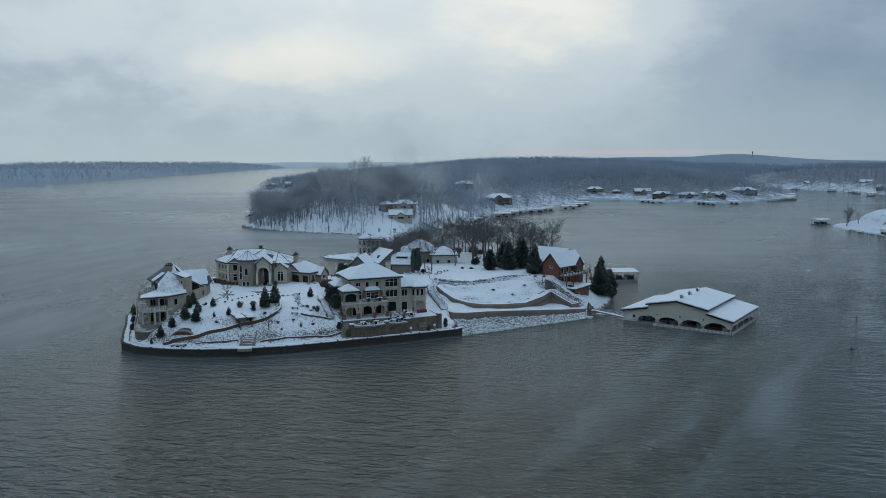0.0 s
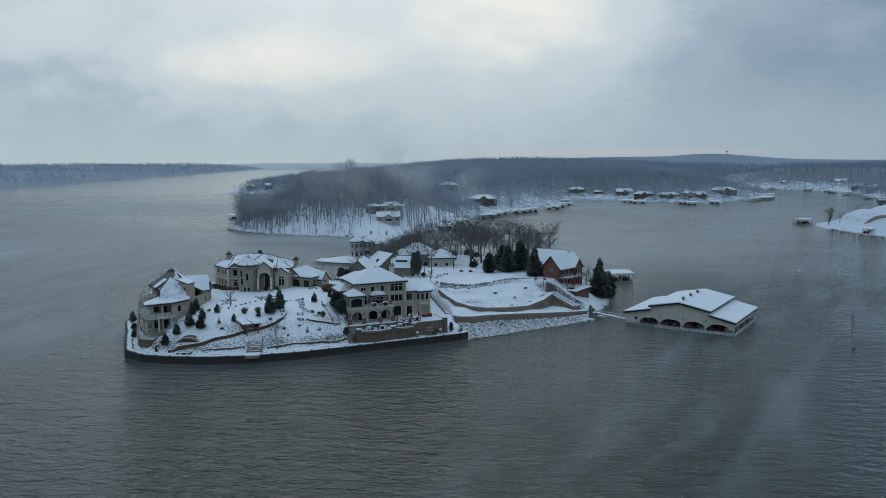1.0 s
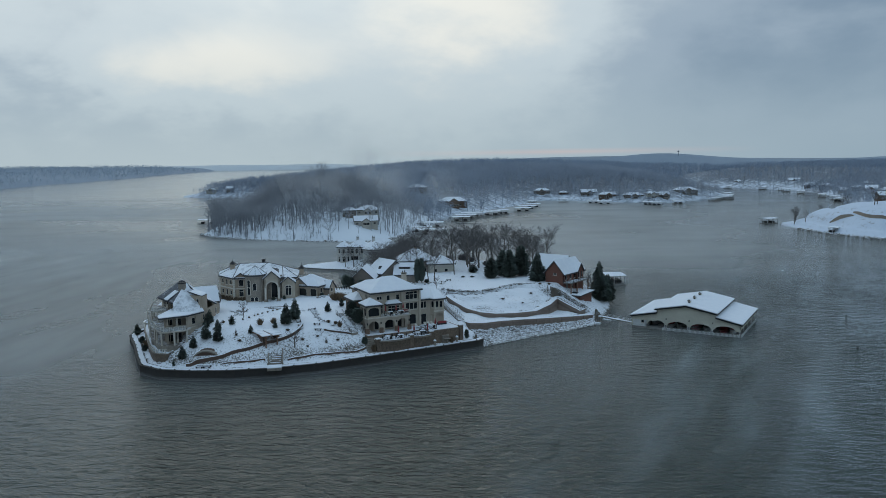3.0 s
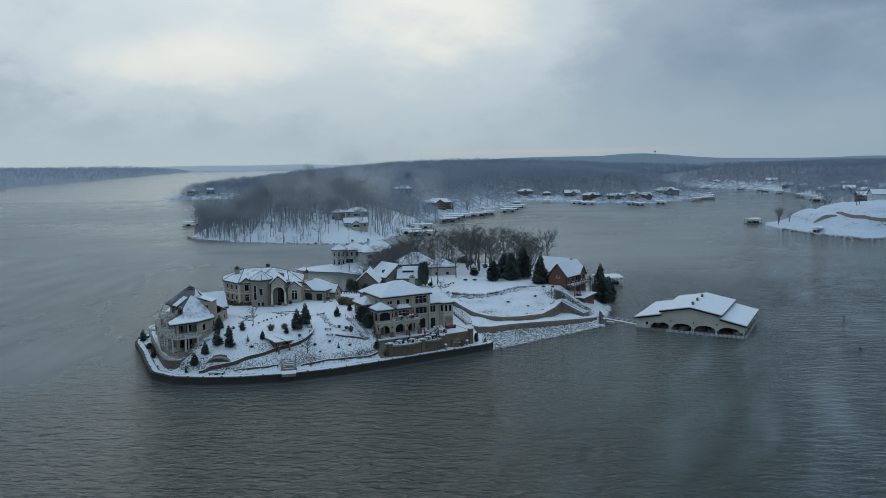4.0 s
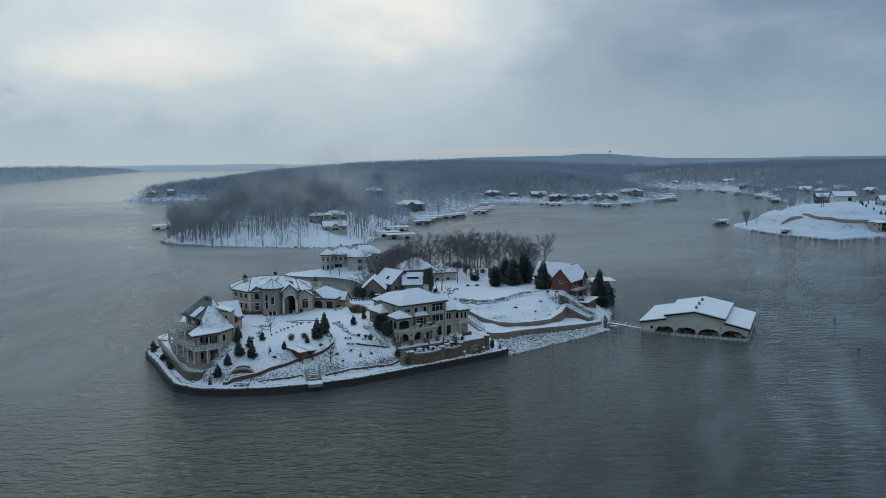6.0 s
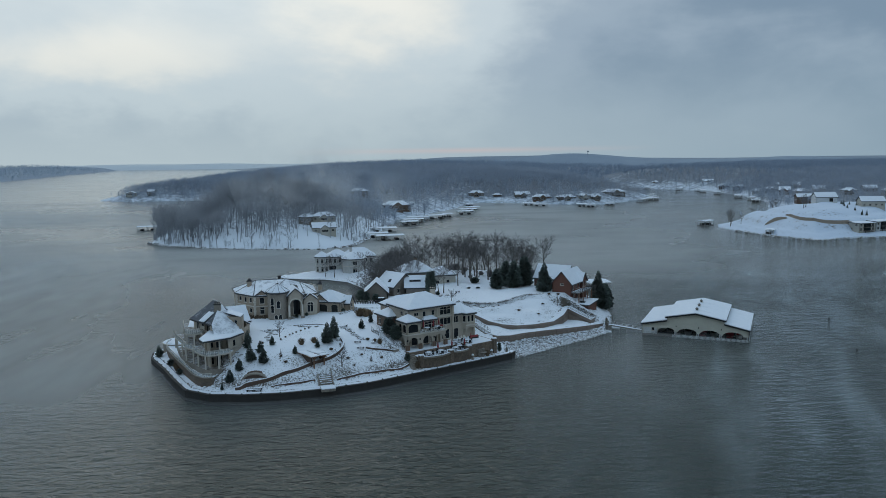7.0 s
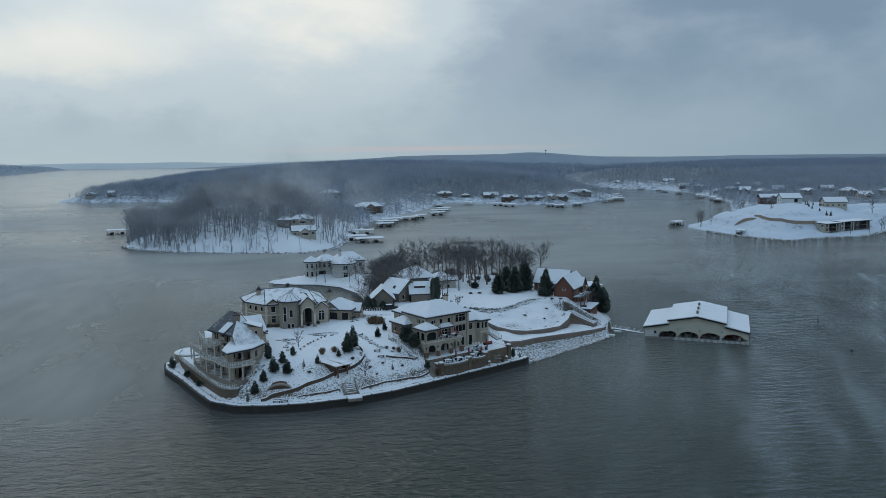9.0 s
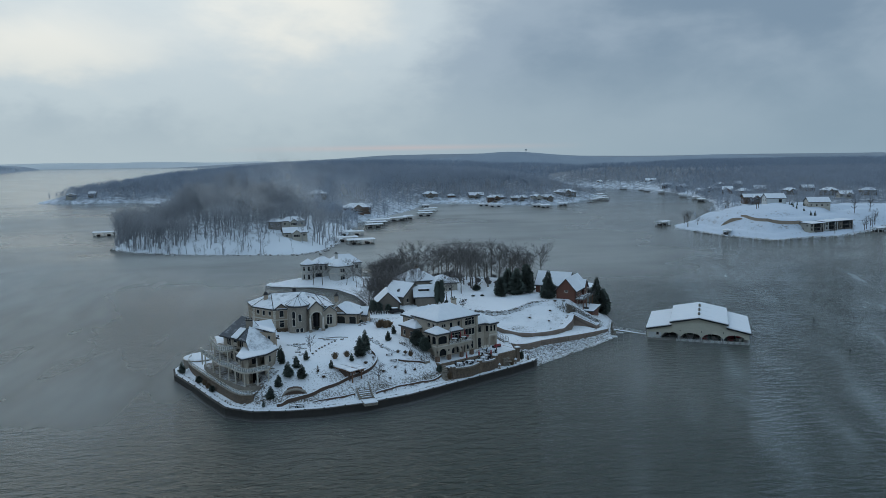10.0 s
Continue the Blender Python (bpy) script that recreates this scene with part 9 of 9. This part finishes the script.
def bench(x, y, turn):
    g = thing("garden_bench", pose(x, y, ground_at(x, y), 0, 0, turn), "dark stone garden bench with snow on it", "bench", "garden benches")
    Shape().box(-0.8, -0.25, 0.38, 0.8, 0.25, 0.46).make("seat", DARK, g)
    Shape().box(-0.75, -0.22, 0.462, 0.75, 0.22, 0.55).make("seat_snow", SNOW, g)
    for u in (-0.6, 0.6):
        Shape().box(u - 0.1, -0.2, 0, u + 0.1, 0.2, 0.38).make("support", DARK, g)


for x, y, a in ((-84.6, 156.3, 0), (-83.0, 156.3, 0), (-84.6, 155.4, 0), (-83.0, 155.4, 0), (-66.2, 184.9, 70), (-62.6, 172.6, 10), (-61.8, 170.2, 0), (-36.0, 226, 20), (-34.5, 229, 40)):
    bench(x, y, a)
planted(grass_clump(5, "small dormant shrub on the snowy lawn", HEDGE), [(-10.1, 217.4, 0.45, 2.4), (-18.4, 210.1, 0.45, 2.6), (-12.9, 208.8, 0.4, 2.2)])


# ---- houses across the water ----
def far_house(x, y, z, turn, w, d, h, mat, label, roof="hip", wing=0.0, name="lake_house"):
    b = Build(name, x, y, z, turn, label, "house", "houses across the water")
    n = max(2, int(w / 3.5))
    wins = [W(w * (i + 0.5) / n - 0.7, w * (i + 0.5) / n + 0.7, z + k + 0.9, z + k + 2.3) for i in range(n) for k in ((0, 3) if h > 5 else (0,))]
    if name == "barn":
        wins = [(w * 0.62, w * 0.62 + 2.6, z, z + 2.6, "garage")]
    sd = [W(d * 0.3 - 0.6, d * 0.3 + 0.6, z + 1, z + 2.4), W(d * 0.7 - 0.6, d * 0.7 + 0.6, z + 1, z + 2.4)]
    b.rect(-w / 2, w / 2, 0, d, z - 2.5, z + h, mat, front=wins, left=sd, right=sd)
    if roof == "hip":
        b.hip(-w / 2, w / 2, 0, d, z + h, z + h + d * 0.28, 0.7)
    else:
        b.gable(-w / 2, w / 2, 0, d, z + h, z + h + d * 0.32, "u", 0.6, mat)
    if wing:
        b.rect(-wing / 2, wing / 2, -4.0, -0.01, z - 2.5, z + h - 0.3, mat, front=[W(0.6, wing - 0.6, z + 0.9, z + 2.4)])
        b.gable(-wing / 2, wing / 2, -4.0, d / 2, z + h - 0.3, z + h + wing * 0.3, "v", 0.5, mat)
    return b


far_house(-110, 474, 12.6, 8, 8, 7, 3.6, GREYSIDE, "grey square house above the wooded shore")
far_house(-99, 478, 13.0, 8, 14, 9, 3.2, SIDING, "low pale house with a broad snowy roof", wing=5)
far_house(-97, 458, 7.6, 12, 14, 8, 3.6, SIDING, "pale shore house with snowy gables", "gable", 5)
far_house(-53, 658, 6.5, 8, 23, 12, 5.0, BROWNBRICK, "long brown-brick lodge with a broad snowy roof", wing=9)
far_house(-88, 690, 19, 0, 17, 9, 3.5, GREYSIDE, "low house in the woods with a snowy roof")
far_house(36, 856, 7.4, -5, 17, 9, 4.2, GREYSIDE, "dark lake house with a snowy roof by the cove", wing=6)
far_house(60, 853, 5.8, 4, 9, 7, 3.4, BROWNBRICK, "small dark cabin with a snowy roof by the cove")
far_house(86, 838, 5.6, 5, 17, 9, 4.6, GREYSIDE, "grey lake house with snowy gables by the cove", "gable", 6)
far_house(103, 812, 4.4, -4, 20, 9, 4.0, BROWNBRICK, "low brown lake house with a snowy roof at the shore", wing=7)
far_house(127, 800, 4.0, 0, 19, 9, 4.2, GREYSIDE, "grey lake house with a long snowy roof", wing=6)
far_house(145, 795, 4.6, 4, 12, 8, 5.2, SIDING, "tall narrow pale lake house with a snowy roof", wing=5)
far_house(157, 796, 4.8, 10, 11, 8, 4.0, GREYSIDE, "grey lake house with snowy gables", "gable", 5)
far_house(191, 841, 5.4, 10, 24, 11, 5.6, GREYSIDE, "long dark lodge on the point with snowy roofs", wing=9)
INLET = [(330, 1205, 4, 13, GREYSIDE), (352, 1200, 7, 14, SIDING), (345, 1162, 4, 11, BROWNBRICK), (378, 1170, 8, 13, BROWNBRICK), (388, 1144, 4.4, 17, GREYSIDE), (398, 1086, 7.2, 16, GREYSIDE), (403, 1128, 9, 11, SIDING), (388, 1009, 4, 13, BROWNBRICK), (385, 956, 4.2, 14, GREYSIDE), (369, 874, 4, 10, SIDING), (374, 847, 7, 13, GREYSIDE), (360, 791, 7.5, 11, BROWNBRICK), (398, 880, 11.2, 10, GREYSIDE), (397, 837, 11.6, 11, SIDING)]
for i, (x, y, z, w, mat) in enumerate(INLET):
    far_house(x, y, z, -20 - 7 * (i % 5), w, 8 + i % 3, 3.6 + 0.8 * (i % 3), mat, "far lake house with a snowy roof along the inlet", ("hip", "gable")[i % 2], (0, 4.5, 5)[i % 3])
far_house(246, 512, 17.5, -8, 14, 9, 3.6, WHITE, "white barn with a snowy gable roof on the mound", "gable", name="barn")
far_house(269.5, 496, 14.5, -12, 15, 9, 4.2, SIDING, "cream house with a snowy gable roof on the mound", "gable")
BEHIND = [(300, 632, 10.5, 20, BROWNBRICK), (358, 750, 8.4, 16, GREYSIDE), (378, 755, 11.2, 12, SIDING), (369, 686, 12, 13, GREYSIDE), (403, 709, 13.4, 12, BROWNBRICK), (386, 650, 13, 14, GREYSIDE), (384, 624, 12, 12, SIDING), (419, 640, 12.8, 13, GREYSIDE)]
for i, (x, y, z, w, mat) in enumerate(BEHIND):
    far_house(x, y, z, -10 - 5 * (i % 3), w, 8 + i % 3, 3.6 + 0.8 * (i % 2), mat, "house with a snowy roof among bare trees behind the mound", ("gable", "hip")[i % 2], (5, 0, 4.5)[i % 3])
far_house(-402, 1024, 8, 10, 12, 8, 3.0, SIDING, "pale house with a snowy roof on the far point", wing=8)
far_house(-376, 1022, 10, 0, 9, 7, 2.8, GREYSIDE, "small grey house with a snowy roof on the far point", "gable")

def shore_lodge():
    b = Build("shore_lodge", 227.5, 440.5, 3.0, 20, "two-storey modern shore building with flat snowy roofs and dark porches", "house")
    for i, (u, v, w, h) in enumerate(((1, 0, 13.5, 5.2), (17.2, 1.0, 13, 5.5), (33, 2.0, 14, 5.3))):
        wins = [W(a, a + 1.7, z, z + 1.8) for a in (0.8, w - 2.6) for z in (3.9, 6.5)]
        b.rect(u, u + w, v + 2.5, v + 11, 0.5, 3.4 + h, (SIDING, WHITE, GREYSIDE)[i], front=wins, left=[W(2, 3.6, 3.9, 5.6), W(5.4, 7.0, 6.5, 8.0)])
        b.roof([(u - 0.6, v + 1.4, 3.4 + h), (u + w + 0.6, v + 1.4, 3.4 + h), (u + w + 0.6, v + 11.6, 3.8 + h), (u - 0.6, v + 11.6, 3.8 + h)], [(0, 1, 2, 3)], 0.35, label="nearly flat snow-covered roof")
        b.box("stair_tower", GREYSIDE, u + w + 0.02, u + w + 2.4, v + 4.0, v + 9.0, 0.5, 3.0 + h)
        for z in (3.2, 5.9):
            b.box("porch_floor", GREYWOOD, u + 3.4, u + w - 3.4, v + 0.8, v + 2.49, z, z + 0.25)
            b.rail([(u + 3.5, v + 0.9), (u + w - 3.5, v + 0.9)], z + 0.25, 1.0, DARK, 1.6)
        b.box("porch_glazing", GLASS, u + 3.6, u + w - 3.6, v + 2.42, v + 2.48, 3.8, 3.0 + h)
        for p in (u + 3.4, u + w - 3.65):
            b.box("post", DARK, p, p + 0.25, v + 0.8, v + 1.05, 0.5, 3.3 + h)


shore_lodge()


def mound_walls():
    for line, h in (([(186.5, 480), (190.5, 474), (196, 470)], 1.9), ([(199, 477), (198.6, 464), (200.5, 455), (205, 449.5), (214, 449), (226, 451), (238, 452)], 1.7)):
        pts = dense(rounded(line), 2.0)
        z = east_z(np.array([p[0] for p in pts]), np.array([p[1] for p in pts]))
        g = thing("mound_wall", Matrix.Identity(4), "tan block retaining wall in the snowy mound", "retaining wall", kind="structure")
        taper = [min(1, (i + 1) / 6, (len(pts) - i) / 6) for i in range(len(pts))]
        top = [a + h * t for a, t in zip(z, taper)]
        Shape().strip(pts, 0.8, list(z - 1.5), top).make("wall_body", SANDBLOCK, g)
        Shape().strip(pts, 0.86, top, [c + 0.12 for c in top]).make("coping_snow", SNOW_MOUND, g, "snow on top of the wall")


SANDBLOCK = srf("sand_block", (0.36, 0.29, 0.22), (0.28, 0.225, 0.17), 0.8, 0.85, bump=0.3)
mound_walls()


def mound_plants():
    r = random.Random(8)
    fir = conifer("young_fir", 9, 20, 12, "young fir in a row on the mound")
    spots = [(254, 508, 3.4), (250, 499, 3.4), (246, 491, 3.2), (244, 484, 3.2), (245, 477, 3.2), (246.5, 471.5, 4.2), (249, 470.5, 4.4), (258, 505, 3.0), (262, 503, 3.0), (265, 508, 3.0)]
    for i, (x, y, h) in enumerate(spots):
        z = float(east_z(np.array([x]), np.array([y]))[0])
        m = pose(x, y, z - 0.1) @ Matrix.Diagonal((h, h, h, 1))
        if i:
            copy_thing(fir, Matrix.Identity(4)).matrix_world = m
        else:
            fir.matrix_world = m
    tree = broadleaf("bare_tree", 520, 10, 4, 8, 0.24, "leafless tree on the snowy eastern shore", 0.42, 2.6)
    spots = [(216, 487, 10), (219, 490, 9), (176.5, 509, 12), (179, 514, 11), (181, 503, 8), (189, 540, 11), (184, 526, 8), (280, 462, 9), (286, 468, 9), (292, 470, 8), (262, 449, 6), (244, 442, 6), (298, 480, 9), (306, 486, 9), (312, 494, 10), (214, 525, 9), (206, 540, 9), (224, 540, 10), (300, 500, 10), (320, 510, 10)]
    for i, (x, y, h) in enumerate(spots):
        z = max(0.6, float(east_z(np.array([x]), np.array([y]))[0]))
        m = pose(x, y, z - 0.1, 0, 0, r.uniform(0, 360)) @ Matrix.Diagonal((h * 0.9, h * 0.9, h, 1))
        if i:
            copy_thing(tree, Matrix.Identity(4)).matrix_world = m
        else:
            tree.matrix_world = m


mound_plants()

def buoys():
    src = None
    for x, y in ((66.2, 183.6), (80.7, 221.6)):
        m = pose(x, y, 0.6)
        if src is None:
            src = thing("buoy", m, "small dark mooring buoy floating on the lake", "buoy", "mooring buoys")
            Shape().tube((0, 0, -0.25), (0, 0, 0.1), 0.26, 0.33, 10).tube((0, 0, 0.1), (0, 0, 0.32), 0.33, 0.1, 10).make("float", DARK, src)
            Shape().tube((0, 0, 0.3), (0, 0, 0.5), 0.04, 0.03, 6).make("mooring_eye", DARK, src)
        else:
            copy_thing(src, m)


buoys()


def ridge_tower():
    g = thing("water_tower", pose(690, 2960, 56), "far water tower on the misty ridge", "water tower")
    # takes the far ridge's colour, haze included
    Shape().tube((0, 0, -6), (0, 0, 9), 1.1, 1.0, 8).make("stem", FARTHER, g)
    Shape().tube((0, 0, 9), (0, 0, 10.5), 1.2, 4.0, 12).tube((0, 0, 10.5), (0, 0, 12.5), 4.0, 3.8, 12).tube((0, 0, 12.5), (0, 0, 14), 3.8, 0.8, 12).make("tank", FARTHER, g)


ridge_tower()

# ---- docks along the far shores ----
DOCKS = [(-63, 526, 6, 18, 8), (-66, 490, 6, 13, 9), (-58, 474, 8, 17, 10), (-37, 620, 14, 17, 8), (-41, 597, 14, 16, 8), (-44, 576, 14, 13, 8), (-21, 634, 18, 15, 9), (-11, 649, 18, 9, 8), (19, 733, 16, 14, 8), (12, 703, 14, 16, 8), (7, 675, 12, 14, 8), (21, 786, 20, 8, 8), (56, 816, 20, 9, 7), (83, 784, 0, 12, 8), (92, 768, 0, 14, 8), (131, 752, 0, 9, 8), (137, 740, 0, 9, 8), (163, 765, 0, 9, 8), (254, 910, 30, 12, 8), (240, 864, 24, 14, 8), (230, 836, 22, 16, 9), (212, 812, 22, 10, 8), (-238, 572, 10, 14, 9), (356, 1000, 66, 14, 8), (352, 945, 66, 12, 8), (342, 862, 70, 11, 8), (334, 812, 66, 10, 8), (322, 1132, 50, 13, 8), (352, 1076, 60, 12, 8), (364, 1040, 66, 9, 7), (320, 772, 60, 12, 8), (169, 534, 30, 10, 7), (282, 451, 20, 10, 6), (181, 462, 60, 8, 5)]
for x, y, a, w, d in DOCKS:
    covered_dock("boat_dock", x, y, a, w, d, "covered boat dock with a snowy roof on the far shore", boats=y < 800)
